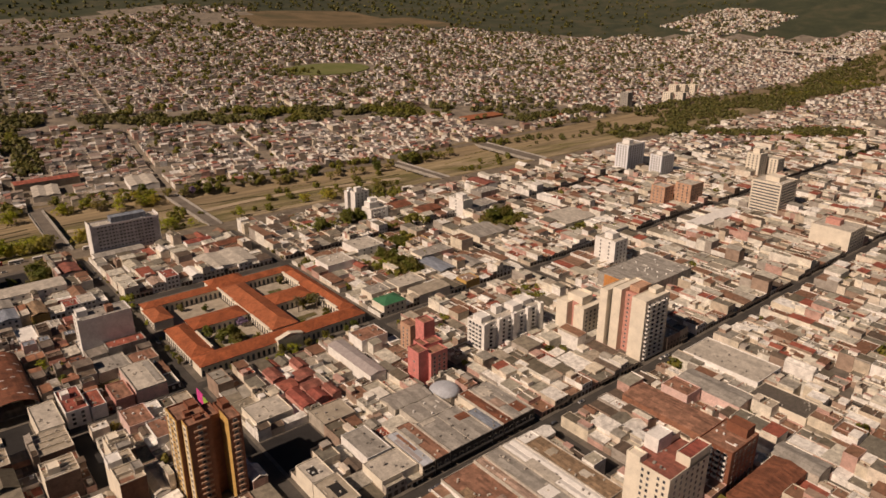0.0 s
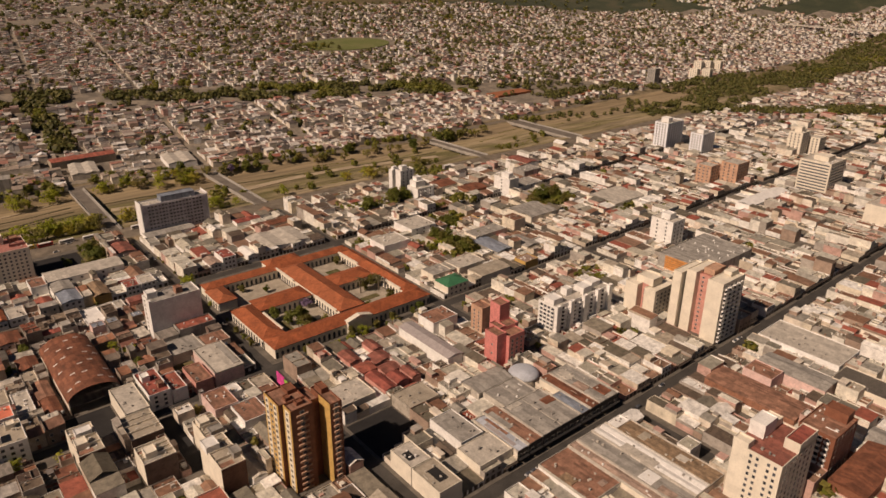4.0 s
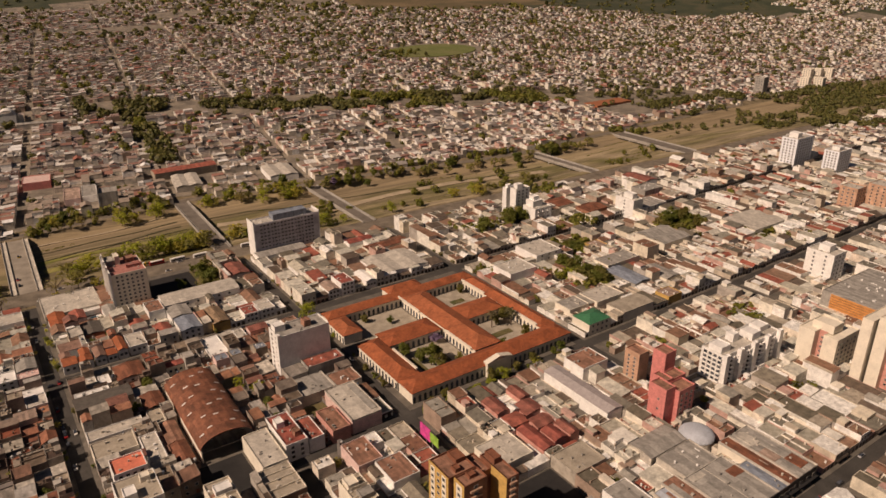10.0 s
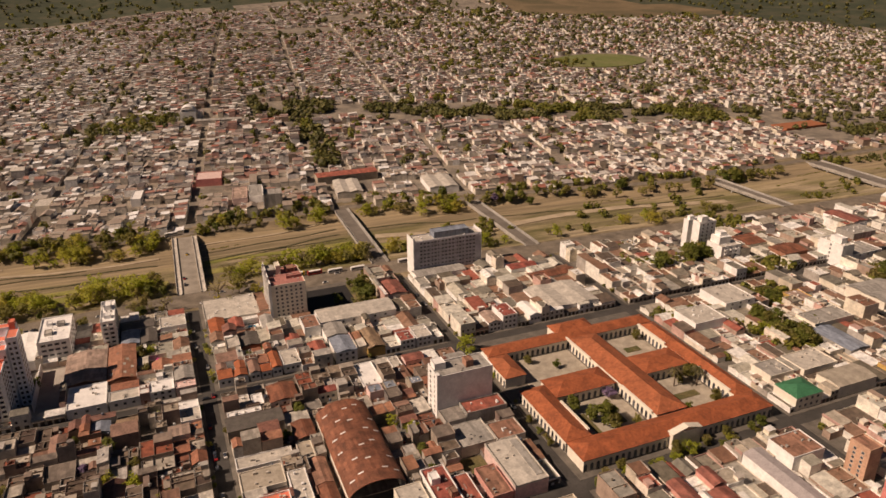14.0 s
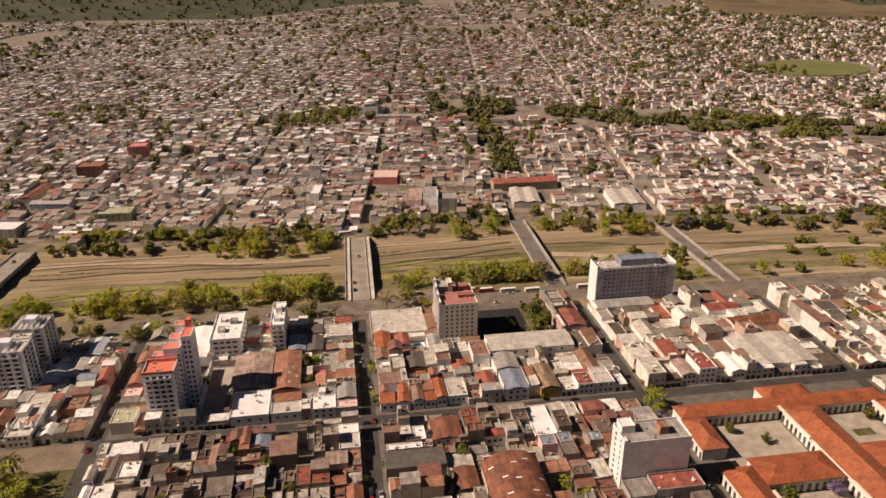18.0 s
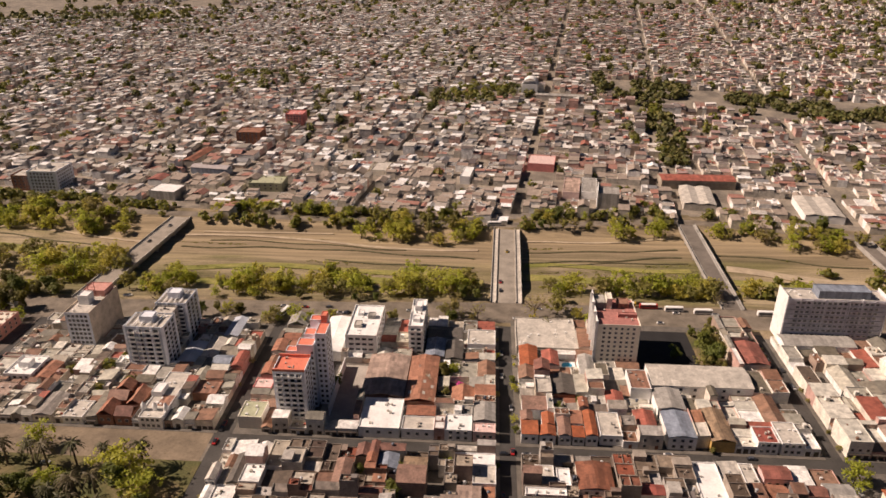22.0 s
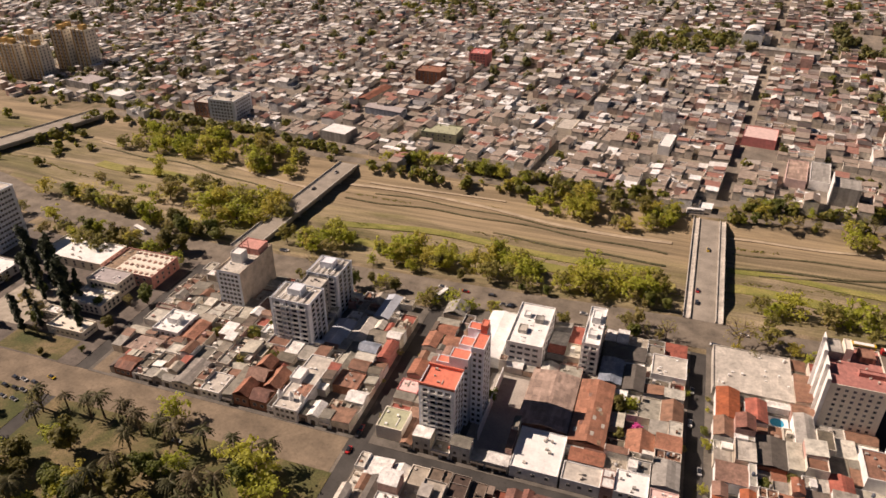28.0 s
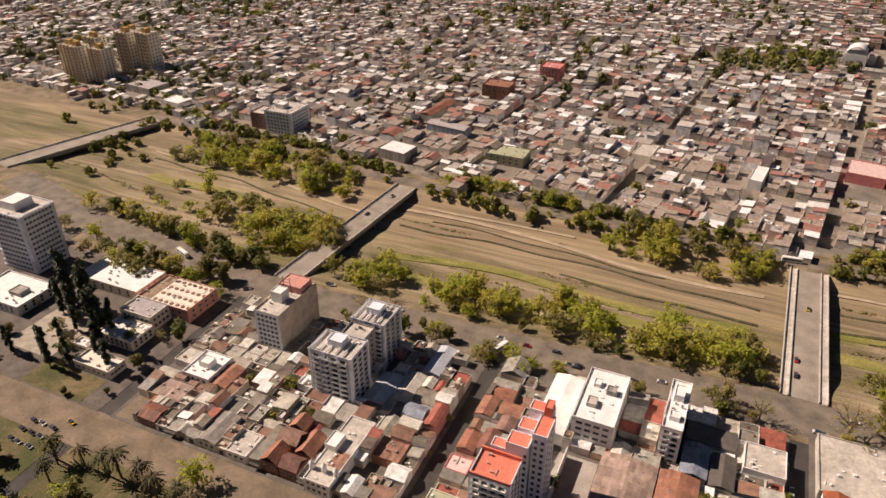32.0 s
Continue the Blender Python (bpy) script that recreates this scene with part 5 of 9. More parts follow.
for i in range(6):
    for j, a in enumerate((40, 65, 90, 115, 140)):
        if (i * 5 + j) % 3 == 2:
            continue
        x, z = -13 * math.cos(radians(a)), 7.5 + 6.5 * math.sin(radians(a))
        m = Matrix.Translation((x, -26 + 10 * i + 2 * (j % 2), z + 0.05)) @ Matrix.Rotation(radians((a - 90) * 0.6), 4, "Y")
        Geo().box(-1.3, -0.35, 0, 1.3, 0.35, 0.12).put("roof_light", M_WHITE, t, m=m)
reserve(54, 172, 82, 237)


# ---- other large low buildings ----
def low(name, u0, v0, u1, v1, h, wall, roof, label, style="flat", along_x=True, windows=0, rise=1.6):
    t = thing(name, (u0 + u1) / 2, (v0 + v1) / 2, label=label, category="building")
    w, d = (u1 - u0) / 2, (v1 - v0) / 2
    if style == "flat":
        Geo().shell(-w, -d, 0, w, d, h, 0.3, 0.6).put("wall_body", wall, t)
        Geo().box(-w + 0.32, -d + 0.32, h - 0.7, w - 0.32, d - 0.32, h - 0.5).put("roof", roof, t)
        clutter(t, w, d, h - 0.5, int(3 + w * d / 26))
    else:
        Geo().box(-w + 0.2, -d + 0.2, 0, w - 0.2, d - 0.2, h).put("wall_body", wall, t)
        if style == "hip":
            Geo().hip(-w, -d, h + 0.01, w, d, rise + 1, min(w, d)).put("roof", roof, t)
        else:
            n = max(1, int((2 * d if along_x else 2 * w) / 14))
            for i in range(n):
                if along_x:
                    Geo().gable(-w, -d + 2 * d * i / n, h + 0.28, w, -d + 2 * d * (i + 1) / n - 0.04, rise, 0.25, True).put("roof", roof, t)
                else:
                    Geo().gable(-w + 2 * w * i / n, -d, h + 0.28, -w + 2 * w * (i + 1) / n - 0.04, d, rise, 0.25, False).put("roof", roof, t)
    if windows:
        facade(t, "F", w, d - (0.2 if style != "flat" else 0), h, max(1, int(h / 3.2)), windows, 1.4, 1.4, 0.4)
    reserve(u0, v0, u1, v1)
    return t


def hall(name, u0, v0, u1, v1, h, wall, roof, label, bays=1, front=False, patches=(), ends=0.5):
    """A deep shop hall: low sheets between pale fire walls, and a dark shop front, its shade painted in, under a
    canopy.
    """
    t = thing(name, (u0 + u1) / 2, (v0 + v1) / 2, label=label, category="building")
    w, d = (u1 - u0) / 2, (v1 - v0) / 2
    Geo().box(-w + 0.05, -d + 0.05, 0, w - 0.05, d - 0.05, h).put("wall_body", wall, t)
    for i in range(bays):
        a, b = -w + 2 * w * i / bays, -w + 2 * w * (i + 1) / bays
        Geo().gable(a + 0.3, -d + 0.3, h + 0.14, b - 0.04, d - 0.3, 0.45, 0.1, False).put("roof", roof, t)
    for x in (-w, w - 0.26):
        Geo().box(x, -d, h - 0.4, x + 0.26, d, h + 0.95).put("fire_wall", M_PALE, t)
    Geo().box(-w + 0.27, d - 0.26, h - 0.4, w - 0.27, d, h + 0.75).put("fire_wall", M_PALE, t)
    Geo().box(-w + 0.27, -d, h - 0.4, w - 0.27, -d + 0.26, h + ends).put("parapet", M_SHADESHOP if front else M_PALE, t)
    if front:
        Geo().box(-w + 0.1, -d - 0.12, 0, w - 0.1, -d + 0.04, h + ends - 0.1).put("shop_front", M_SHADESHOP, t)
        Geo().box(-w + 0.4, -d - 1.5, 3.3, w - 0.4, -d - 0.13, 3.5).put("canopy", M_SHADETAR, t)
        n = max(2, int(w / 2))
        for i in range(n):
            x = -w + 2 * w * (i + 0.5) / n
            share("window", window_mesh(2.0, 1.7), t, Matrix.Translation((x, -d - 0.12, 4.6)))
    for a, c, b, q, m in patches:
        Geo().box(a - (u0 + u1) / 2, c - (v0 + v1) / 2, h + 0.3, b - (u0 + u1) / 2, q - (v0 + v1) / 2, h + 0.72).put("roof_panel", m, t)
    clutter(t, w - 0.5, d - 0.5, h + 0.3, int(2 + w * d / 24))
    reserve(u0, v0, u1, v1)
    return t


low("parking_building", 14, 367, 48, 399, 5, M_PALE, M_PALE, "flat grey concrete roof beside the bridge street", windows=6)
low("warehouse", 80, 331, 130, 350, 8, M_WHITE, M_PALE, "white warehouse with a pale sheet roof", "gable", True, 6)
low("shed", -64, 316, -42.5, 352, 6, M_TERRACOTTA, M_FADED, "brick shed under faded brown sheet roofing", "gable", False)
low("shed", -42, 313, -27, 352, 6, M_TERRACOTTA, M_BRICKSHEET, "long brick shed with patched rusted roofing", "gable", False)
SHED = bpy.data.objects["shed.001"]
for _ in range(12):
    x, y, e = rnd.uniform(0.4, 5.2), rnd.uniform(-19, 17), rnd.choice([-1, 1])
    z = 6.28 + 1.6 * (1 - (x + 0.6) / 7.5)
    Geo().box(-0.7, -1.2, 0.0, 0.7, 1.2, 0.05).put("roof_patch", rnd.choice([M_TAN, M_PALE, M_HTILE]), SHED, m=Matrix.Translation((e * (x + 0.6), y, z + 0.03)) @ Matrix.Rotation(e * math.atan(1.6 / 7.5), 4, "Y"))
low("workshop", 99, 292.6, 110, 316, 6, M_OCHRE, M_TAN, "workshop under a tan ribbed sheet roof", "gable", False)
for a, b, c, d, h, ax in ((14, 292.8, 22, 303, 5.5, True), (22.3, 292.8, 30, 300, 5.2, False), (14, 303.3, 20, 310.5, 5, False), (24, 301, 30, 310, 4.8, False), (31, 292.8, 37, 306, 5.5, False), (37.3, 292.8, 43, 301, 5, True), (43.3, 292.8, 49, 311, 6, False), (37.3, 302, 43, 312, 5.4, True)):
    low("tiled_house", a, b, c, d, h, M_WHITE, M_TILE if (a + b) % 2 < 1.2 else M_HTILE, "white house with an orange tile roof", "gable", ax, 2 if b < 293 else 0, 1.2)
low("tiled_house", 15, 346, 25, 366, 6, M_WHITE, M_TILE, "house with a bright orange tile roof", "gable", False)
low("tiled_house", 27, 348, 36, 362, 6, M_WHITE, M_REDTILE, "house with a dark red tile roof", "gable", False)
low("red_roof_house", 131, 354, 146, 376, 7, M_CREAM, M_REDTILE, "cream house with a red roof by the bridge", "gable", False)
low("green_roof_house", 288, 155.7, 307, 171, 8, M_CREAM, M_GREEN, "cream house with a bright green sheet roof", "hip", windows=4)
for a, b, c, d, ax in ((186, 84, 194, 104, False), (195, 86, 203, 97, False), (196, 99, 207, 108, True), (186, 106, 196, 116, True), (198, 110, 210, 121, False), (186, 118, 194, 132, False), (204, 122, 211, 134, False), (205, 86, 211, 98, False)):
    low("red_roof_house", a, b, c, d, 5.5 + (c % 3) * 0.5, M_SALMON, M_REDTILE, "terrace house with a red sheet roof", "gable", ax, rise=1.1)
t = low("department_store", 440, 55, 500, 95, 14, M_GREY, M_GREY, "big grey store with an orange slatted side")
for i in range(7):
    Geo().box(-30.6, -18, 2 + 1.7 * i, -30.05, 14, 3.2 + 1.7 * i).put("slat", M_ORANGE, t)
low("white_hall", 391, -56, 418, -9, 9.5, M_WHITE, M_PALE, "large white hall with a flat roof", windows=5)
hall("rust_shed", 206, -36, 225.6, -5.8, 6.8, M_WHITE, M_TERRACE, "white-walled shed under a low brown sheet roof", 1, patches=((207, -24, 212, -17, M_TAN), (217, -33, 221, -30, M_FADED)))
hall("pale_strip", 225.8, -62, 231.6, -5.6, 7.4, M_CREAM, M_FADED, "narrow shop hall under faded pale sheets")
hall("long_shed", 231.8, -62, 242.4, -5.8, 7.6, M_CREAM, M_GREY, "long shed with grey-green sheet roofing", patches=((233.2, -46, 240.8, -39, M_WHITE), (233.2, -57, 237, -49, M_FADED)))
hall("white_shed", 242.6, -62, 252.8, -5.8, 7.8, M_WHITE, M_WHITE, "long shed under white ribbed sheets", 2, patches=((243.4, -40, 248, -22, M_PALE),))
hall("long_shed", 253, -62, 264.4, -12, 7.5, M_CREAM, M_TAN, "long shed with a patchy tan sheet roof", patches=((256, -26, 262, -22, M_COURT), (257, -47, 261, -42, M_PALE)))
low("white_corner_house", 253.4, -11.6, 264, -5.8, 7.8, M_WHITE, M_WHITE, "white corner of a shop under a pale roof")
hall("brown_strip", 212.2, 5.8, 221.2, 38, 7.6, M_CREAM, M_TERRACE, "narrow shop hall with a brown sheet roof", front=True, patches=((213, 20, 216, 35, M_GREY),))
hall("blue_strip", 204.6, 5.8, 212, 36, 7.2, M_CREAM, M_COOLGREY, "narrow shop hall with blue-grey sheets", front=True, patches=((206, 10, 208, 30, M_LILAC), (209, 18, 210.6, 33, M_TERRACE)))
hall("grey_hall", 221.4, 5.8, 248.6, 34, 7.8, M_CREAM, M_GREY, "broad shop hall under low grey-green sheets", 2, True, patches=((241, 22, 248, 27, M_RUST), (224, 30, 232, 33, M_PALE)))
hall("blue_roof_shop", 248.8, 5.8, 256, 26, 7.6, M_WHITE, M_BLUE, "shop hall under pale blue-grey sheets", front=True)
hall("brown_strip", 256.2, 5.8, 263.4, 41, 7.8, M_CREAM, M_RUST, "narrow shop hall with a rusted roof", front=True)
hall("corner_hall", 263.6, 5.8, 278.4, 41, 7.8, M_CREAM, M_GREY, "corner shop hall with patched grey and brown roofing", 2, True, patches=((270.5, 9, 276.5, 17, M_RUST), (264.4, 18, 270, 26, M_FADED), (266, 30, 272, 39, M_PALE)))
hall("rear_hall", 224, 34.3, 247, 50.5, 7.2, M_PALE, M_GREY, "rear hall with a low grey roof", 2)
low("rust_shed", 296, -108, 338, -92, 8, M_BROWN, M_RUST, "brown shed with a rusted pitched roof", "gable", True)
low("market_hall", 514, 192, 557, 225, 8, M_CREAM, M_PALE, "market hall with a broad pale roof", "gable", True)
low("white_shed", 606, 112, 676, 128, 8, M_WHITE, M_WHITE, "long white sheet-roofed shed", "gable", True)
low("grey_hall", 430, 215, 462, 245, 8, M_CREAM, M_GREY, "grey roofed hall among houses", "gable", True)
low("white_row", 222, 296, 262, 330, 6, M_WHITE, M_PALE, "row of long pale sheet roofs near the complex", "gable", False, 8, 1.2)
t = low("house_with_towers", -165, 291.5, -153.5, 328, 7, M_WHITE, M_PALE, "ornate white house with corner turrets", windows=4)
for x, y in ((-5.4, -12.2), (5.4, -12.2), (0, -12.0)):
    Geo().tube(x, y, 6.4, 9.0, 1.1, 1.1, 10).tube(x, y, 9.0, 11.2, 1.25, 0.1, 10).put("turret", M_WHITE, t)
Geo().shell(-6.2, -2, 6.3, -1, 6, 9.4, 0.2, 0.4).put("roof_hut", M_WHITE, t)
Geo().box(-0.5, -9, 6.5, 6.0, -1, 6.75).put("terrace", M_TERRACE, t)
for a, b, c, d, h, ax in ((-186, 292.8, -178, 303, 6, False), (-177.6, 292.8, -169, 301, 5.5, True), (-186, 303.4, -176, 312, 6.5, True), (-175.6, 301.4, -168, 314, 6, False), (-186, 312.4, -178, 320, 6, False)):
    low("gabled_house", a, b, c, d, h, M_TERRACOTTA, M_HTILE, "brown house with steep red-brown gables", "gable", ax, 2 if b < 293 else 0, 2.8)
low("park_house", -318, 236, -296, 254, 6, M_WHITE, M_TILE, "white house with a red tile roof at the park", "hip", windows=4)
low("brick_church_hall", 150, 640, 215, 658, 9, M_AGED, M_REDTILE, "long hall with a red roof across the river", "gable", True)
# yard of the white tower
road(-83, 301, -65, 350, 0.2, "yard", M_DECK, "concrete yard in the shade of the white tower")
reserve(-84, 299, -64.5, 352)
M_POOL = mat("pool_water", [(0.05, 0.35, 0.55)], 0.1, amount=0.05, bump=0.1)
t = thing("swimming_pool", 41, 357, label="small blue swimming pool in a back yard", category="pool")
Geo().box(-4.5, -3.5, 0, 4.5, 3.5, 0.5).put("rim", M_WHITE, t)
Geo().tube(0, 0, 0.4, 0.52, 2.9, 2.9, 16).put("water", M_POOL, t)
reserve(36, 351, 46, 363)
# billboard on the corner by the complex
t = thing("billboard", 147.6, 122, turn=radians(-90), label="pink and green advertising board on a house corner", category="billboard")
Geo().box(-7.5, -0.2, 5, 1.0, 0.2, 12).put("pink_panel", M_MAGENTA, t)
Geo().box(1.05, -0.2, 6, 8, 0.2, 11).put("green_panel", M_LIME, t)
for x in (-3, 2.4):
    Geo().box(x, 0.2, 0, x + 0.3, 0.5, 11).put("post", M_GREY, t)
reserve(146.9, 113, 148.6, 130)
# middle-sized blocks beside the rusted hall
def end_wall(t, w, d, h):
    """A blank end wall whose dark brown paints in its shade, and low walls that step over the roof."""
    Geo().box(-w, -d - 0.12, 0, w, -d - 0.02, h - 0.35).put("end_wall", M_SHADEEND, t)
    for k in (-0.45, 0.1, 0.55):
        Geo().box(-w + 0.35, d * k - 0.12, h - 0.85, w - 0.35, d * k + 0.12, h + rnd.uniform(0.0, 0.7)).put("low_wall", M_CREAM, t)
    for k in (-0.75, 0.3):
        Geo().box(-w + 0.4, d * k - 1.5, h - 0.8, w * 0.2, d * k + 1.4, h - 0.62).put("roof_patch", rnd.choice([M_TERRACE, M_GREY, M_FADED]), t)


tower("mid_block", 18, 172, 32, 184, 12.5, M_WHITE, "white block of flats with an orange roof slab", 4, (("F", 4, False), ("R", 3, False)), roof=M_RED)
tower("mid_block", 16, 147, 33, 166, 14, M_WHITE, "white block of flats beside a dark yard", 4, (("F", 4, False), ("R", 3, False)), roof=M_COURT, huts=((-6, -6, -1, 0, 2.6, M_WHITE), (2, 3, 6, 7, 2.0, M_CREAM)))
tower("mid_block", 88, 151.5, 99, 177, 10, M_WHITE, "white narrow block with a blank side wall", 3, (("F", 2, False),), roof=M_REDTILE, huts=((-4, 2, 0, 7, 2.5, M_WHITE), (1, -8, 4, -4, 2, M_TERRACE)))
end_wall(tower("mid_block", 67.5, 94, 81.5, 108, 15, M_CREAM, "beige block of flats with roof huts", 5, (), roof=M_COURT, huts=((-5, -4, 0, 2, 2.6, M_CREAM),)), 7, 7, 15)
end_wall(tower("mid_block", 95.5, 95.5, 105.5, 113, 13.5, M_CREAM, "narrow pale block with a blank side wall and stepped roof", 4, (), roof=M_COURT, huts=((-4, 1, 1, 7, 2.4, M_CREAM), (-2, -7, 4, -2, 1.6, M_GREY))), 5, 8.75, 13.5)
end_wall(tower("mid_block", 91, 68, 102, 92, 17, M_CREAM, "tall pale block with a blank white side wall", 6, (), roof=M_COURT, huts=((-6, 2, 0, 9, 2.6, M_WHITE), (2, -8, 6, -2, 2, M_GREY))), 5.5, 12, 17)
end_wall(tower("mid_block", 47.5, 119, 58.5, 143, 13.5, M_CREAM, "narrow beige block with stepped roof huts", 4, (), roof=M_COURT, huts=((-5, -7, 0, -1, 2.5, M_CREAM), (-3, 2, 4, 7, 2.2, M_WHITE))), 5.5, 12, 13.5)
low("long_roof", 74, 144.5, 86, 171.5, 9, M_CREAM, M_PALE, "long block with a pale flat roof")
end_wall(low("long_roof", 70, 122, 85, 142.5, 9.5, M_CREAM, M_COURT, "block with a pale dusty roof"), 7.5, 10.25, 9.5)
hall("flat_block", 123, 153, 139.6, 184, 8, M_CLADPINK, M_PALE, "peach-walled hall under broad pale roof sheets", 1, patches=((135, 156, 138.6, 182, M_GREY),))
hall("olive_hall", 113, 188, 131, 205.3, 6, M_PALE, M_GREY, "low hall with a grey-green sheet roof")
hall("brown_hall", 131.4, 187, 146.6, 200, 6, M_CREAM, M_TERRACE, "low hall with a red-brown roof on the complex street")
road(109, 172, 122.6, 187, 0.2, "lawn", M_GRASS, "small garden between houses full of trees")
reserve(109.5, 172, 122.6, 187)
road(50, 142, 73, 171, 0.2, "yard", M_SHADETAR, "dark open yard before the rusted hall")
reserve(50, 142, 73.5, 171.5)
# tower and wall shadows on the next three yards are put into their colour
road(86.5, 94, 94.8, 143, 0.2, "yard", M_SHADETAR, "yard between tall side walls, coloured dark for their shadow")
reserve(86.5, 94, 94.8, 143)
road(158.6, 49, 186, 79, 0.2, "yard", M_SHADETAR, "yard between sheds, coloured dark for the tower shadow")
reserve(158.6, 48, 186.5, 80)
road(80, 352, 113, 396, 0.2, "yard", M_SHADETAR, "empty lot, coloured dark for the shade of the cream tower")
road(113, 352, 128, 396, 0.2, "lawn", M_GRASS, "rough grass strip beside the dark lot")
reserve(78, 350.5, 128, 400)
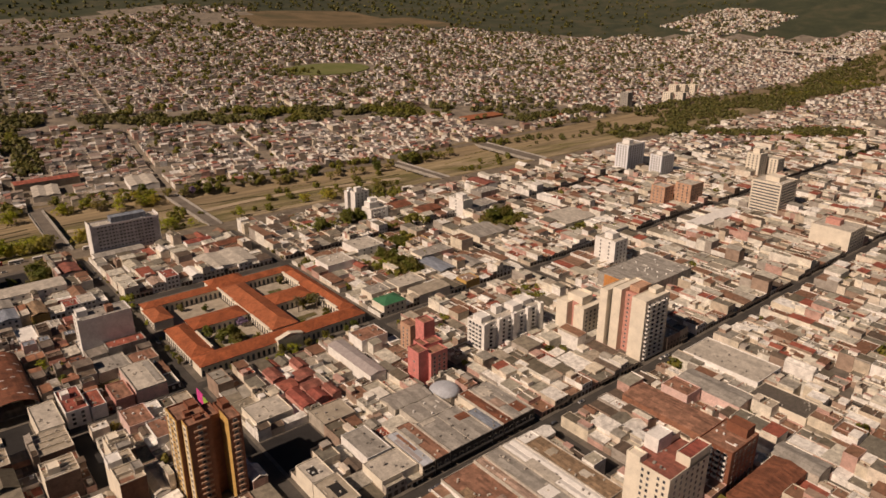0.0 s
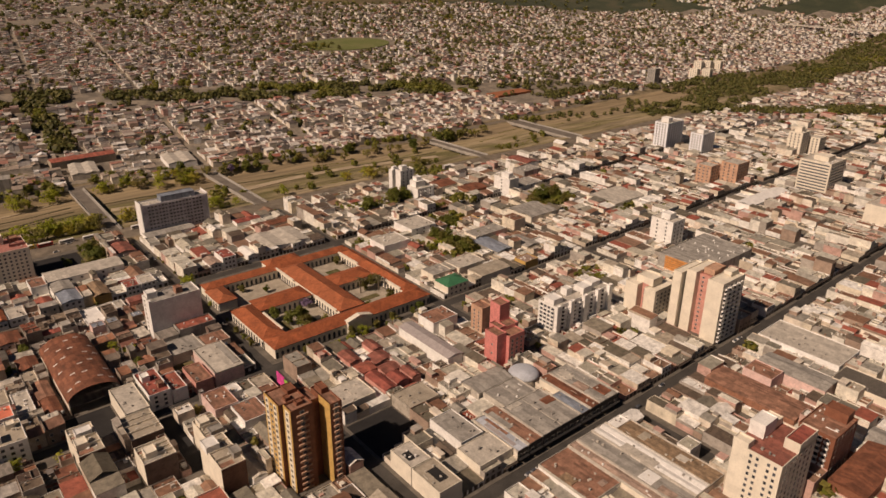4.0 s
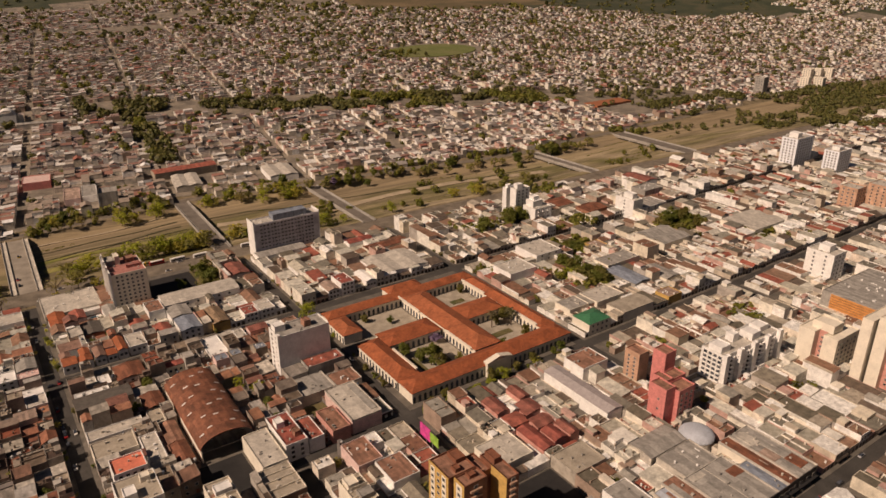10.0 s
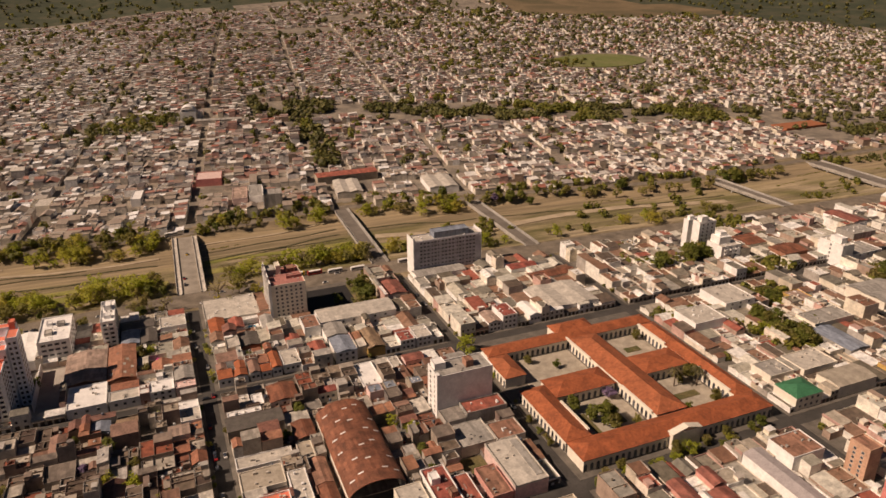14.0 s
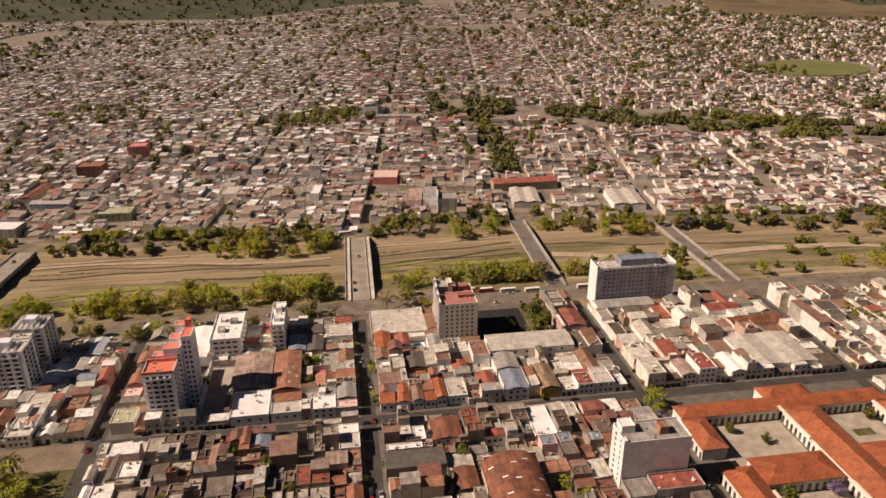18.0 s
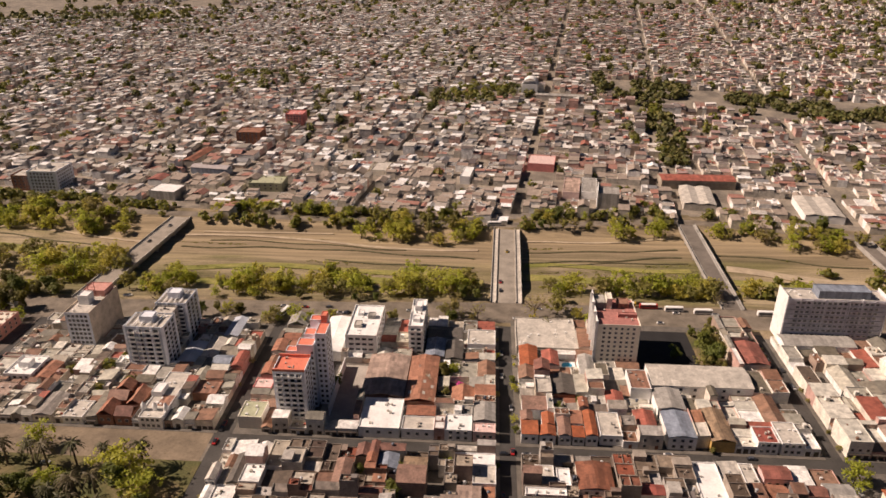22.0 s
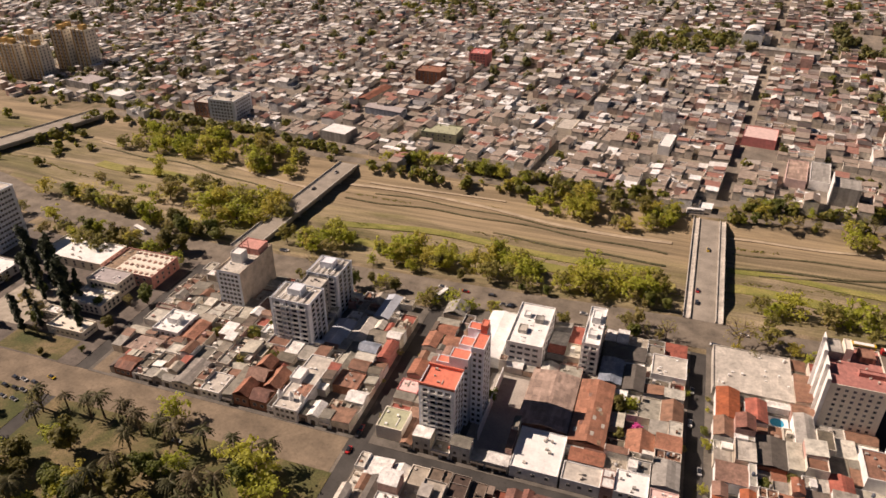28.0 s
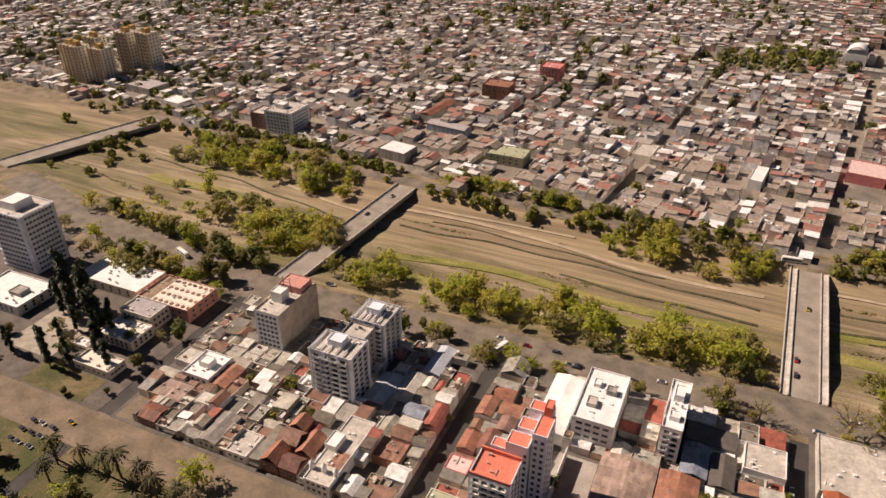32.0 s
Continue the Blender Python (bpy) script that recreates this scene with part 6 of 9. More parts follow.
# roofs of the blocks along the cross street
PLAIN = [
    ("brown_hall", 326, -63, 345, -14, 7.5, M_TERRACOTTA, M_TERRACE, "broad hall under a brown sheet roof", "gable"),
    ("pink_hall", 347, -40, 360, -24, 11, M_CLADPINK, M_TERRACE, "pale pink block with a terrace", "flat"),
    ("pink_hall", 361, -62, 377, -24, 9, M_CLADPINK, M_GREY, "pale pink hall with a grey roof", "gable"),
    ("dark_hall", 380, -88, 398, -57, 8, M_CREAM, M_SLATE, "hall with a dark olive roof and pale parapets", "flat"),
    ("grey_hall", 339, -113, 352, -89.5, 8, M_PALE, M_GREY, "hall with a grey roof", "gable"),
    ("palace", 158.6, 25.5, 170, 41, 10, M_CREAM, M_PALE, "old pale corner building with a light well", "flat"),
    ("palace", 158.6, 5.6, 171, 25, 10, M_CREAM, M_COURT, "old pale corner building along the shopping street", "flat"),
    ("grey_house", 187.5, 25.5, 201.3, 48.8, 9, M_WHITE, M_GREY, "white block with a grey flat roof", "flat"),
    ("pale_house", 184, 8.5, 204, 24.5, 8.5, M_CREAM, M_PALE, "pale block with many roof vents", "flat"),
    ("rear_hall", 222, 51.5, 247, 65, 7, M_PALE, M_GREY, "rear hall with a grey roof", "gable"),
    ("brown_house", 187, 64, 206, 80, 7, M_AGED, M_COURT, "house with a stained flat roof and high parapet", "flat"),
    ("pale_house", 161, 86, 181.5, 104, 7.5, M_CREAM, M_PALE, "broad house with a pale flat roof", "flat"),
    ("red_roof_house", 99.8, 152, 107.6, 170, 8, M_WHITE, M_REDTILE, "white house with a red roof terrace", "flat"),
    ("pink_house", 112, 152, 121.6, 171.4, 7.5, M_SALMON, M_TERRACE, "salmon house with a brown roof terrace", "flat"),
    ("white_house", 117.5, 104, 131, 121, 8, M_WHITE, M_TERRACE, "white house with a reddish roof terrace", "flat"),
    ("peach_house", 110, 122, 122.5, 140, 8, M_CLADPINK, M_TERRACE, "peach house with stepped brown roof terraces", "flat"),
    ("pale_house", 103.5, 66, 110.5, 84, 6, M_WHITE, M_PALE, "house under broad pale sheets beside the brown tower", "gable"),
    ("lean_to", 44.5, 174, 52.8, 190, 4.5, M_TERRACOTTA, M_RUST, "rusted lean-to roof beside the barrel hall", "gable"),
    ("lean_to", 44.5, 190.5, 52.8, 209, 4.5, M_TERRACOTTA, M_TERRACE, "brown lean-to roof beside the barrel hall", "gable"),
    ("cream_house", 42, 210, 49, 222.5, 5.5, M_CREAM, M_COURT, "narrow cream house beside the barrel hall", "flat"),
    ("brown_house", 42.5, 224, 53, 239, 5.5, M_AGED, M_RUST, "house with a brown roof beside the barrel hall", "gable"),
    ("long_roof", 13.8, 213.5, 39.5, 222, 5.5, M_WHITE, M_PALE, "long cream-roofed row behind the street", "flat"),
    ("olive_house", 13.8, 229, 26.5, 237.6, 5, M_CREAM, M_SLATE, "house with a dark olive roof and pale walls", "flat"),
    ("tan_house", 13.8, 197, 33, 210.5, 6, M_CREAM, M_COURT, "broad beige house with stained roofs", "flat"),
    ("white_house", 34, 179, 42, 202, 7, M_WHITE, M_PALE, "white narrow house with stepped pale roofs", "flat"),
    ("flat_house", -257, 306.5, -240, 318, 4.2, M_AGED, M_FADED, "pale house with a grey flat roof", "flat"),
    ("rust_house", -250, 292.6, -240, 302, 4.2, M_TERRACOTTA, M_RUST, "brick house with a rusted sheet roof", "gable"),
    ("long_house", -218, 292.6, -208, 310, 4.4, M_CREAM, M_TIN, "long house with a grey sheet roof", "gable"),
    ("long_house", -235, 321, -226, 336, 4.6, M_SALMON, M_HTILE, "long house with a reddish tile roof", "gable"),
    ("white_house", -203, 292.6, -193, 305, 4.6, M_WHITE, M_PALE, "white corner house with a flat roof", "flat"),
    ("red_roof_house", -167, 319, -158, 327, 4.8, M_WHITE, M_REDTILE, "house with a red sheet roof", "gable"),
    ("brown_house", -148, 314, -136, 325, 5, M_TERRACOTTA, M_TERRACE, "brown house with a tiled terrace", "flat"),
    ("green_roof_house", -204, 332, -190, 341, 4.8, M_CREAM, M_GREEN, "small house with a green sheet roof", "gable"),
    ("blue_roof_house", -147, 338, -137, 346, 6, M_CREAM, M_BLUE, "small house with a blue sheet roof", "gable"),
    ("red_roof_house", -136, 336, -129.8, 350, 6, M_SALMON, M_REDTILE, "narrow house with a red roof", "gable"),
    ("olive_house", -118.4, 295, -107, 307, 7, M_CREAM, M_OLIVE, "cream house with an olive green terrace", "flat"),
    ("pink_house", -118.4, 318, -109, 326, 7, M_PINK, M_CLADPINK, "pink house with a flat roof", "flat"),
    ("tile_house", -118.4, 330, -111, 341, 6, M_SALMON, M_HTILE, "house under a terracotta tile roof", "gable"),
    ("tile_house", -110.5, 332, -104, 344, 7, M_CREAM, M_HTILE, "house under a terracotta tile roof", "gable"),
    ("tile_house", -118.4, 342, -108, 349, 5, M_SALMON, M_HTILE, "low house under a terracotta tile roof", "gable"),
    ("tile_house", -107.5, 345, -100, 354, 6.5, M_SALMON, M_HTILE, "house under a terracotta tile roof", "gable"),
    ("tile_house", -118.4, 350, -111, 362, 7, M_CREAM, M_HTILE, "tall house under a terracotta tile roof", "gable"),
    ("tile_house", -110, 355, -100, 363, 6, M_CREAM, M_HTILE, "house under a terracotta tile roof", "gable"),
    ("tile_house", -116, 363, -106, 371, 6, M_CREAM, M_HTILE, "house under a terracotta tile roof", "gable"),
    ("dark_roof_house", -167.5, 340, -157, 361, 4, M_WHITE, M_COOLGREY, "low shed with grey sheets between the towers", "gable"),
    ("dark_roof_house", -156.5, 346, -147.5, 366, 4, M_WHITE, M_PALE, "low workshop with a pale roof", "gable"),
    ("blue_shed", -167.5, 362, -152, 388, 4, M_GREY, M_BLUE, "broad low hall with blue-grey sheets", "gable"),
    ("blue_shed", -151.5, 368, -143, 389, 4, M_WHITE, M_COOLGREY, "long low grey-roofed hall", "gable"),
    ("yard_shed", -76, 304, -72, 311, 3, M_WHITE, M_WHITE, "small white shed in a dark yard", "flat"),
    ("yard_shed", -70.5, 302, -65.5, 313, 3.4, M_WHITE, M_PALE, "small pale shed in a dark yard", "flat"),
    ("blue_shed", -35.5, 354, -25, 372, 5, M_GREY, M_BLUE, "shed with blue-grey sheets beside the narrow tower", "gable"),
    ("blue_shed", -24.5, 352, -15, 370, 5, M_GREY, M_SLATE, "dark sheet-roofed shed behind the tower", "gable"),
    ("blue_shed", -35.5, 373, -16, 384, 5.5, M_GREY, M_SLATE, "dark sheet-roofed workshop near the avenue", "gable"),
    ("white_shed", -94, 353, -81, 390, 6, M_WHITE, M_WHITE, "long shed with a white ribbed roof", "gable"),
    ("white_house", -61, 292.6, -42, 315, 6, M_WHITE, M_WHITE, "white shop house with a broad pale roof", "flat"),
    ("pale_house", -41, 292.6, -26, 302, 6, M_WHITE, M_PALE, "pale shop house on the cross street", "flat"),
    ("tile_house", -40, 303, -26, 310.5, 5.5, M_WHITE, M_HTILE, "house with a terracotta roof", "gable"),
    ("white_house", -21, 292.6, -8.5, 304, 6.5, M_WHITE, M_WHITE, "white house with a flat roof", "flat"),
    ("corner_house", -8, 292.6, 2.4, 299, 6, M_CLADPINK, M_CLADPINK, "tan pink corner house with an upper storey", "flat"),
    ("grey_house", -8, 300, 2.4, 314, 6, M_CREAM, M_GREY, "house with a grey striped sheet roof", "gable"),
    ("tile_house", -8, 319, 2.4, 329, 6, M_CREAM, M_HTILE, "house with a terracotta roof", "gable"),
    ("pale_house", -13, 365, 2.4, 380, 7, M_WHITE, M_PALE, "pale flat-roofed house near the avenue", "flat"),
    ("dark_roof_house", 30, 324, 42, 341, 5.5, M_TERRACOTTA, M_SLATE, "house with a dark slatted roof", "gable"),
    ("tile_house", 15, 311, 27, 322, 5.5, M_WHITE, M_HTILE, "house with a terracotta roof", "gable"),
    ("grey_house", 46, 340, 54, 359, 6, M_WHITE, M_GREY, "narrow house with a grey ribbed roof", "gable"),
    ("red_roof_house", 56, 318, 65, 328, 5.5, M_WHITE, M_REDTILE, "small house with a red roof", "gable"),
    ("brown_house", 69, 327, 79, 343, 9, M_WHITE, M_TERRACE, "taller house with a brown flat roof", "flat"),
    ("grey_house", 50, 294, 60, 311, 6, M_WHITE, M_PALE, "house with a light grey roof", "flat"),
    ("red_roof_house", 67, 299, 77, 313, 6, M_CREAM, M_REDTILE, "house with a red sheet roof", "gable"),
    ("grey_house", 79.5, 313.5, 93, 330, 7, M_WHITE, M_GREY, "house with a grey ribbed roof and white gable walls", "gable"),
    ("grey_house", 80, 293, 93, 312, 7, M_WHITE, M_BLUE, "house with a grey ribbed roof and white side walls", "gable"),
    ("grey_hall", 161, 376, 200, 388, 6, M_WHITE, M_GREY, "long hall with a grey roof near the slab block", "gable"),
    ("brown_hall", 236, 341, 273, 352, 6, M_CREAM, M_RUST, "hall with a dark brown sheet roof", "gable"),
    ("red_roof_house", 230, 362, 252, 372, 6, M_WHITE, M_REDTILE, "hall with a red sheet roof", "gable"),
    ("lilac_hall", 230, 86, 241, 133, 8, M_WHITE, M_LILAC, "long hall with a lilac grey roof", "gable"),
    ("white_block", 246, 119, 265, 134, 11, M_WHITE, M_TERRACE, "white block with a reddish roof terrace", "flat"),
    ("shed", -118.4, 253.1, -114.2, 263.1, 7, M_WHITE, M_PALE, "hall with a pale roof south of the cross street", "gable"),
    ("pale_house", -96.6, 264.2, -89.1, 281.0, 6, M_CREAM, M_COURT, "pale flat-roofed house with stained parapets", "flat"),
    ("tan_house", -90.1, 264.4, -78.0, 286.8, 7, M_AGED, M_FADED, "tan house with a cluttered roof", "flat"),
    ("dark_roof_house", -110.0, 254.1, -104.5, 271.9, 5, M_AGED, M_SLATE, "narrow house with a dark sheet roof", "gable"),
    ("tile_house", -66.1, 253.6, -58.8, 270.8, 6, M_CREAM, M_HTILE, "house with a terracotta roof", "gable"),
    ("white_house", -15.3, 271.5, 2.2, 278.5, 6, M_WHITE, M_WHITE, "white corner house with a flat roof", "flat"),
    ("white_house", -7.3, 260.0, 2.5, 271.2, 6, M_WHITE, M_PALE, "white house wing with a pale roof", "flat"),
    ("tile_house", -13.7, 249.6, -3.5, 258.8, 5.5, M_CREAM, M_FADED, "house with a faded pink-brown roof", "gable"),
    ("tan_house", -37.2, 265.1, -26.9, 274.6, 5.5, M_CREAM, M_TAN, "house with a tan sheet roof", "gable"),
    ("pale_house", -48.6, 267.0, -39.4, 276.6, 5, M_WHITE, M_BLUE, "small house with a light sheet roof", "gable"),
    ("brown_house", 36.3, 258.4, 51.3, 274.9, 6.5, M_CREAM, M_RUST, "broad house with a red-brown roof", "gable"),
    ("pale_house", 19.1, 266.4, 27.1, 273.4, 5.5, M_WHITE, M_PALE, "small pale house on the cross street", "flat"),
    ("pale_house", 28.1, 261.8, 33.8, 272.1, 5.5, M_WHITE, M_WHITE, "small white house on the cross street", "flat"),
    ("white_house", 14.6, 255.4, 31.4, 259.4, 6, M_WHITE, M_WHITE, "narrow white roof behind the street houses", "flat"),
    ("grey_hall", 12.8, 240.6, 40.5, 252.8, 7, M_AGED, M_SLATE, "large hall with dark grey roofs", "gable"),
    ("red_roof_house", 61.5, 257.8, 71.4, 264.0, 6, M_CREAM, M_REDTILE, "house with a red roof", "gable"),
    ("red_roof_house", 119.5, 292.7, 128.8, 303.9, 7, M_WHITE, M_REDTILE, "house with a red terrace roof", "flat"),
    ("pale_house", 129.9, 292.7, 139.9, 307.8, 7, M_WHITE, M_PALE, "corner house with a broad pale roof", "flat"),
    ("red_roof_house", 114.4, 292.7, 125.3, 323.1, 6, M_WHITE, M_REDTILE, "house with a red sheet roof", "gable"),
    ("white_block", 188.1, 292.7, 198.3, 309.1, 10, M_WHITE, M_REDTILE, "white block with a reddish roof on the cross street", "flat"),
    ("ribbed_house", 178.1, 292.7, 187.3, 308.4, 6.5, M_WHITE, M_FADED, "house with a tan ribbed roof", "gable"),
    ("white_row", 207.4, 292.7, 215.9, 311.9, 6, M_WHITE, M_WHITE, "long white roof near the complex", "gable"),
    ("white_house", 85.6, 254.9, 96.5, 278.6, 6.5, M_WHITE, M_WHITE, "white flat-roofed house with low parapets", "flat"),
    ("brown_house", 95.8, 259.0, 103.0, 270.1, 6, M_WHITE, M_TERRACE, "house with a brown roof terrace", "flat"),
    ("white_house", 106.3, 267.6, 112.2, 279.5, 6, M_WHITE, M_PALE, "narrow white house with a pale roof", "flat"),
    ("red_roof_house", 114.5, 270.3, 126.3, 278.6, 6, M_CLADPINK, M_REDTILE, "house with a red roof on the cross street", "gable"),
    ("grey_house", 136.6, 260.4, 148.0, 268.8, 6.5, M_WHITE, M_GREY, "house with a grey ribbed roof", "gable"),
    ("row_house", 85.7, 244.6, 93.2, 251.7, 9, M_CLADPINK, M_BLUE, "tall narrow row house with a blue-grey roof", "flat"),
    ("row_house", 94.8, 245.2, 101.1, 252.5, 9, M_AGED, M_BLUE, "tall narrow row house with a blue-grey roof", "flat"),
    ("row_house", 108.7, 244.4, 115.5, 250.8, 9, M_AGED, M_BLUE, "tall narrow row house with a pale blue roof", "flat"),
    ("white_block", 293, 237.6, 317, 257.5, 10, M_WHITE, M_PALE, "white three-storey block beside the tiled complex", "flat"),
    ("white_block", 330, 252, 355, 276.6, 10, M_WHITE, M_PALE, "white block with a pale roof terrace", "flat"),
    ("blue_roof_shed", 359.0, 181.6, 374.8, 210.3, 6, M_GREY, M_BLUE, "shed with a blue-grey sheet roof", "gable"),
    ("grey_hall", 363.8, 211.7, 397.6, 226.5, 8, M_CREAM, M_GREY, "hall with a grey-green flat roof", "flat"),
    ("pale_hall", 314.4, 174.9, 339.6, 191.7, 8, M_CREAM, M_PALE, "pale hall with a broad flat roof", "flat"),
    ("cube_house", 292.3, 177.2, 309.4, 191.1, 8, M_CREAM, M_GREY, "square house with a grey roof", "flat"),
    ("pale_hall", 318.8, 155.7, 347.1, 171, 7, M_CREAM, M_COURT, "large pale hall beside the shopping street", "gable"),
    ("ochre_house", 385.1, 240.6, 398.5, 257.1, 6, M_OCHRE, M_FADED, "house with an ochre wall", "flat"),
    ("ochre_house", 362.6, 155.7, 376.1, 167.2, 6, M_OCHRE, M_FADED, "house with an orange-ochre wall", "flat"),
    ("red_hall", 541, 331, 560, 361, 9, M_WHITE, M_REDTILE, "hall with a bright red sheet roof", "gable"),
    ("dark_hall", 520, 312, 545, 329, 9, M_GREY, M_GREY, "dark grey block with a flat roof", "flat"),
    ("grey_hall", 486, 284, 517, 303, 7, M_WHITE, M_GREY, "hall with a grey flat roof behind a white tower", "flat"),
    ("rust_hall", 424, 332, 447, 352, 6, M_CREAM, M_RUST, "house with a rusted red-brown roof", "gable"),
    ("rust_hall", 440, 306, 463, 324, 6, M_TERRACOTTA, M_RUST, "brick house with a rusted roof", "gable"),
    ("long_roof", 383.5, 174.6, 398.2, 198.2, 6, M_CREAM, M_GREY, "long grey-green roof among houses", "gable"),
]


def taken(a, b, c, d):
    return any(a < q[2] - 0.6 and c > q[0] + 0.6 and b < q[3] - 0.6 and d > q[1] + 0.6 for q in RESERVED)


for name, a, b, c, d, h, m, r, lab, style in PLAIN:
    if taken(a, b, c, d):
        continue
    low(name, a, b, c, d, h, m, r, lab, style, c - a > d - b, 3 if b < 295 and d > 262 else 0, 1.2)
# flat sheets; their black paints the shade down the wells
for a, b, c, d in ((161, 30, 165, 36), (163, 11, 168, 20)):
    Geo().box(a, b, 9.42, c, d, 9.6).put("light_well", M_SHADETAR, bpy.data.objects["palace" if b == 30 else "palace.001"], m=Matrix.Translation((-164.3 if b == 30 else -164.8, -33.25 if b == 30 else -15.3, 0)))
t = thing("flowering_bush", -15.9, 334, label="bush covered in magenta blossom in a back yard", category="bush")
FLOWER_SPOT = t
reserve(-21, 330, -11, 338)
# ---- trees ----
def crown_mesh(name, seed, r, h, z0, n, leaf, material, clumps=14, flat=0.8, reach=0.72, puff=(0.28, 0.46)):
    """A crown of small leaf cards gathered in uneven clumps."""
    rr = random.Random(seed)
    cs = []
    for _ in range(clumps):
        a, q, z = rr.uniform(0, 2 * math.pi), rr.random() ** 0.6, rr.random()
        k = (1 - 0.55 * abs(z - 0.4)) * rr.uniform(0.75, 1.2)
        cs.append((r * reach * q * k * math.cos(a), r * reach * q * k * math.sin(a), z0 + h * (0.1 + 0.8 * z), r * rr.uniform(*puff)))
    v, f = [], []
    for i in range(n):
        cx, cy, cz, cr = cs[i % clumps]
        d = Vector((rr.gauss(0, 1), rr.gauss(0, 1), rr.gauss(0.15, 1))).normalized()
        p = Vector((cx, cy, cz)) + Vector((d.x, d.y, d.z * flat)) * cr * rr.uniform(0.45, 1.15)
        nrm = (d * 0.6 + Vector((rr.gauss(0, 0.5), rr.gauss(0, 0.5), rr.gauss(0.8, 0.4)))).normalized()
        a = nrm.orthogonal().normalized()
        b = nrm.cross(a)
        w = rr.uniform(0, math.pi)
        a, b = a * math.cos(w) + b * math.sin(w), b * math.cos(w) - a * math.sin(w)
        s = leaf * rr.uniform(0.6, 1.3)
        k = len(v)
        v += [tuple(p - a * s), tuple(p - b * s * 0.6), tuple(p + a * s), tuple(p + b * s * 0.6)]
        f.append((k, k + 1, k + 2, k + 3))
    me = bpy.data.meshes.new(name)
    me.from_pydata(v, [], f)
    me.materials.append(material)
    return me


def limb(g, p, q, r0, r1, n=6):
    """A tapered limb from p to q."""
    p, q = Vector(p), Vector(q)
    d = (q - p).normalized()
    a = d.orthogonal().normalized()
    b = d.cross(a)
    k = len(g.v)
    for c, r in ((p, r0), (q, r1)):
        g.v += [tuple(c + (a * math.cos(2 * math.pi * i / n) + b * math.sin(2 * math.pi * i / n)) * r) for i in range(n)]
    for i in range(n):
        j = (i + 1) % n
        g.f.append((k + i, k + j, k + n + j, k + n + i))
    g.f += [tuple(k + n + i for i in range(n)), tuple(k + n - 1 - i for i in range(n))]


def trunk_mesh(name, seed, h, r, spread, limbs=6, twigs=0):
    rr = random.Random(seed)
    g = Geo()
    top = (rr.uniform(-0.3, 0.3), rr.uniform(-0.3, 0.3), h * 0.42)
    limb(g, (0, 0, -0.5), top, r, r * 0.7)
    for i in range(limbs):
        a = 2 * math.pi * (i + rr.random() * 0.6) / limbs
        e = (spread * math.cos(a) * rr.uniform(0.5, 1), spread * math.sin(a) * rr.uniform(0.5, 1), h * rr.uniform(0.62, 0.95))
        limb(g, top, e, r * 0.5, r * 0.15, 5)
        for _ in range(twigs):
            b = a + rr.uniform(-0.8, 0.8)
            q = (e[0] * 0.6 + spread * 0.55 * math.cos(b), e[1] * 0.6 + spread * 0.55 * math.sin(b), e[2] + rr.uniform(-1, h * 0.18))
            limb(g, (e[0] * 0.7 + top[0] * 0.3, e[1] * 0.7 + top[1] * 0.3, e[2] * 0.75 + top[2] * 0.25), q, r * 0.17, r * 0.05, 4)
    me = bpy.data.meshes.new(name)
    me.from_pydata(g.v, [], g.f)
    me.materials.append(M_BARK)
    return me


def palm_mesh(seed, h, r):
    rr = random.Random(seed)
    v, f = [], []
    for i in range(26):
        a, lift = 2 * math.pi * i / 26 + rr.uniform(-0.1, 0.1), rr.uniform(-0.5, 1.0)
        pts = []
        for k in range(6):
            s = k / 5
            pts.append(Vector((r * s * math.cos(a), r * s * math.sin(a), h + lift * r * 0.7 * s - r * 0.75 * s * s)))
        side = Vector((-math.sin(a), math.cos(a), 0))
        for k in range(5):
            w = r * 0.13 * (1 - 0.5 * abs(k - 1.5) / 2)
            for e in (-1, 1):
                b = len(v)
                p, q = pts[k], pts[k + 1]
                v += [tuple(p), tuple(q), tuple(q + side * e * w + Vector((0, 0, -w * 0.6))), tuple(p * 0.6 + q * 0.4 + side * e * w + Vector((0, 0, -w * 0.6)))]
                f.append((b, b + 1, b + 2, b + 3) if e > 0 else (b + 3, b + 2, b + 1, b))
    me = bpy.data.meshes.new("fronds")
    me.from_pydata(v, [], f)
    me.materials.append(M_PALM)
    return me


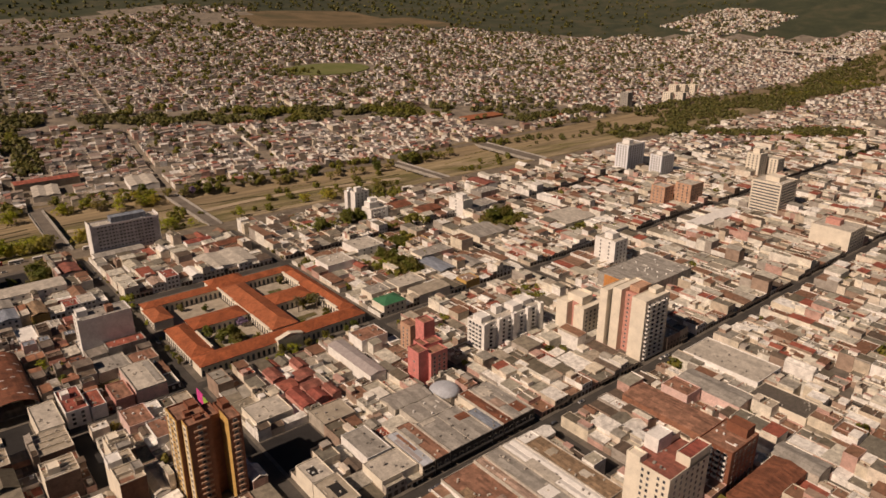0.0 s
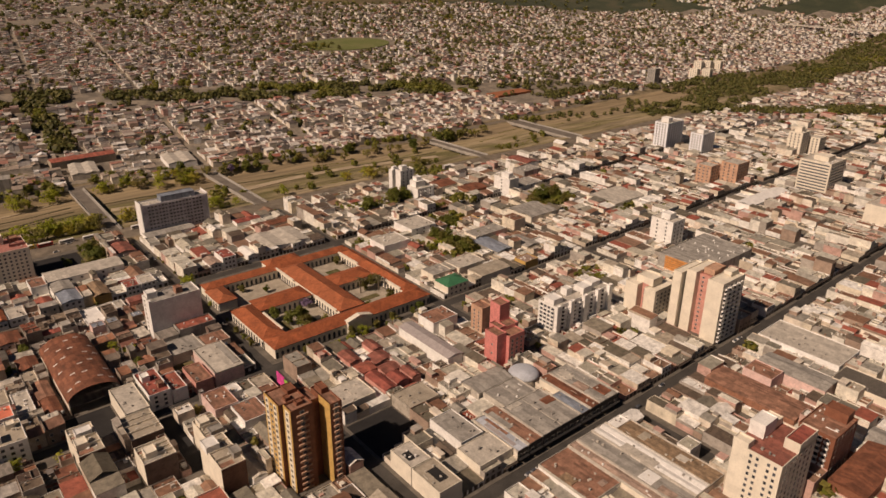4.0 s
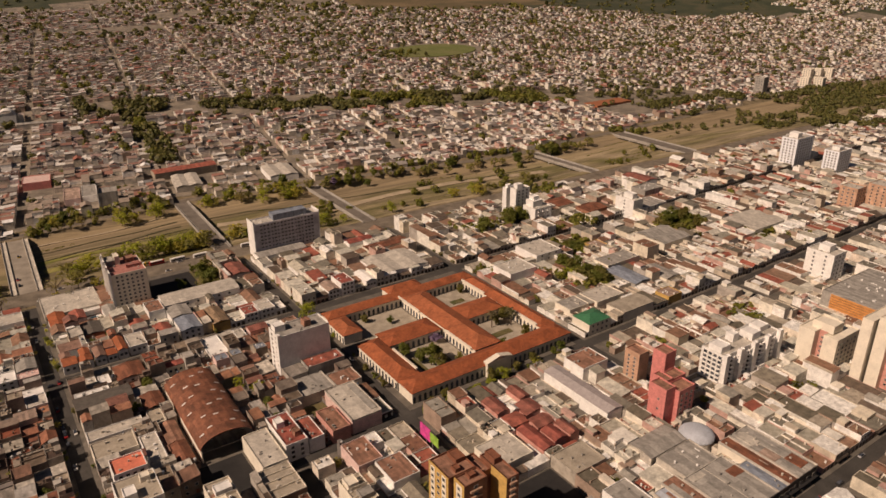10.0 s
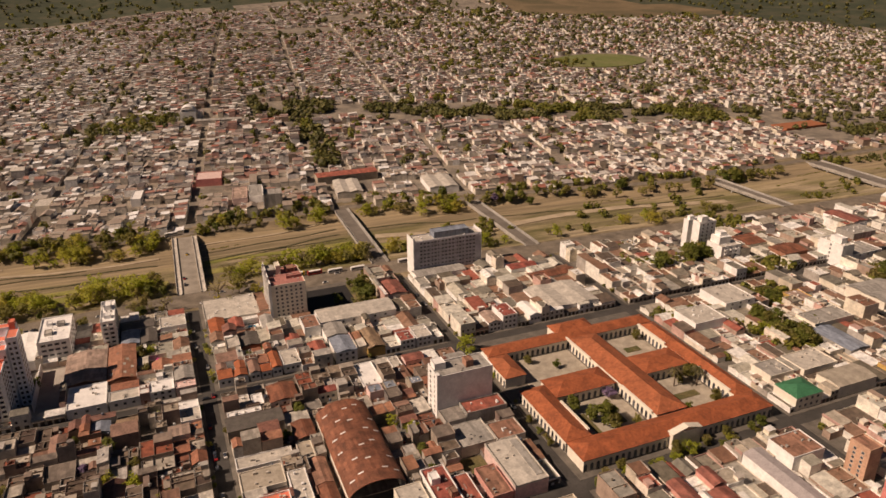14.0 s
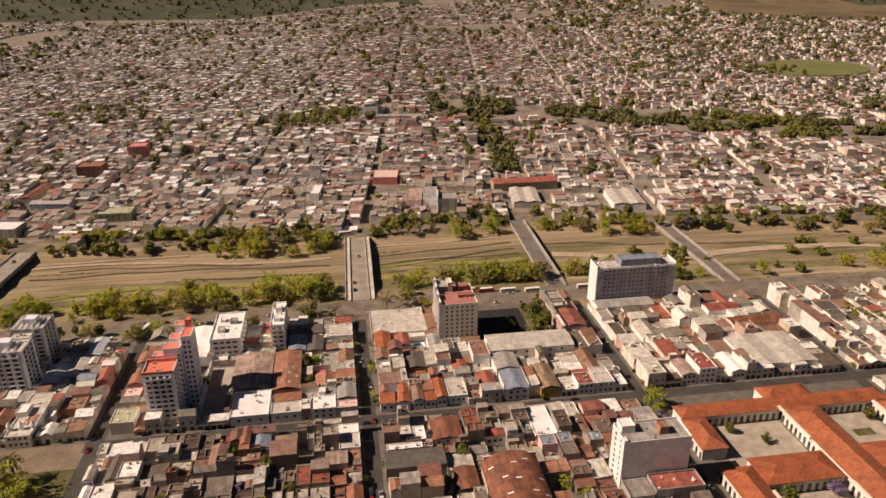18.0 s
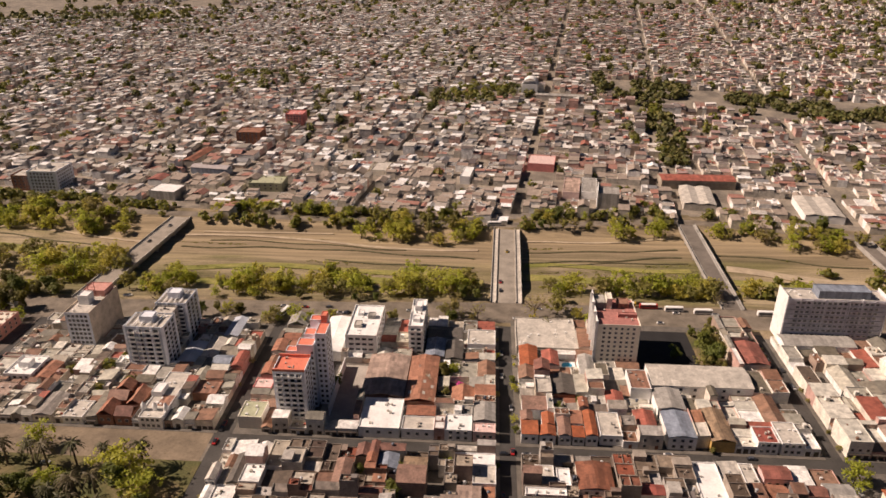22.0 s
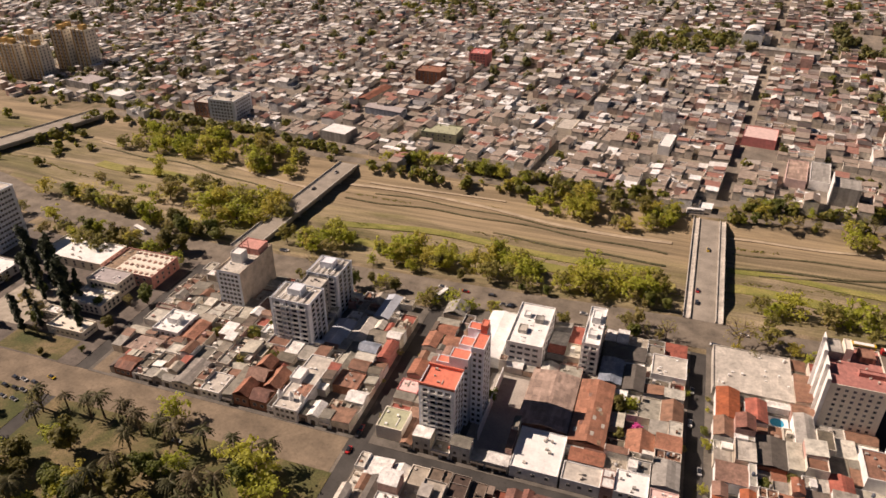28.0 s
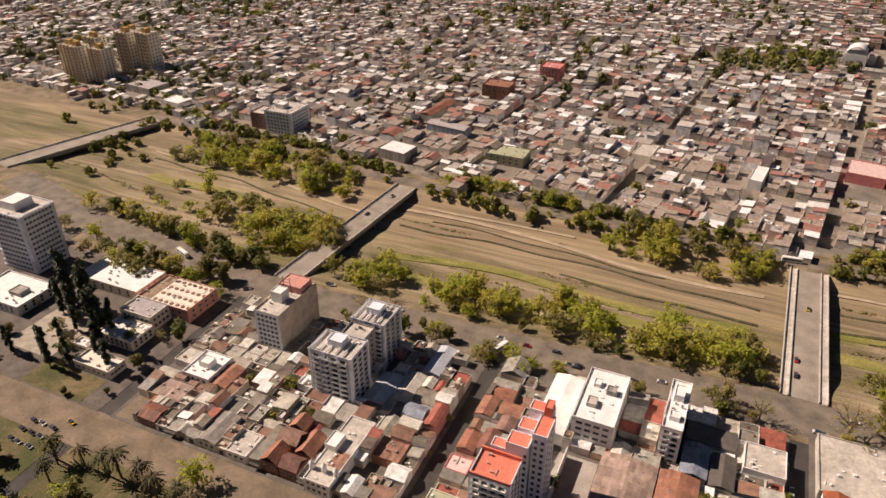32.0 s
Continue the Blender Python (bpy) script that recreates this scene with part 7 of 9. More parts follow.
M_PALM = leafy("palm_fronds", [(0.13, 0.12, 0.045), (0.10, 0.10, 0.035), (0.16, 0.13, 0.06)])
M_OLIVELEAF = leafy("olive_leaves", [(0.36, 0.33, 0.08), (0.40, 0.34, 0.11), (0.32, 0.30, 0.08)], glow=0.5)
M_PURPLE = mat("purple_blossom", [(0.22, 0.15, 0.26)], 0.8, bump=0)
KINDS = {
    "bright": [(crown_mesh("crown", 10 + i, 5.2 + 0.6 * (i % 3), 7.6 + (i % 2), 1.2, 720, 0.5, M_LEAF, 30, 0.75, 0.95, (0.16, 0.32)), trunk_mesh("trunk", 20 + i, 8.5, 0.3, 3.4, 7, 2)) for i in range(6)],
    "dark": [(crown_mesh("crown", 30 + i, 4.4 + 0.5 * (i % 2), 8.0, 2.0, 950, 0.62, M_DARKLEAF, 15), trunk_mesh("trunk", 40 + i, 8.5, 0.32, 2.6)) for i in range(3)],
    "olive": [(crown_mesh("crown", 50 + i, 4.8, 6.5, 1.9, 620, 0.5, M_OLIVELEAF, 26, 0.75, 0.95, (0.16, 0.3)), trunk_mesh("trunk", 60 + i, 7.5, 0.26, 3.0, 7, 2)) for i in range(3)],
    "bare": [(crown_mesh("crown", 70, 4.8, 6.5, 3.0, 170, 0.35, M_OLIVELEAF, 20), trunk_mesh("trunk", 71, 8.5, 0.32, 4.4, 9, 5))],
    "blossom": [(crown_mesh("crown", 75, 4.4, 6.0, 2.2, 600, 0.55, M_PURPLE, 14), trunk_mesh("trunk", 76, 7.5, 0.26, 3.0))],
}
LABELS = {"bright": "broad tree with bright green crown", "dark": "dense tree with dark green crown", "olive": "thin tree with dry olive-green leaves", "bare": "nearly bare tree with spreading twigs", "blossom": "tree covered in pale purple blossom"}
NAMES = {"bright": "leafy_tree", "dark": "shade_tree", "olive": "dry_tree", "bare": "bare_tree", "blossom": "blossom_tree"}
tree_count = 0


def tree(u, v, kind, size=1.0, where=""):
    global tree_count
    tree_count += 1
    c, tr = rnd.choice(KINDS[kind])
    t = thing(NAMES[kind] if size > 0.62 else "shrub", u, v, rnd.uniform(0, 6.28), (LABELS[kind] if size > 0.62 else "small bushy tree with loose leaves") + where, "tree", z=height(u, v))
    s = size * rnd.uniform(0.85, 1.15)
    m = Matrix.Diagonal((s * rnd.uniform(0.9, 1.1), s, s * rnd.uniform(0.9, 1.12), 1))
    share("trunk", tr, t, m)
    share("crown", c, t, m)
    return t


PALMS = [palm_mesh(80 + i, 9.5, 3.6) for i in range(2)]
g = Geo()
for i in range(6):
    limb(g, (0.05 * i, 0, -0.4 + 1.65 * i), (0.05 * i + 0.05, 0, 1.25 + 1.65 * i), 0.36 - 0.02 * i, 0.32 - 0.02 * i, 7)
PALM_TRUNK = bpy.data.meshes.new("trunk")
PALM_TRUNK.from_pydata(g.v, [], g.f)
PALM_TRUNK.materials.append(M_BARK)


def palm(u, v, s=1.0):
    t = thing("palm_tree", u, v, rnd.uniform(0, 6.28), "palm tree with a round head of dark drooping fronds", "palm")
    s *= rnd.uniform(0.85, 1.2)
    m = Matrix.Diagonal((s, s, s, 1))
    share("trunk", PALM_TRUNK, t, m)
    share("fronds", rnd.choice(PALMS), t, m)


M_CONIFER = leafy("conifer_needles", [(0.045, 0.06, 0.025), (0.055, 0.07, 0.028)], glow=0.12)
CYPRESS = crown_mesh("foliage", 90, 1.8, 13, 0.6, 1100, 0.52, M_CONIFER, 26, 1.6)
CYP_TRUNK = trunk_mesh("trunk", 91, 9, 0.25, 0.5, 3)


def cypress(u, v, s):
    t = thing("cypress", u, v, rnd.uniform(0, 6.28), "slender dark cypress beside the pale halls", "tree")
    share("trunk", CYP_TRUNK, t, Matrix.Diagonal((s, s, s, 1)))
    share("foliage", CYPRESS, t, Matrix.Diagonal((s, s, s * 1.1, 1)))


# along the near bank and in the bed
def grove(u0, u1, n, d0, d1, kinds, s0, s1, where):
    """Trees in loose groups between two distances from the near bank."""
    for _ in range(n):
        u = rnd.uniform(u0, u1)
        if noise.noise((u * 0.06, 3.3, 0)) < -0.14 or rnd.random() < 0.12:
            continue
        tree(u, near_bank(u) + rnd.uniform(d0, d1), rnd.choice(kinds), rnd.uniform(s0, s1), where)


grove(-240, -14, 50, 6, 20, ["bright", "bright", "bright", "olive"], 1.0, 1.65, " on the river bank")
grove(-240, -14, 34, 18, 36, ["bright", "bright", "olive"], 0.9, 1.5, " on the river bank")
grove(-235, -14, 26, 3, 38, ["bright", "olive", "dark"], 0.45, 0.8, " on the river bank")
grove(-130, -10, 30, 2, 26, ["olive", "olive", "bright"], 0.9, 1.5, " on the river bank")
grove(60, 140, 12, 10, 22, ["bright", "bright", "olive"], 1.2, 1.6, " on the river bank")
for a, b, c, d, n in ((470, 233, 499, 253, 9), (340, 200, 355, 238, 9), (368, 252, 381, 269, 4), (365, 330, 388, 342, 6), (112, 358, 126, 392, 7)):
    for _ in range(n):
        tree(rnd.uniform(a, c), rnd.uniform(b, d), rnd.choice(["dark", "dark", "olive"]), rnd.uniform(1.0, 1.5), " in a green yard")
grove(26, 142, 30, 5, 26, ["bright", "bright", "olive"], 1.0, 1.7, " on the river bank")
grove(165, 275, 20, 2, 26, ["olive", "bright", "bright"], 0.9, 1.5, " on the river bank")
grove(285, 560, 30, 2, 22, ["olive", "dark", "bright"], 0.8, 1.4, " on the river bank")
# along the far bank
for _ in range(150):
    u = rnd.uniform(-235, 262)
    if -14 < u < 28 or 136 < u < 166:
        continue
    if (-110 < u < -14 or u > 95) and rnd.random() < 0.6:
        tree(u, far_bank(u) - rnd.uniform(-3, 16), rnd.choice(["bright", "bright", "bright", "olive"]), rnd.uniform(0.9, 1.5), " below the far bank")
    else:
        tree(u, far_bank(u) + rnd.choice([1, 3, 17, 20, 23]) + rnd.uniform(-1, 1), rnd.choice(["dark", "bare", "olive", "bright", "bright"]), rnd.uniform(0.5, 1.1), " along the far avenue")
for _ in range(20):
    u = rnd.uniform(-112, -8)
    tree(u, far_bank(u) + rnd.uniform(-22, 6), rnd.choice(["bright", "bright", "olive"]), rnd.uniform(0.8, 1.4), " below the far bank")
for u in range(270, 640, 15):
    tree(u + rnd.uniform(-4, 4), far_bank(u) - rnd.uniform(0, 18), rnd.choice(["olive", "dark", "blossom" if u < 330 else "olive"]), rnd.uniform(1.0, 1.5), " below the far bank")
for _ in range(54):
    u = rnd.uniform(-450, -285)
    tree(u, far_bank(u) - rnd.uniform(-4, 40), rnd.choice(["bright", "bright", "olive"]), rnd.uniform(0.9, 1.6), " in a far grove")
for _ in range(26):
    u = rnd.gauss(-300, 26)
    tree(u, near_bank(u) + rnd.uniform(26, 62), rnd.choice(["bright", "bright", "olive"]), rnd.uniform(1.0, 1.9), " in the river bed")
for _ in range(24):
    u = rnd.uniform(-430, -290)
    tree(u, near_bank(u) + rnd.uniform(8, 60), rnd.choice(["bright", "olive"]), rnd.uniform(0.5, 1.0), " in the river bed")
for _ in range(64):
    u = rnd.uniform(-430, -276)
    tree(u, near_bank(u) - rnd.choice([rnd.uniform(28, 46) - (10 if u > -330 else 0), rnd.uniform(-6, 3)]), rnd.choice(["dark", "bright", "olive"]), rnd.uniform(0.8, 1.4), " beside the riverside avenue")
for u, v, k, s in ((-202, 402, "bare", 1.15), (-160, 402, "bright", 0.8), (-152, 400, "dark", 0.8), (-168, 403, "dark", 0.7), (-118, 397, "bright", 1.0), (-108, 396, "bright", 0.9), (-112, 388, "bright", 0.8), (-96, 396, "olive", 0.8), (-70, 396, "dark", 0.7), (-58, 398, "olive", 0.8), (-28, 407, "olive", 0.9), (-18, 402, "bare", 0.95), (-8, 402, "bare", 1.5), (26, 406, "bare", 1.7), (-22, 408, "olive", 1.2), (40, 412, "olive", 1.3), (52, 409, "bright", 1.0),
                   (154.5, 276, "bright", 1.25), (-78, 330, "dark", 0.7), (121, 386, "bright", 0.8), (122, 358, "olive", 0.8), (115, 392, "dark", 0.7), (126, 372, "dark", 0.9), (118, 366, "dark", 0.8), (135, 380, "bright", 0.8), (100, 368, "dark", 0.8), (-203, 276, "bright", 1.35), (-156, 258, "bright", 1.8), (-146, 250, "bright", 1.4)):
    tree(u, v, k, s, " by the street")
for _ in range(42):
    u = rnd.uniform(-215, 150)
    if -8 < u < 24:
        continue
    tree(u, near_bank(u) - rnd.choice([rnd.uniform(26, 32), rnd.uniform(-2, 3), rnd.uniform(24, 29)]), rnd.choice(["bright", "olive", "dark", "bare", "bright"]), rnd.uniform(0.5, 1.0), " beside the riverside avenue")
# the park
for i in range(12):
    palm(-262 + 10.2 * i + rnd.uniform(-2.5, 2.5), 266 + rnd.uniform(-4, 2), rnd.uniform(1.15, 1.5))
for _ in range(24):
    palm(rnd.uniform(-300, -150), rnd.uniform(215, 258), rnd.uniform(1.2, 1.6))
for _ in range(44):
    tree(rnd.uniform(-262, -132), rnd.uniform(196, 258), rnd.choice(["dark", "dark", "olive", "bright"]), rnd.uniform(0.85, 1.5), " in the park")
for _ in range(26):
    tree(rnd.uniform(-385, -272), rnd.choice([rnd.uniform(292, 308), rnd.uniform(332, 345), rnd.uniform(296, 350)]), rnd.choice(["dark", "dark", "olive", "bare"]), rnd.uniform(0.4, 1.0), " on the plaza")
for _ in range(34):
    tree(rnd.uniform(-385, -276), rnd.uniform(215, 268), "dark", rnd.uniform(0.8, 1.2), " in the park")
tree(-262, 262, "bare", 1.2, " at the park corner")
for u, v, s in ((-352, 348, 2.3), (-347, 345, 1.8), (-309, 327, 2.3), (-311, 332, 1.9), (-327, 320, 1.0), (-327, 330, 1.1), (-325, 309, 0.8), (-288, 314, 1.3), (-352, 341, 1.3), (-346, 338, 1.5), (-334, 345, 2.2), (-329, 341, 2.3), (-337, 337, 1.5), (-322, 338, 1.3), (-316, 342, 1.1), (-346, 306, 1.0), (-340, 304, 1.0), (-316, 304, 1.3), (-322, 308, 1.4), (-306, 334, 1.2), (-300, 318, 1.0), (-310, 310, 1.1)):
    cypress(u, v, s)
# courts and the front of the tiled complex
for u, v, k, s in ((190, 184, "dark", 0.9), (186, 190, "dark", 0.8), (193, 179, "dark", 0.7), (182, 200, "dark", 0.6), (206, 203, "blossom", 0.65), (206, 178, "olive", 0.5), (183, 250, "dark", 0.5), (196, 240, "dark", 0.4), (258, 202, "dark", 0.7), (250, 200, "dark", 0.6), (256, 178, "dark", 0.6), (238, 178, "dark", 0.4), (258, 250, "dark", 0.5), (216, 151, "bright", 0.6), (209, 152, "dark", 0.5), (178, 153, "dark", 0.4), (228, 153, "olive", 0.4), (240, 153, "dark", 0.5), (262, 153, "dark", 0.5), (156, 180, "dark", 0.35), (156, 190, "dark", 0.35), (156, 200, "dark", 0.35)):
    tree(u, v, k, s * 1.4, " by the tiled complex")
palm(246, 199, 1.2)
palm(258, 195, 1.3)

for i in range(46):
    u = rnd.choice([-124, 8, 8, 153, 279]) + rnd.choice([-4.6, 4.6])
    tree(u, rnd.choice([rnd.uniform(160, 280), rnd.uniform(294, 385)]), rnd.choice(["dark", "olive", "bright"]), rnd.uniform(0.22, 0.45), " on the pavement")
for i in range(18):
    tree(rnd.uniform(160, 274), 146.5 + rnd.uniform(-0.5, 6.5), rnd.choice(["dark", "bright", "olive"]), rnd.uniform(0.3, 0.6), " before the tiled complex")

for u, v, k, s in ((-41, 255, "dark", 0.9), (-42, 230, "bright", 1.0), (-30, 226, "bright", 0.9), (-17, 210, "olive", 0.8), (-29, 240, "olive", 0.7), (-51, 243, "blossom", 0.8), (-39, 271, "dark", 0.6), (49, 252, "dark", 0.8), (39, 232, "bright", 0.8), (-70, 215, "dark", 0.9), (-100, 225, "bright", 0.8), (-84, 240, "olive", 0.7), (100, 292, "dark", 0.4), (346, 227, "dark", 1.2), (344, 212, "dark", 1.3), (351, 205, "dark", 1.2), (335, 224, "bright", 1.0), (340, 232, "dark", 1.1), (376, 251, "bright", 0.9), (338, 327, "dark", 1.3), (344, 335, "dark", 1.2), (350, 328, "bright", 1.1), (481, 250, "dark", 1.4), (489, 231, "dark", 1.4), (495, 244, "dark", 1.3), (-24, 342, "dark", 0.9), (-22, 326, "olive", 0.7), (-19, 344, "bright", 0.7), (33, 316, "dark", 0.6), (44, 322, "dark", 0.6), (12, 332, "bright", 0.6), (11.5, 340, "dark", 0.5), (11.5, 300, "dark", 0.5), (11.5, 308, "bright", 0.45)):
    tree(u, v, k, s, " among the houses")
    reserve(u - 2.6, v - 2.6, u + 2.6, v + 2.6)

# ---- town houses ----
far_trees = []
WALL_G, ROOF_G = Geo(), Geo()  # houses too far to be told apart
SHOP_G = Geo()  # dark openings of the street fronts past the nearest houses, blackened further for shade
win_budget = [380]


def split(u0, v0, u1, v1, size, out):
    """Cuts a rectangle round the reserved ones and then into lots."""
    if u1 - u0 < 2.4 or v1 - v0 < 2.4:
        return
    for a, c, b, d in RESERVED:
        if u0 < b - 0.01 and u1 > a + 0.01 and v0 < d - 0.01 and v1 > c + 0.01:
            # the widest margin goes first, so that narrow ones stay short
            k = max((a - u0, 0), (u1 - b, 1), (c - v0, 2), (v1 - d, 3))
            if k[0] <= 0:
                return
            if k[1] < 2:
                x = a if k[1] == 0 else b
                split(u0, v0, x, v1, size, out), split(x, v0, u1, v1, size, out)
            else:
                y = c if k[1] == 2 else d
                split(u0, v0, u1, y, size, out), split(u0, y, u1, v1, size, out)
            return
    w, d = u1 - u0, v1 - v0
    s = math.sqrt(size / 190)
    if w > 52:
        across = True
    elif d > 50:
        across = False
    elif w > rnd.uniform(11, 17) * s:
        across = True
    elif d > rnd.uniform(22, 40) * s:
        across = False
    else:
        out.append((u0, v0, u1, v1))
        return
    k = rnd.uniform(0.38, 0.62)
    if across:
        split(u0, v0, u0 + w * k, v1, size, out), split(u0 + w * k, v0, u1, v1, size, out)
    else:
        split(u0, v0, u1, v0 + d * k, size, out), split(u0, v0 + d * k, u1, v1, size, out)


def rooms(u0, v0, u1, v1, least, out):
    w, d = u1 - u0, v1 - v0
    if max(w, d) < least * rnd.uniform(1.1, 2.2):
        out.append((u0, v0, u1, v1))
        return
    k = rnd.uniform(0.33, 0.67)
    if w > d:
        rooms(u0, v0, u0 + w * k, v1, least, out), rooms(u0 + w * k, v0, u1, v1, least, out)
    else:
        rooms(u0, v0, u1, v0 + d * k, least, out), rooms(u0, v0 + d * k, u1, v1, least, out)


def sheet(g, a, c, b, d, z, rise, along_x):
    """A lean-to roof: a sloping slab."""
    k = len(g.v)
    hi = [z, z, z + rise, z + rise] if along_x else [z, z + rise, z + rise, z]
    p = [(a, c), (b, c), (b, d), (a, d)]
    g.v += [(x, y, h - 0.15) for (x, y), h in zip(p, hi)] + [(x, y, h) for (x, y), h in zip(p, hi)]
    g.f += [(k, k + 3, k + 2, k + 1), (k + 4, k + 5, k + 6, k + 7)] + [(k + i, k + (i + 1) % 4, k + 4 + (i + 1) % 4, k + 4 + i) for i in range(4)]


TANK = bpy.data.meshes.new("water_tank")
g = Geo().tube(0, 0, 0, 1.3, 0.65, 0.7, 10).tube(0, 0, 1.3, 1.6, 0.7, 0.2, 10)
TANK.from_pydata(g.v, [], g.f)
TANK.materials.append(M_TANK)
DOOR = bpy.data.meshes.new("door")
g = Geo().box(-0.6, -0.1, 0, 0.6, 0.05, 2.3).box(-0.75, -0.06, 0, -0.6, 0.05, 2.45).box(0.6, -0.06, 0, 0.75, 0.05, 2.45)
DOOR.from_pydata(g.v, [], g.f)
DOOR.materials.append(M_BROWN)
HOUSES = {"low_house": 0, "two_storey_house": 0}
WORDS = {"flat": "flat pale roofs", "sheet": "worn sheet roofs", "tile": "orange tile roofs"}


def wing_solid(wall, roof, a, c, b, d, h, style, z=0.0, rich=False):
    """One volume of a house: its walls and its roof, and sometimes a hut on top."""
    if rich and style == "flat" and min(b - a, d - c) > 3.2:
        dip = rnd.choice([0.35, 0.6, 0.9])
        wall.shell(a, c, z, b, d, z + h, 0.2, dip)
        zr = z + h - dip + 0.06
        roof.box(a + 0.21, c + 0.21, zr - 0.12, b - 0.21, d - 0.21, zr)
        if max(b - a, d - c) > 5.5 and rnd.random() < 0.6:
            # a low wall across the roof
            k = rnd.uniform(0.35, 0.65)
            if b - a > d - c:
                x = a + (b - a) * k
                wall.box(x - 0.1, c + 0.2, zr, x + 0.1, d - 0.2, zr + rnd.uniform(0.4, 1.0))
            else:
                y = c + (d - c) * k
                wall.box(a + 0.2, y - 0.1, zr, b - 0.2, y + 0.1, zr + rnd.uniform(0.4, 1.0))
        for _ in range(rnd.choice([1, 2, 3, 5])):
            x, y = rnd.uniform(a + 0.4, b - 1.4), rnd.uniform(c + 0.4, d - 1.4)
            e = rnd.random()
            if e < 0.3:
                roof.tube(x + 0.5, y + 0.5, zr, zr + rnd.uniform(0.8, 1.5), 0.45, 0.5, 7)
            elif e < 0.6:
                roof.box(x, y, zr, x + rnd.uniform(0.4, 1.0), y + rnd.uniform(0.4, 1.0), zr + rnd.uniform(0.3, 1.1))
            else:
                wall.box(x, y, zr, x + rnd.uniform(0.2, 0.9), y + rnd.uniform(0.2, 0.9), zr + rnd.uniform(0.5, 1.6))
        if rnd.random() < 0.5:
            # stair hut or a sheet shelter against one wall
            k, m = rnd.uniform(0.3, 0.6), rnd.uniform(0.3, 0.6)
            x, y = rnd.choice([a + 0.2, b - 0.2 - (b - a) * k]), rnd.choice([c + 0.2, d - 0.2 - (d - c) * m])
            hh = rnd.uniform(1.7, 2.6)
            wall.box(x, y, zr, x + (b - a) * k, y + (d - c) * m, zr + hh)
            wall.box(x - 0.15, y - 0.15, zr + hh, x + (b - a) * k + 0.15, y + (d - c) * m + 0.15, zr + hh + 0.15)
        return
    if rich and style == "sheet":
        wall.box(a + 0.05, c + 0.05, z, b - 0.05, d - 0.05, z + h)
        rise = rnd.uniform(0.3, 1.0)
        sheet(roof, a - 0.1, c - 0.1, b + 0.1, d + 0.1, z + h + 0.2, rise, b - a > d - c)
        # the fire walls that stand above the sheets
        t = rnd.uniform(0.25, 0.7)
        if rnd.random() < 0.6:
            wall.box(a - 0.1, c, z + h - 0.3, a + 0.12, d, z + h + rise + t)
        if rnd.random() < 0.6:
            wall.box(b - 0.12, c, z + h - 0.3, b + 0.1, d, z + h + rise + t)
        return
    if style == "flat":
        dip = rnd.choice([0.35, 0.6, 0.9])
        wall.shell(a, c, z, b, d, z + h, 0.18, dip)
        roof.box(a + 0.19, c + 0.19, z + h - dip - 0.05, b - 0.19, d - 0.19, z + h - dip + 0.06)
        for _ in range(rnd.choice([0, 1, 2, 3]) if min(b - a, d - c) > 3.5 and z == 0 else 0):
            x, y = rnd.uniform(a + 0.5, b - 1.5), rnd.uniform(c + 0.5, d - 1.5)
            roof.box(x, y, z + h - dip, x + rnd.uniform(0.4, 1.2), y + rnd.uniform(0.4, 1.2), z + h - dip + rnd.uniform(0.4, 1.2))
        if rnd.random() < 0.4 and min(b - a, d - c) > 3.5:
            x, y = rnd.uniform(a + 0.6, b - 2.6), rnd.uniform(c + 0.6, d - 2.6)
            wall.box(x, y, z + h - dip, x + rnd.uniform(1, 2.2), y + rnd.uniform(1, 2.2), z + h + rnd.uniform(0.3, 2.0))
    elif style == "sheet":
        wall.box(a + 0.05, c + 0.05, z, b - 0.05, d - 0.05, z + h)
        sheet(roof, a - 0.1, c - 0.1, b + 0.1, d + 0.1, z + h + 0.2, rnd.uniform(0.3, 1.0), rnd.random() < 0.5)
    else:
        wall.box(a + 0.05, c + 0.05, z, b - 0.05, d - 0.05, z + h)
        roof.gable(a - 0.2, c - 0.2, z + h + 0.22, b + 0.2, d + 0.2, min(b - a, d - c) * 0.24, 0.2, b - a > d - c)


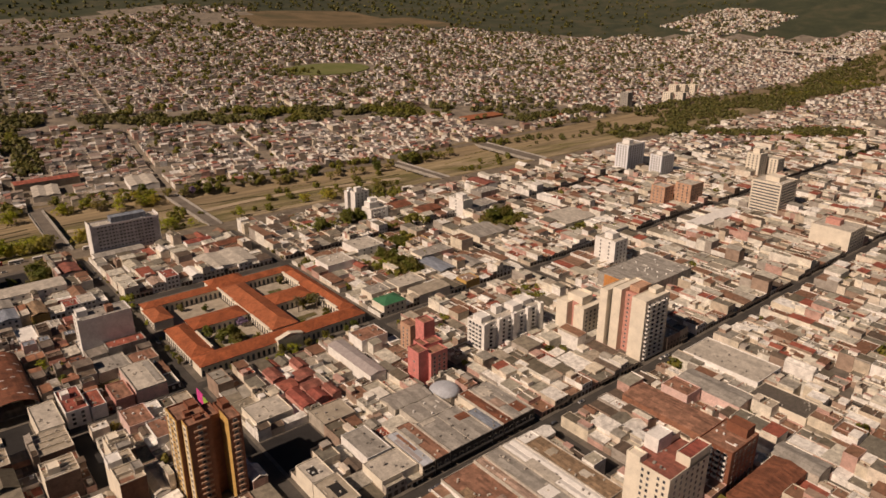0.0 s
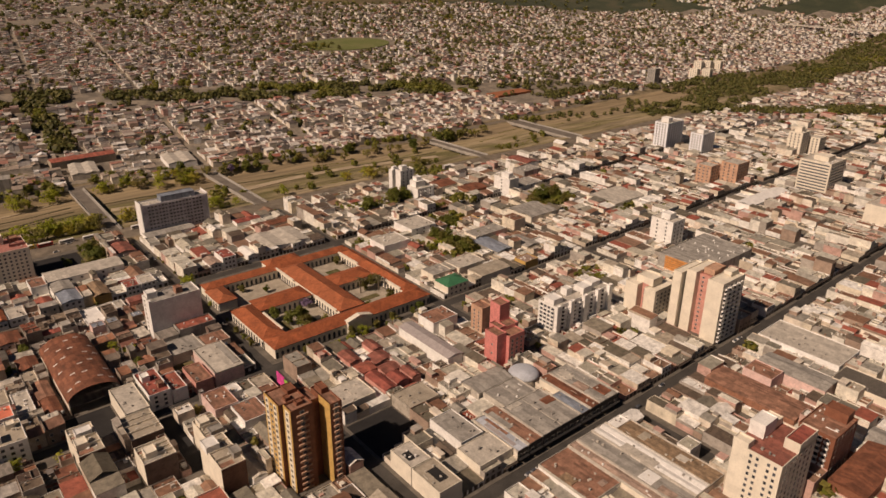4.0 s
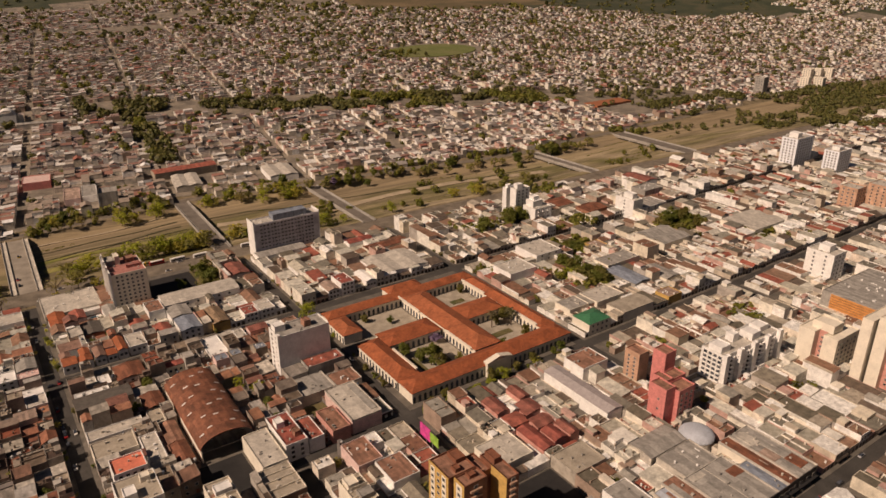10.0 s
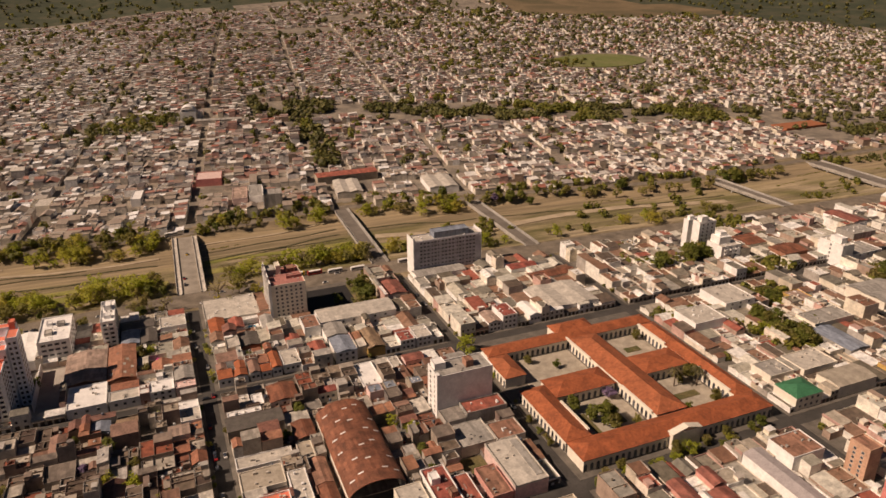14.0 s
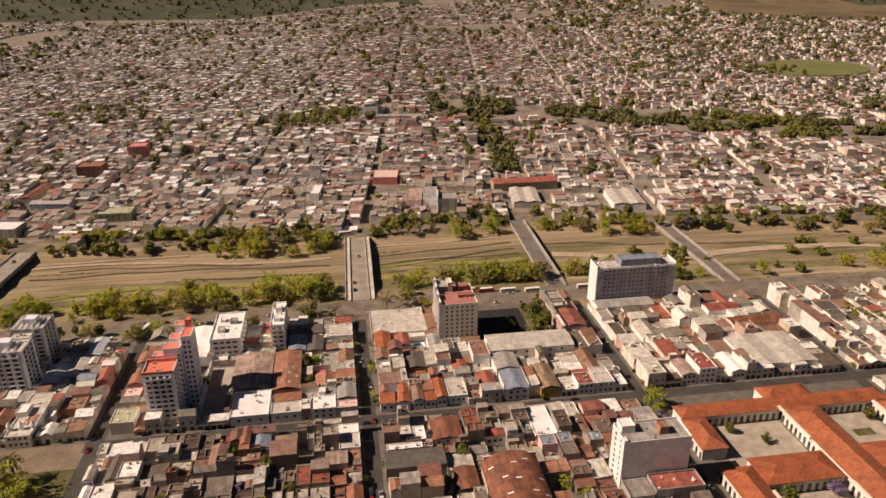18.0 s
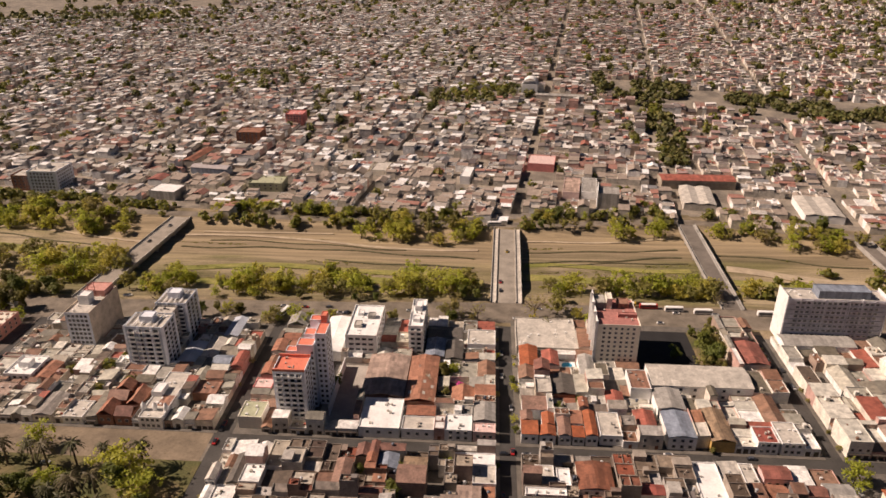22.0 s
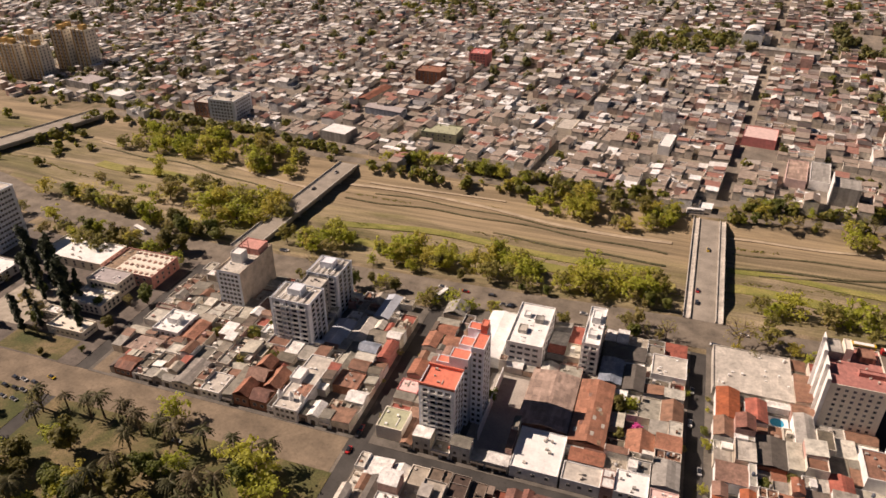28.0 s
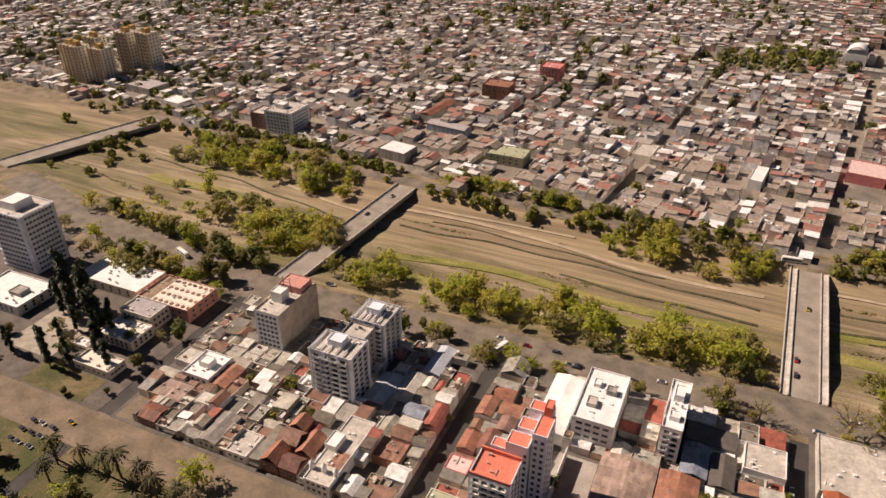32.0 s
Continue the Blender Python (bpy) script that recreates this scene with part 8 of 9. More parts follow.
def house(u0, v0, u1, v1, near, front, sides="", warm=0.15, aged=False):
    """One lot: volumes of different heights round small patios, under flat, sheet or tile roofs."""
    storeys = rnd.choice([1, 1, 1, 2, 2] if near else [1, 1, 1, 1, 1, 2]) if rnd.random() < 0.93 else 3
    hb = (3.4 if near else 3.1) * storeys + rnd.uniform(0.2, 1.2)
    cu, cv = (u0 + u1) / 2, (v0 + v1) / 2
    old_row = -268 < cu < -124 and cv > 287
    if old_row and rnd.random() < 0.85:
        storeys, hb = 1, rnd.uniform(3.4, 4.6)
    main = rnd.choices(["flat", "sheet", "tile"], (0.7 - warm, 0.3, warm))[0]
    name = "low_house" if storeys == 1 else "two_storey_house"
    if HOUSES[name] >= 240:
        near = False
    rs = []
    rooms(u0 + 0.12, v0 + 0.12, u1 - 0.12, v1 - 0.12, rnd.uniform(4.6, 6.5) if old_row else rnd.uniform(5.5, 9) if near else rnd.uniform(7, 11), rs)
    t, patio = None, None
    if near:
        HOUSES[name] += 1
        word = "low plastered house with " if storeys == 1 else "taller plastered house with "
        t = thing(name, cu, cv, label=word + WORDS[main], category="house")
    for i, (a, c, b, d) in enumerate(rs):
        street = c < v0 + 0.5 and front
        if not street and rnd.random() < 0.2 and len(rs) > 2 and not (i == len(rs) - 1 and t and not t.children):
            patio = ((a + b) / 2, (c + d) / 2)
            continue
        h = hb if rnd.random() < 0.5 else max(2.7, hb + rnd.choice([-0.8, -0.4, 0.4, 0.8, 1.8] if old_row else [-3.2, -2.0, -1.0, 0.8, 2.8] if near else [-0.9, -0.5, -0.3, 0.4, 0.6, 2.3]))
        style = main if rnd.random() < 0.6 else rnd.choice(["flat", "flat", "sheet"])
        if not near:
            wing_solid(WALL_G, ROOF_G, a, c, b, d, h, style, rich=150 < cu < 480 and -120 < cv < 240)
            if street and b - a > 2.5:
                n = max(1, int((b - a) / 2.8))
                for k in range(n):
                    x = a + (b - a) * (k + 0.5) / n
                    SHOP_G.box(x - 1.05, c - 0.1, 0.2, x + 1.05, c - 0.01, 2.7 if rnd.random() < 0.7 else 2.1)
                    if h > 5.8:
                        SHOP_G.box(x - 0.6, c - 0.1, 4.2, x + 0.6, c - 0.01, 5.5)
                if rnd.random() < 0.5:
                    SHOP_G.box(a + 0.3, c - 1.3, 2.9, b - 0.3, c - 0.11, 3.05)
            continue
        wall, roof = Geo(), Geo()
        wing_solid(wall, roof, a - cu, c - cv, b - cu, d - cv, h, style, rich=True)
        w = wall.put("wing", M_WALL_D if aged else M_WALL, t)
        roof.put("roof", M_HTILE if style == "tile" else M_TIN if style == "sheet" else M_ROOF_D if aged else M_ROOF, w)
    if not near:
        if patio and rnd.random() < 0.3:
            far_trees.append((patio[0], patio[1], rnd.uniform(-1.5, 0)))
        return
    if rnd.random() < 0.4:
        a, c, b, d = rs[-1]
        share("water_tank", TANK, t, Matrix.Translation(((a + b) / 2 - cu, (c + d) / 2 - cv, hb - 0.3)))
    if front and win_budget[0] > 0:
        n = max(1, int((u1 - u0) / 3.8))
        for k in range(n):
            x = u0 - cu + (k + 0.5) * (u1 - u0) / n
            if k == n // 2:
                share("door", DOOR, t, Matrix.Translation((x, v0 - cv + 0.12, 0)))
            else:
                share("window", window_mesh(1.2, 1.5), t, Matrix.Translation((x, v0 - cv + 0.12, 1.9)))
            if storeys > 1:
                share("window", window_mesh(1.2, 1.5), t, Matrix.Translation((x, v0 - cv + 0.12, 5.2)))
            win_budget[0] -= 2
    for s in sides if win_budget[0] > 0 else "":
        n = max(1, int((v1 - v0) / 5))
        for k in range(n):
            y = v0 - cv + (k + 0.5) * (v1 - v0) / n
            x = (u0 - cu + 0.12) if s == "L" else (u1 - cu - 0.12)
            share("window", window_mesh(1.2, 1.5), t, Matrix.Translation((x, y, 1.9)) @ Matrix.Rotation(radians(-90 if s == "L" else 90), 4, "Z"))
            win_budget[0] -= 1
    if patio and rnd.random() < 0.7:
        tree(patio[0], patio[1], rnd.choice(["dark", "olive", "bright"]), rnd.uniform(0.4, 0.8), " in a patio")


LOTS = []
for u0, v0, u1, v1, park in BLOCKS:
    if park or u1 < -268:
        continue
    out = []
    split(u0, v0, u1, v1, 190, out)
    for a, c, b, d in out:
        LOTS.append((a, c, b, d, c < v0 + 0.5, ("L" if a < u0 + 0.5 and a > 20 else "") + ("R" if b > u1 - 0.5 and b < 0 else "")))
# the nearest lots become houses of their own
LOTS.sort(key=lambda q: (q[0] - 20) ** 2 * 0.8 + (q[1] - 210) ** 2)
for k, q in enumerate(LOTS):
    house(q[0], q[1], q[2], q[3], k < 228, q[4], q[5], 0.42 if q[0] < -124 else 0.36 if 8 < q[0] < 150 and q[1] > 285 else 0.27 if 8 < q[0] < 150 or (q[0] < 250 and q[1] > 285) else 0.14, (-124 < q[0] < 150 and q[1] < 282) or (q[0] < -150 and q[1] > 280))
k = len(WALL_G.v)
n = len(WALL_G.f)
far = link("town_houses", WALL_G.v + ROOF_G.v, WALL_G.f + [tuple(i + k for i in f) for f in ROOF_G.f], M_WALL_I)
far.data.materials.append(M_ROOF_I)
far.data.polygons.foreach_set("material_index", [0] * n + [1] * len(ROOF_G.f))
tagged(far, "dense low town houses with mixed roofs", "houses", kind="stuff")
tagged(SHOP_G.put("street_fronts", M_SHADESHOP), "dark shop openings and canopies along the town streets, with shade in their colour", "shop fronts", kind="stuff")

# ---- the town across the river ----
cf, sf = math.cos(FAR_TURN), math.sin(FAR_TURN)
FW, FR = Geo(), Geo()
PW, PR = Geo(), Geo()


def belt(x, y):
    """Wooded strips and open fields of the far town."""
    if 130 < x < 770 and abs(y - (915 - 0.38 * (x - 274))) < 50:
        return True
    if 760 <= x < 1060 and abs(y - (732 - 0.5 * (x - 760))) < 40:
        return True
    if ((x - 830) / 118) ** 2 + ((y - 1135) / 84) ** 2 < 1:
        return True
    if 150 < x < 215 and 690 < y < 940 and abs(x - (178 + 0.05 * (y - 700))) < 16:
        return True
    if ((x + 60) / 45) ** 2 + ((y - 925) / 26) ** 2 < 1 or ((x - 10) / 42) ** 2 + ((y - 945) / 24) ** 2 < 1:
        return True
    if 780 < x < 985 and 560 < y < 690:
        return True
    return x > 900 and 370 + 0.02 * (x - 900) < y < 452 + 0.1 * (x - 900)


def blocked(x, y):
    return any(a - 7 < x < b + 3 and c - 9 < y < d + 5 for a, c, b, d in RESERVED)


def far_houses(p0, q0, p1, q1, size, room, simple):
    """Fills a block of the far town's leaning grid with houses."""
    out = []
    keep = RESERVED[:]
    RESERVED.clear()
    split(p0, q0, p1, q1, size, out)
    RESERVED.extend(keep)
    for a, c, b, d in out:
        mp, mq = (a + b) / 2, (c + d) / 2
        x, y = 10 + mp * cf - mq * sf, 560 + mp * sf + mq * cf
        if near_bank(x) - 40 < y < far_bank(x) + 20 or belt(x, y) or blocked(x, y) or dry(x, y):
            continue
        z = height(x, y)
        e = rnd.random()
        lush = 0.16 + 0.34 * smooth(250, 900, x) * smooth(600, 1000, y) + 0.25 * noise.noise((x * 0.008, y * 0.008, 4))
        if e < lush:
            far_trees.append((x + rnd.uniform(-6, 6), y + rnd.uniform(-6, 6), z))
            if e < lush * 0.45:
                continue
        w, r = Geo(), Geo()
        hb = rnd.choice([2.8, 3, 3.2, 3.4, 3.6, 4.0, 4.4, 6.0] if simple else [3, 3.4, 3.8, 4.4, 6.0, 6.6])
        if simple:
            rs = []
            rooms(a, c, b, d, room, rs)
            for a, c, b, d in rs:
                if rnd.random() < 0.16:
                    continue
                a, b, c, d = a + rnd.uniform(0, 0.9), b - rnd.uniform(0, 0.9), c + rnd.uniform(0, 0.9), d - rnd.uniform(0, 0.9)
                h = hb + rnd.choice([-0.6, 0, 0, 0.4, 1.2, 2.6, 3.2])
                w.block(a, c, z - 4, b, d, z + h)
                r.lid(a - 0.15, c - 0.15, b + 0.15, d + 0.15, z + h + 0.05, rnd.uniform(-0.9, 0.9), rnd.uniform(-0.9, 0.9))
        else:
            rs = []
            rooms(a + 0.2, c + 0.2, b - 0.2, d - 0.2, room, rs)
            for q in rs:
                if rnd.random() < 0.13:
                    continue
                h = hb if rnd.random() < 0.5 else max(2.6, hb + rnd.choice([-2.5, -1, 0.7, 2.6]))
                wing_solid(w, r, *q, h + 3, rnd.choice(["flat", "flat", "sheet", "sheet", "tile"]), z - 3)
        if not w.f:
            continue
        if simple is False and -330 < x < 330 and y < far_bank(x) + 130 and len(BANK_HOUSES) < 290:
            t = thing("bank_house", x, y, FAR_TURN, "low plastered house with mixed roofs beyond the river", "house", z=z)
            BANK_HOUSES.append(t)
            for src, key, m in ((w, "wall_range", M_FARWALLPALE), (r, "roof_range", M_FARPALE)):
                ob = link(key, [(px - mp, py - mq, pz - z) for px, py, pz in src.v], src.f, m, t)
                tagged(ob, kind="stuff")
            continue
        pale = x + 0.12 * (y - 560) + 60 * noise.noise((x * 0.01, y * 0.01, 0)) < 90
        for src, dst in ((w, PW if pale else FW), (r, PR if pale else FR)):
            k = len(dst.v)
            dst.v += [(10 + x * cf - y * sf, 560 + x * sf + y * cf, zz) for x, y, zz in src.v]
            dst.f += [tuple(i + k for i in f) for f in src.f]


BANK_HOUSES = []
p = -1180.0
while p < 2300:
    q = -150.0
    wide = 123
    while q < 2050:
        deep = rnd.choice([66, 74, 82])
        x, y = 10 + p * cf - q * sf, 560 + p * sf + q * cf
        limit = foot(x) - 90
        upper = ((x - 2240) / 240) ** 2 + ((y - 1040) / 150) ** 2 < 1
        if (y < limit + 120 * noise.noise((x * 0.004, 2, 0)) and not dry(x, y) and (y < 1600 or noise.noise((x * 0.004, y * 0.004, 8)) > -0.25)) or upper:
            e = rnd.uniform(-3, 3)
            near_far = q < 360 and -600 < p < 800
            far_houses(p + 4.5, q + 4 + e, p + wide + 4.5, q + deep - 4 + e, (230 if near_far else 170 if q < 700 else 190 if q < 1100 else 260 if q < 1500 else 340) * (1.2 if p > 900 else 1), 7.0 if near_far else 6.5 if q < 1100 else 8.5, not near_far)
        q += deep
    p += wide + 9
# the near bank to the east, past the last street
for p in range(1290, 2400, 120):
    for q in range(-1000, -190, 90):
        x, y = 10 + p * cf - q * sf, 560 + p * sf + q * cf
        far_houses(p, q, p + 110, q + 82, 220, 8, True)
for W, R, mw, mr, lab in ((FW, FR, M_FARWALL, M_FARHOUSE, "dense low brown and grey houses of the far town"), (PW, PR, M_FARWALLPALE, M_FARPALE, "dense low pale houses across the river")):
    k, n = len(W.v), len(W.f)
    far = link("far_town_houses", W.v + R.v, W.f + [tuple(i + k for i in f) for f in R.f], mw)
    far.data.materials.append(mr)
    far.data.polygons.foreach_set("material_index", [0] * n + [1] * len(R.f))
    tagged(far, lab, "houses", kind="stuff")


def patchy(x, y, gap):
    return noise.noise((x * 0.02, y * 0.03, 1.7)) > gap


for _ in range(1500):
    x = rnd.uniform(130, 770)
    y = 915 - 0.38 * (x - 274) + rnd.uniform(-48, 48)
    if patchy(x, y, 0.08 if x < 330 else -0.05):
        far_trees.append((x, y, None))
for _ in range(420):
    x = rnd.uniform(760, 1060)
    y = 732 - 0.5 * (x - 760) + rnd.uniform(-38, 38)
    if patchy(x, y, 0.06) and not (775 < x < 985 and 560 < y < 685):
        far_trees.append((x, y, None))
for _ in range(1700):
    x = rnd.uniform(900, 2300)
    y = rnd.uniform(372 + 0.02 * (x - 900), 450 + 0.1 * (x - 900))
    if patchy(x, y, -0.08):
        far_trees.append((x, y, None))
for _ in range(900):
    x = rnd.uniform(760, 2300)
    y = rnd.uniform(near_bank(x) + (45 if x < 1000 else 5), far_bank(x) + 15)
    if patchy(x, y, 0.06 if x < 1500 else -0.1):
        far_trees.append((x, y, None))
for _ in range(110):
    y = rnd.uniform(690, 940)
    far_trees.append((178 + 0.05 * (y - 700) + rnd.uniform(-14, 14), y, None))
for _ in range(260):
    x = rnd.uniform(560, 1000)
    y = far_bank(x) + rnd.uniform(-14, 22)
    if patchy(x, y, 0.1):
        far_trees.append((x, y, None))
for cx, cy, r, n in ((-60, 925, 60, 60), (10, 945, 55, 50), (-330, 1060, 70, 60), (720, 1130, 50, 40), (-560, 650, 90, 90), (-760, 720, 120, 110), (-720, 950, 160, 130), (1000, 720, 120, 60), (1050, 200, 90, 110), (344, 340, 24, 34), (349, 218, 28, 40), (491, 248, 26, 34), (534, 190, 24, 24), (300, 262, 16, 10), (420, 300, 24, 18), (310, 120, 14, 8), (392, 120, 16, 10), (880, 640, 90, 50), (1300, 800, 300, 160), (1250, 1050, 260, 120), (700, 1250, 200, 60), (-500, 520, 60, 20), (455, 384, 28, 34), (375, 262, 16, 18), (390, 334, 14, 10), (-1000, 1600, 200, 150), (-760, 1640, 180, 120)):
    for _ in range(n):
        far_trees.append((cx + rnd.gauss(0, r * 0.5), cy + rnd.gauss(0, r * 0.4), None))
for _ in range(3200):
    x, y = rnd.uniform(-1500, 3000), rnd.uniform(1200, 2900)
    if not dry(x, y) and (patchy(x, y, 0.1) or y > foot(x)):
        far_trees.append((x, y, None))
for _ in range(420):
    x = rnd.uniform(-520, 620)
    if not any(abs(x - b) < 14 for b in (10, 153, 277, 547, 702, -249)):
        far_trees.append((x, far_bank(x) + rnd.choice([rnd.uniform(-5, 4), rnd.uniform(16, 27), rnd.uniform(16, 27)]), None))
for _ in range(150):
    x = rnd.uniform(165, 700)
    y = near_bank(x) + rnd.uniform(4, 70)
    if patchy(x, y, 0.05):
        far_trees.append((x, y, None))
# wooded belts where the valley narrows, with houses between them
for line, half, n in (([(1090, 500), (1240, 505), (1390, 450), (1600, 460), (2000, 560)], 42, 900), ([(980, 372), (1000, 340), (1060, 285), (1130, 240), (1180, 205)], 24, 520), ([(860, 600), (980, 590), (1090, 545)], 20, 160)):
    for _ in range(n):
        i = rnd.randrange(len(line) - 1)
        k = rnd.random()
        (xa, ya), (xb, yb) = line[i], line[i + 1]
        x, y = xa + (xb - xa) * k + rnd.uniform(-9, 9), ya + (yb - ya) * k + rnd.uniform(-half, half)
        far_trees.append((x, y, height(x, y) + (3.5 if half == 24 else 0.5)))
rr = random.Random(5)


def clump(v, f, x, y, z, s, n, k0):
    """A loose ball of leaf cards."""
    for i in range(n):
        d = Vector((rr.gauss(0, 1), rr.gauss(0, 1), rr.gauss(0, 0.9))).normalized() * s * rr.uniform(0.5, 1.05)
        c = Vector((x, y, z)) + d
        nrm = (d.normalized() + Vector((rr.gauss(0, 0.4), rr.gauss(0, 0.4), 0.4))).normalized()
        a = nrm.orthogonal().normalized()
        b = nrm.cross(a)
        e = s * rr.uniform(0.28, 0.5) * k0
        k = len(v)
        v += [tuple(c - a * e), tuple(c - b * e), tuple(c + a * e), tuple(c + b * e)]
        f.append((k, k + 1, k + 2, k + 3))


woods = {True: ([], []), False: ([], [])}
for x, y, z in far_trees:
    z = height(x, y) if z is None else z
    s = rr.uniform(2.6, 5.6) * (1.25 if y > 1600 else 0.75 if y < 640 else 1)
    fv, ff = woods[(y < 640 and x < 760) or noise.noise((x * 0.01, y * 0.01, 6)) > (0.25 if x < 760 else 0.4)]
    n = 34 if y < 1300 else 18
    clump(fv, ff, x, y, z + s * 1.15, s, n, 1 if y < 1300 else 1.6)
    if y < 1300:
        clump(fv, ff, x + rr.uniform(-1, 1) * s, y + rr.uniform(-1, 1) * s, z + s * rr.uniform(0.7, 1.1), s * 0.7, 12, 1.1)
for bright, lab in ((True, "bright green belts of trees among far houses"), (False, "dark tree belts between far houses")):
    wood = link("far_woods", *woods[bright], M_FARGREEN if bright else M_FARLEAF)
    tagged(wood, lab, "trees", kind="stuff")
# scrub in rows along the channels of the bed
sv, sf2 = [], []
for row in (2, 4, 7, 8, 9, 10, 11):
    for _ in range(900):
        x = rr.uniform(-560, 800)
        a, b = near_bank(x), far_bank(x)
        y = b - 8 - row * 7.5 + 4 * noise.noise((x * 0.01, row * 3.1, 0)) + rr.gauss(0, 0.8)
        if y < a + 8 or noise.noise((x * 0.012, row * 1.7, 9)) < (0.3 if row < 6 else 0.14):
            continue
        s = rr.uniform(0.3, 0.9)
        for k in range(3):
            clump(sv, sf2, x + k * 1.1 + rr.gauss(0, 0.5), y + rr.gauss(0, 0.3), height(x, y) + s * 0.15, s, 4, 1.3)
scrub = link("river_scrub", sv, sf2, M_FARGREEN)
tagged(scrub, "low green scrub along dry river channels", "scrub", kind="stuff")
me = crown_mesh("blossom", 97, 3.0, 2.6, 0.4, 500, 0.4, M_MAGENTA, 12)
share("blossom", me, FLOWER_SPOT, Matrix.Identity(4))
share("stem", trunk_mesh("stem", 98, 2.6, 0.12, 1.2, 5), FLOWER_SPOT, Matrix.Identity(4))
for u0, v0, u1, v1 in ((795, 640, 870, 668), (920, 575, 962, 606)):
    z = height((u0 + u1) / 2, (v0 + v1) / 2) + 1.2
    z += 1.0
    g = Geo().box(u0, v0, z - 4, u1, v1, z)
    tagged(g.put("sports_court", M_CLAY), "red clay sports court among trees", "court", kind="structure")
strip("path", [(744 + 26 * i / 12, 640 + 90 * i / 12) for i in range(13)], 9, M_SAND, "pale road climbing through the tree belt", 1.0)
# far viaduct at the end of the valley
t = thing("viaduct", 2010, 705, label="long pale road viaduct on slim piers", category="bridge", z=height(2010, 705))
Geo().box(-6, -140, 11, 6, 140, 13.5).put("deck", M_PALE, t)
for k in range(9):
    Geo().box(-3, -132 + 33 * k - 1.2, -12, 3, -132 + 33 * k + 1.2, 11).put("pier", M_GREY, t)
# sports field
n = 40
x0, y0 = 830, 1140
g = Geo()
pts = [(100 * math.cos(2 * math.pi * i / n), 62 * math.sin(2 * math.pi * i / n)) for i in range(n)]
g.v += [(x0 + a, y0 + b, height(x0 + a, y0 + b) + 1.4) for a, b in pts] + [(x0 + a, y0 + b, height(x0 + a, y0 + b) - 2) for a, b in pts]
g.f += [tuple(range(n))] + [(i, n + i, n + (i + 1) % n, (i + 1) % n) for i in range(n)]
tagged(g.put("sports_field", M_FIELD), "oval green sports field among far houses", "field", kind="structure")

# ---- cars ----
CAR_COLOURS = {"white": M_CARWHITE, "silver": M_CARSILVER, "dark": M_CARDARK, "red": M_CARRED, "yellow": M_CARYELLOW}


def car_meshes():
    body = Geo()
    body.box(-0.85, -2.1, 0.3, 0.85, 2.1, 0.85, 0.06)
    cab = Geo().box(-0.78, -1.1, 0.85, 0.78, 1.4, 1.42, 0.22)
    wheel = Geo()
    limb(wheel, (-0.12, 0, 0), (0.12, 0, 0), 0.32, 0.32, 12)
    return body, cab, wheel


CAB = bpy.data.meshes.new("cabin")
WHEEL = bpy.data.meshes.new("wheel")
cb, cc, cw = car_meshes()
CAB.from_pydata(cc.v, [], cc.f)
CAB.materials.append(M_GLASS)
WHEEL.from_pydata(cw.v, [], cw.f)
WHEEL.materials.append(M_CARDARK)
BODY = {}
for key, m in CAR_COLOURS.items():
    BODY[key] = bpy.data.meshes.new("body")
    BODY[key].from_pydata(cb.v, [], cb.f)
    BODY[key].materials.append(m)


def car(u, v, turn, key, where, z=0.05):
    t = thing("car", u, v, radians(turn), key + " car " + where, "car", z=z)
    share("body", BODY[key], t, Matrix.Identity(4))
    share("cabin", CAB, t, Matrix.Identity(4))
    for x in (-0.78, 0.78):
        for y in (-1.35, 1.35):
            share("wheel", WHEEL, t, Matrix.Translation((x, y, 0.32)))


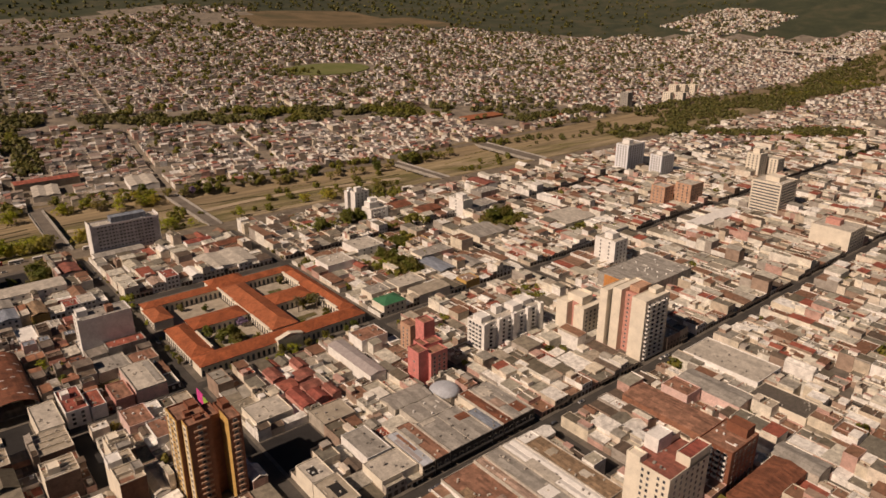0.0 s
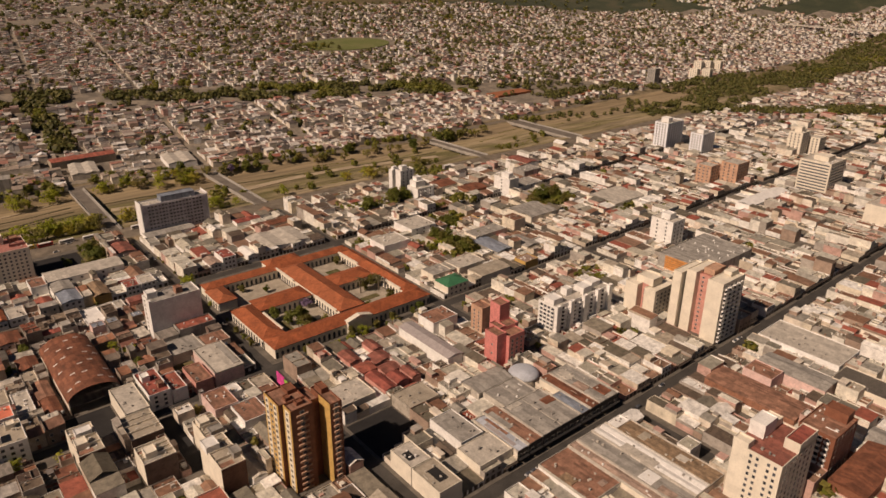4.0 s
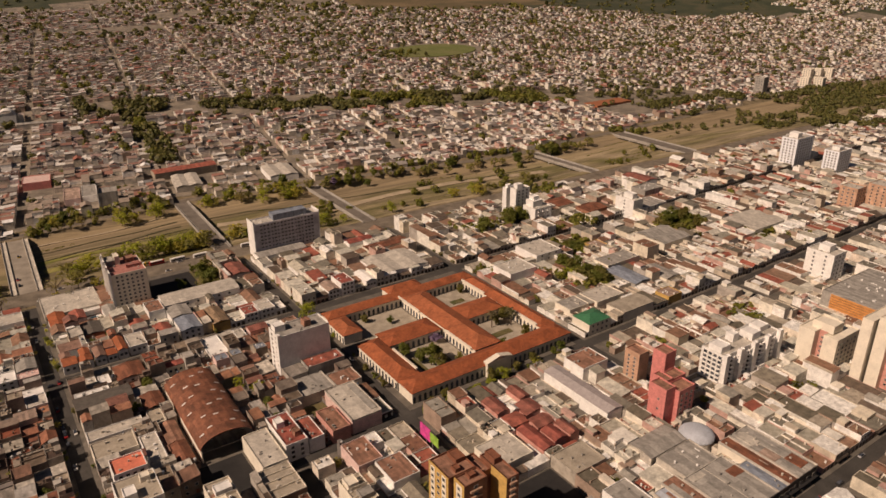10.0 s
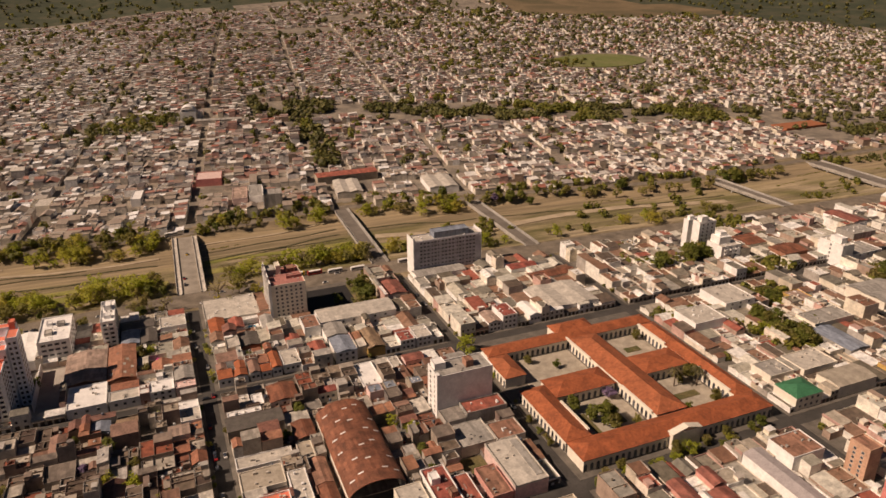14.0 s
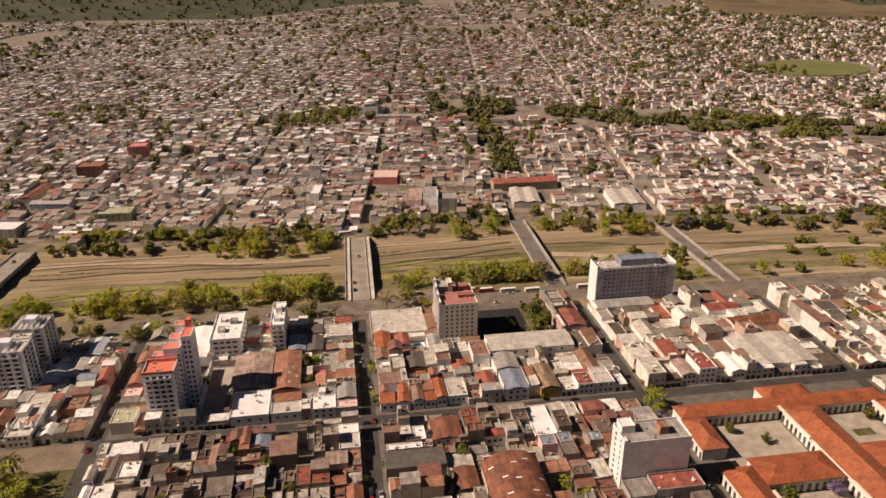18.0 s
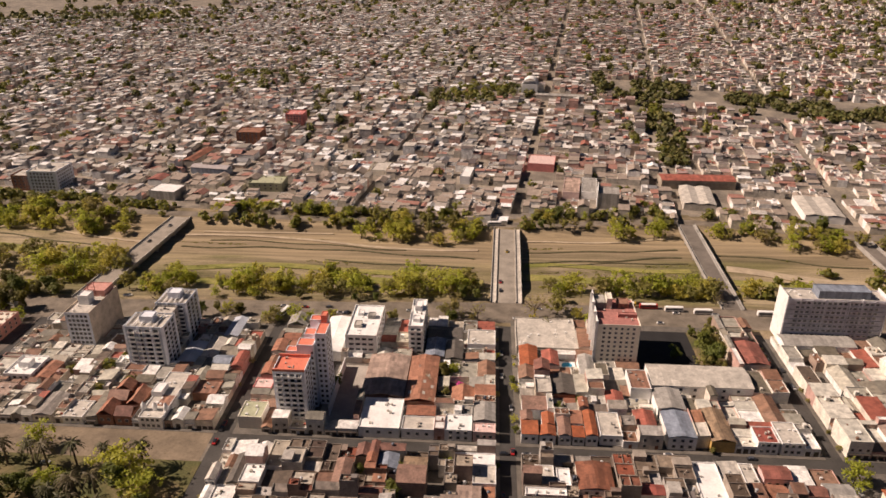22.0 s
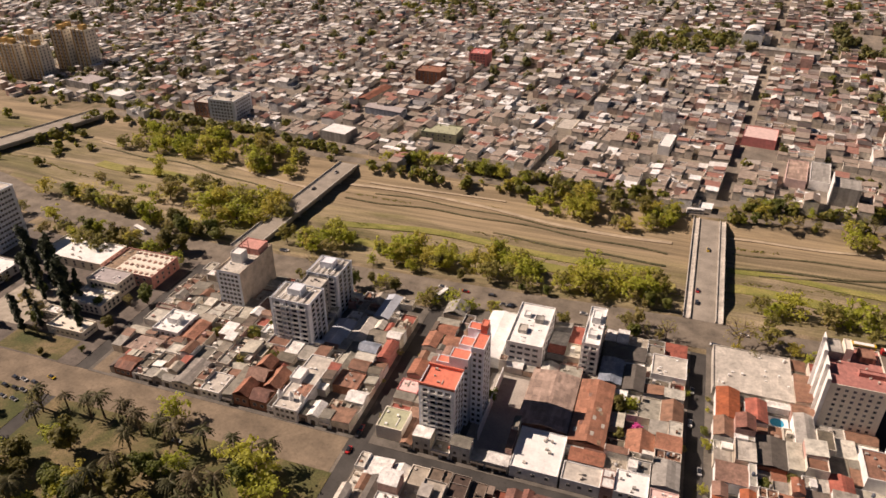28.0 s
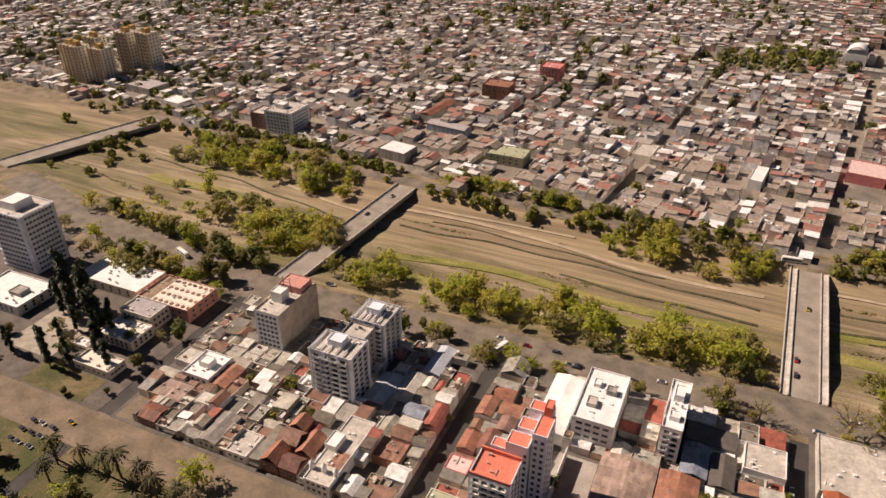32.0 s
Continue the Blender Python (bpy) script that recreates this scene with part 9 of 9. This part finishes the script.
for u, v, a, key in ((6, 440, 0, "dark"), (6, 452, 0, "red"), (11, 500, 180, "yellow"), (-255, 500, -3, "dark"), (-252, 530, -3, "silver")):
    car(u, v, a, key, "driving on the bridge", 0.13)
for i in range(22):
    car(rnd.uniform(-240, 150), near_bank(-60) - 8 - rnd.choice([0, 6, 12]) + rnd.uniform(-1, 1), 90, rnd.choice(["white", "silver", "dark", "red", "white"]), "on the riverside avenue", 0.06)
for i in range(9):
    car(-292 + rnd.uniform(-1, 1) + (i % 3) * 5.5, 264 + (i // 3) * 6 + rnd.uniform(-0.5, 0.5), 78, rnd.choice(["white", "silver", "dark", "dark"]), "parked beside the park", 0.05)
car(-276, 281, 80, "yellow", "waiting at the park corner")
car(-196, 266, 92, "silver", "parked beside the park")
for i in range(24):
    u = rnd.choice([-124, 8, 8, 153])
    car(u + rnd.choice([-2.2, 2.2]), rnd.uniform(200, 380), 0, rnd.choice(["white", "silver", "dark", "red"]), "parked in the narrow street", 0.04)
for i in range(8):
    car(rnd.uniform(-60, 140), 287 + rnd.choice([-2, 2]), 90, rnd.choice(["white", "silver", "yellow", "dark"]), "driving in the cross street", 0.04)
for i in range(10):
    car(rnd.uniform(190, 420), rnd.choice([-2, 2]), 90, rnd.choice(["white", "silver", "dark", "red"]), "in the shaded shopping street", 0.04)


def bus(u, v, turn, material, label, z=0.06):
    t = thing("bus", u, v, radians(turn), label, "bus", z=z)
    Geo().box(-1.25, -5.5, 0.4, 1.25, 5.5, 3.0, 0.06).put("body", material, t)
    Geo().box(-1.28, -5.0, 1.5, 1.28, 5.0, 2.3).put("window_band", M_GLASS, t)
    Geo().box(-1.1, -4.5, 3.0, 1.1, 4.5, 3.15).put("roof_panel", M_WHITE, t)
    for x in (-1.1, 1.1):
        for y in (-3.5, 3.5):
            share("wheel", WHEEL, t, Matrix.Translation((x, y, 0.45)) @ Matrix.Diagonal((1.4, 1.4, 1.4, 1)))


bus(-126, 402, -20, M_CARWHITE, "white bus turning on the riverside avenue")
bus(84, 425, 90, M_CARYELLOW, "yellow bus waiting beside the river")
bus(97, 423.5, 92, M_CARRED, "red bus stopped by the river")
bus(112, 421, 92, M_CARWHITE, "white bus stopped by the river")
bus(129, 419, 92, M_CARWHITE, "white bus stopped by the river")
bus(167, 419, 90, M_CARWHITE, "white bus before the slab block")
bus(-300, 402, 75, M_CARWHITE, "white bus under the trees")
bus(2, 549, 96, M_CARWHITE, "white bus at the far end of the bridge")
bus(-330, 410, 70, M_CARWHITE, "white bus under the avenue trees")
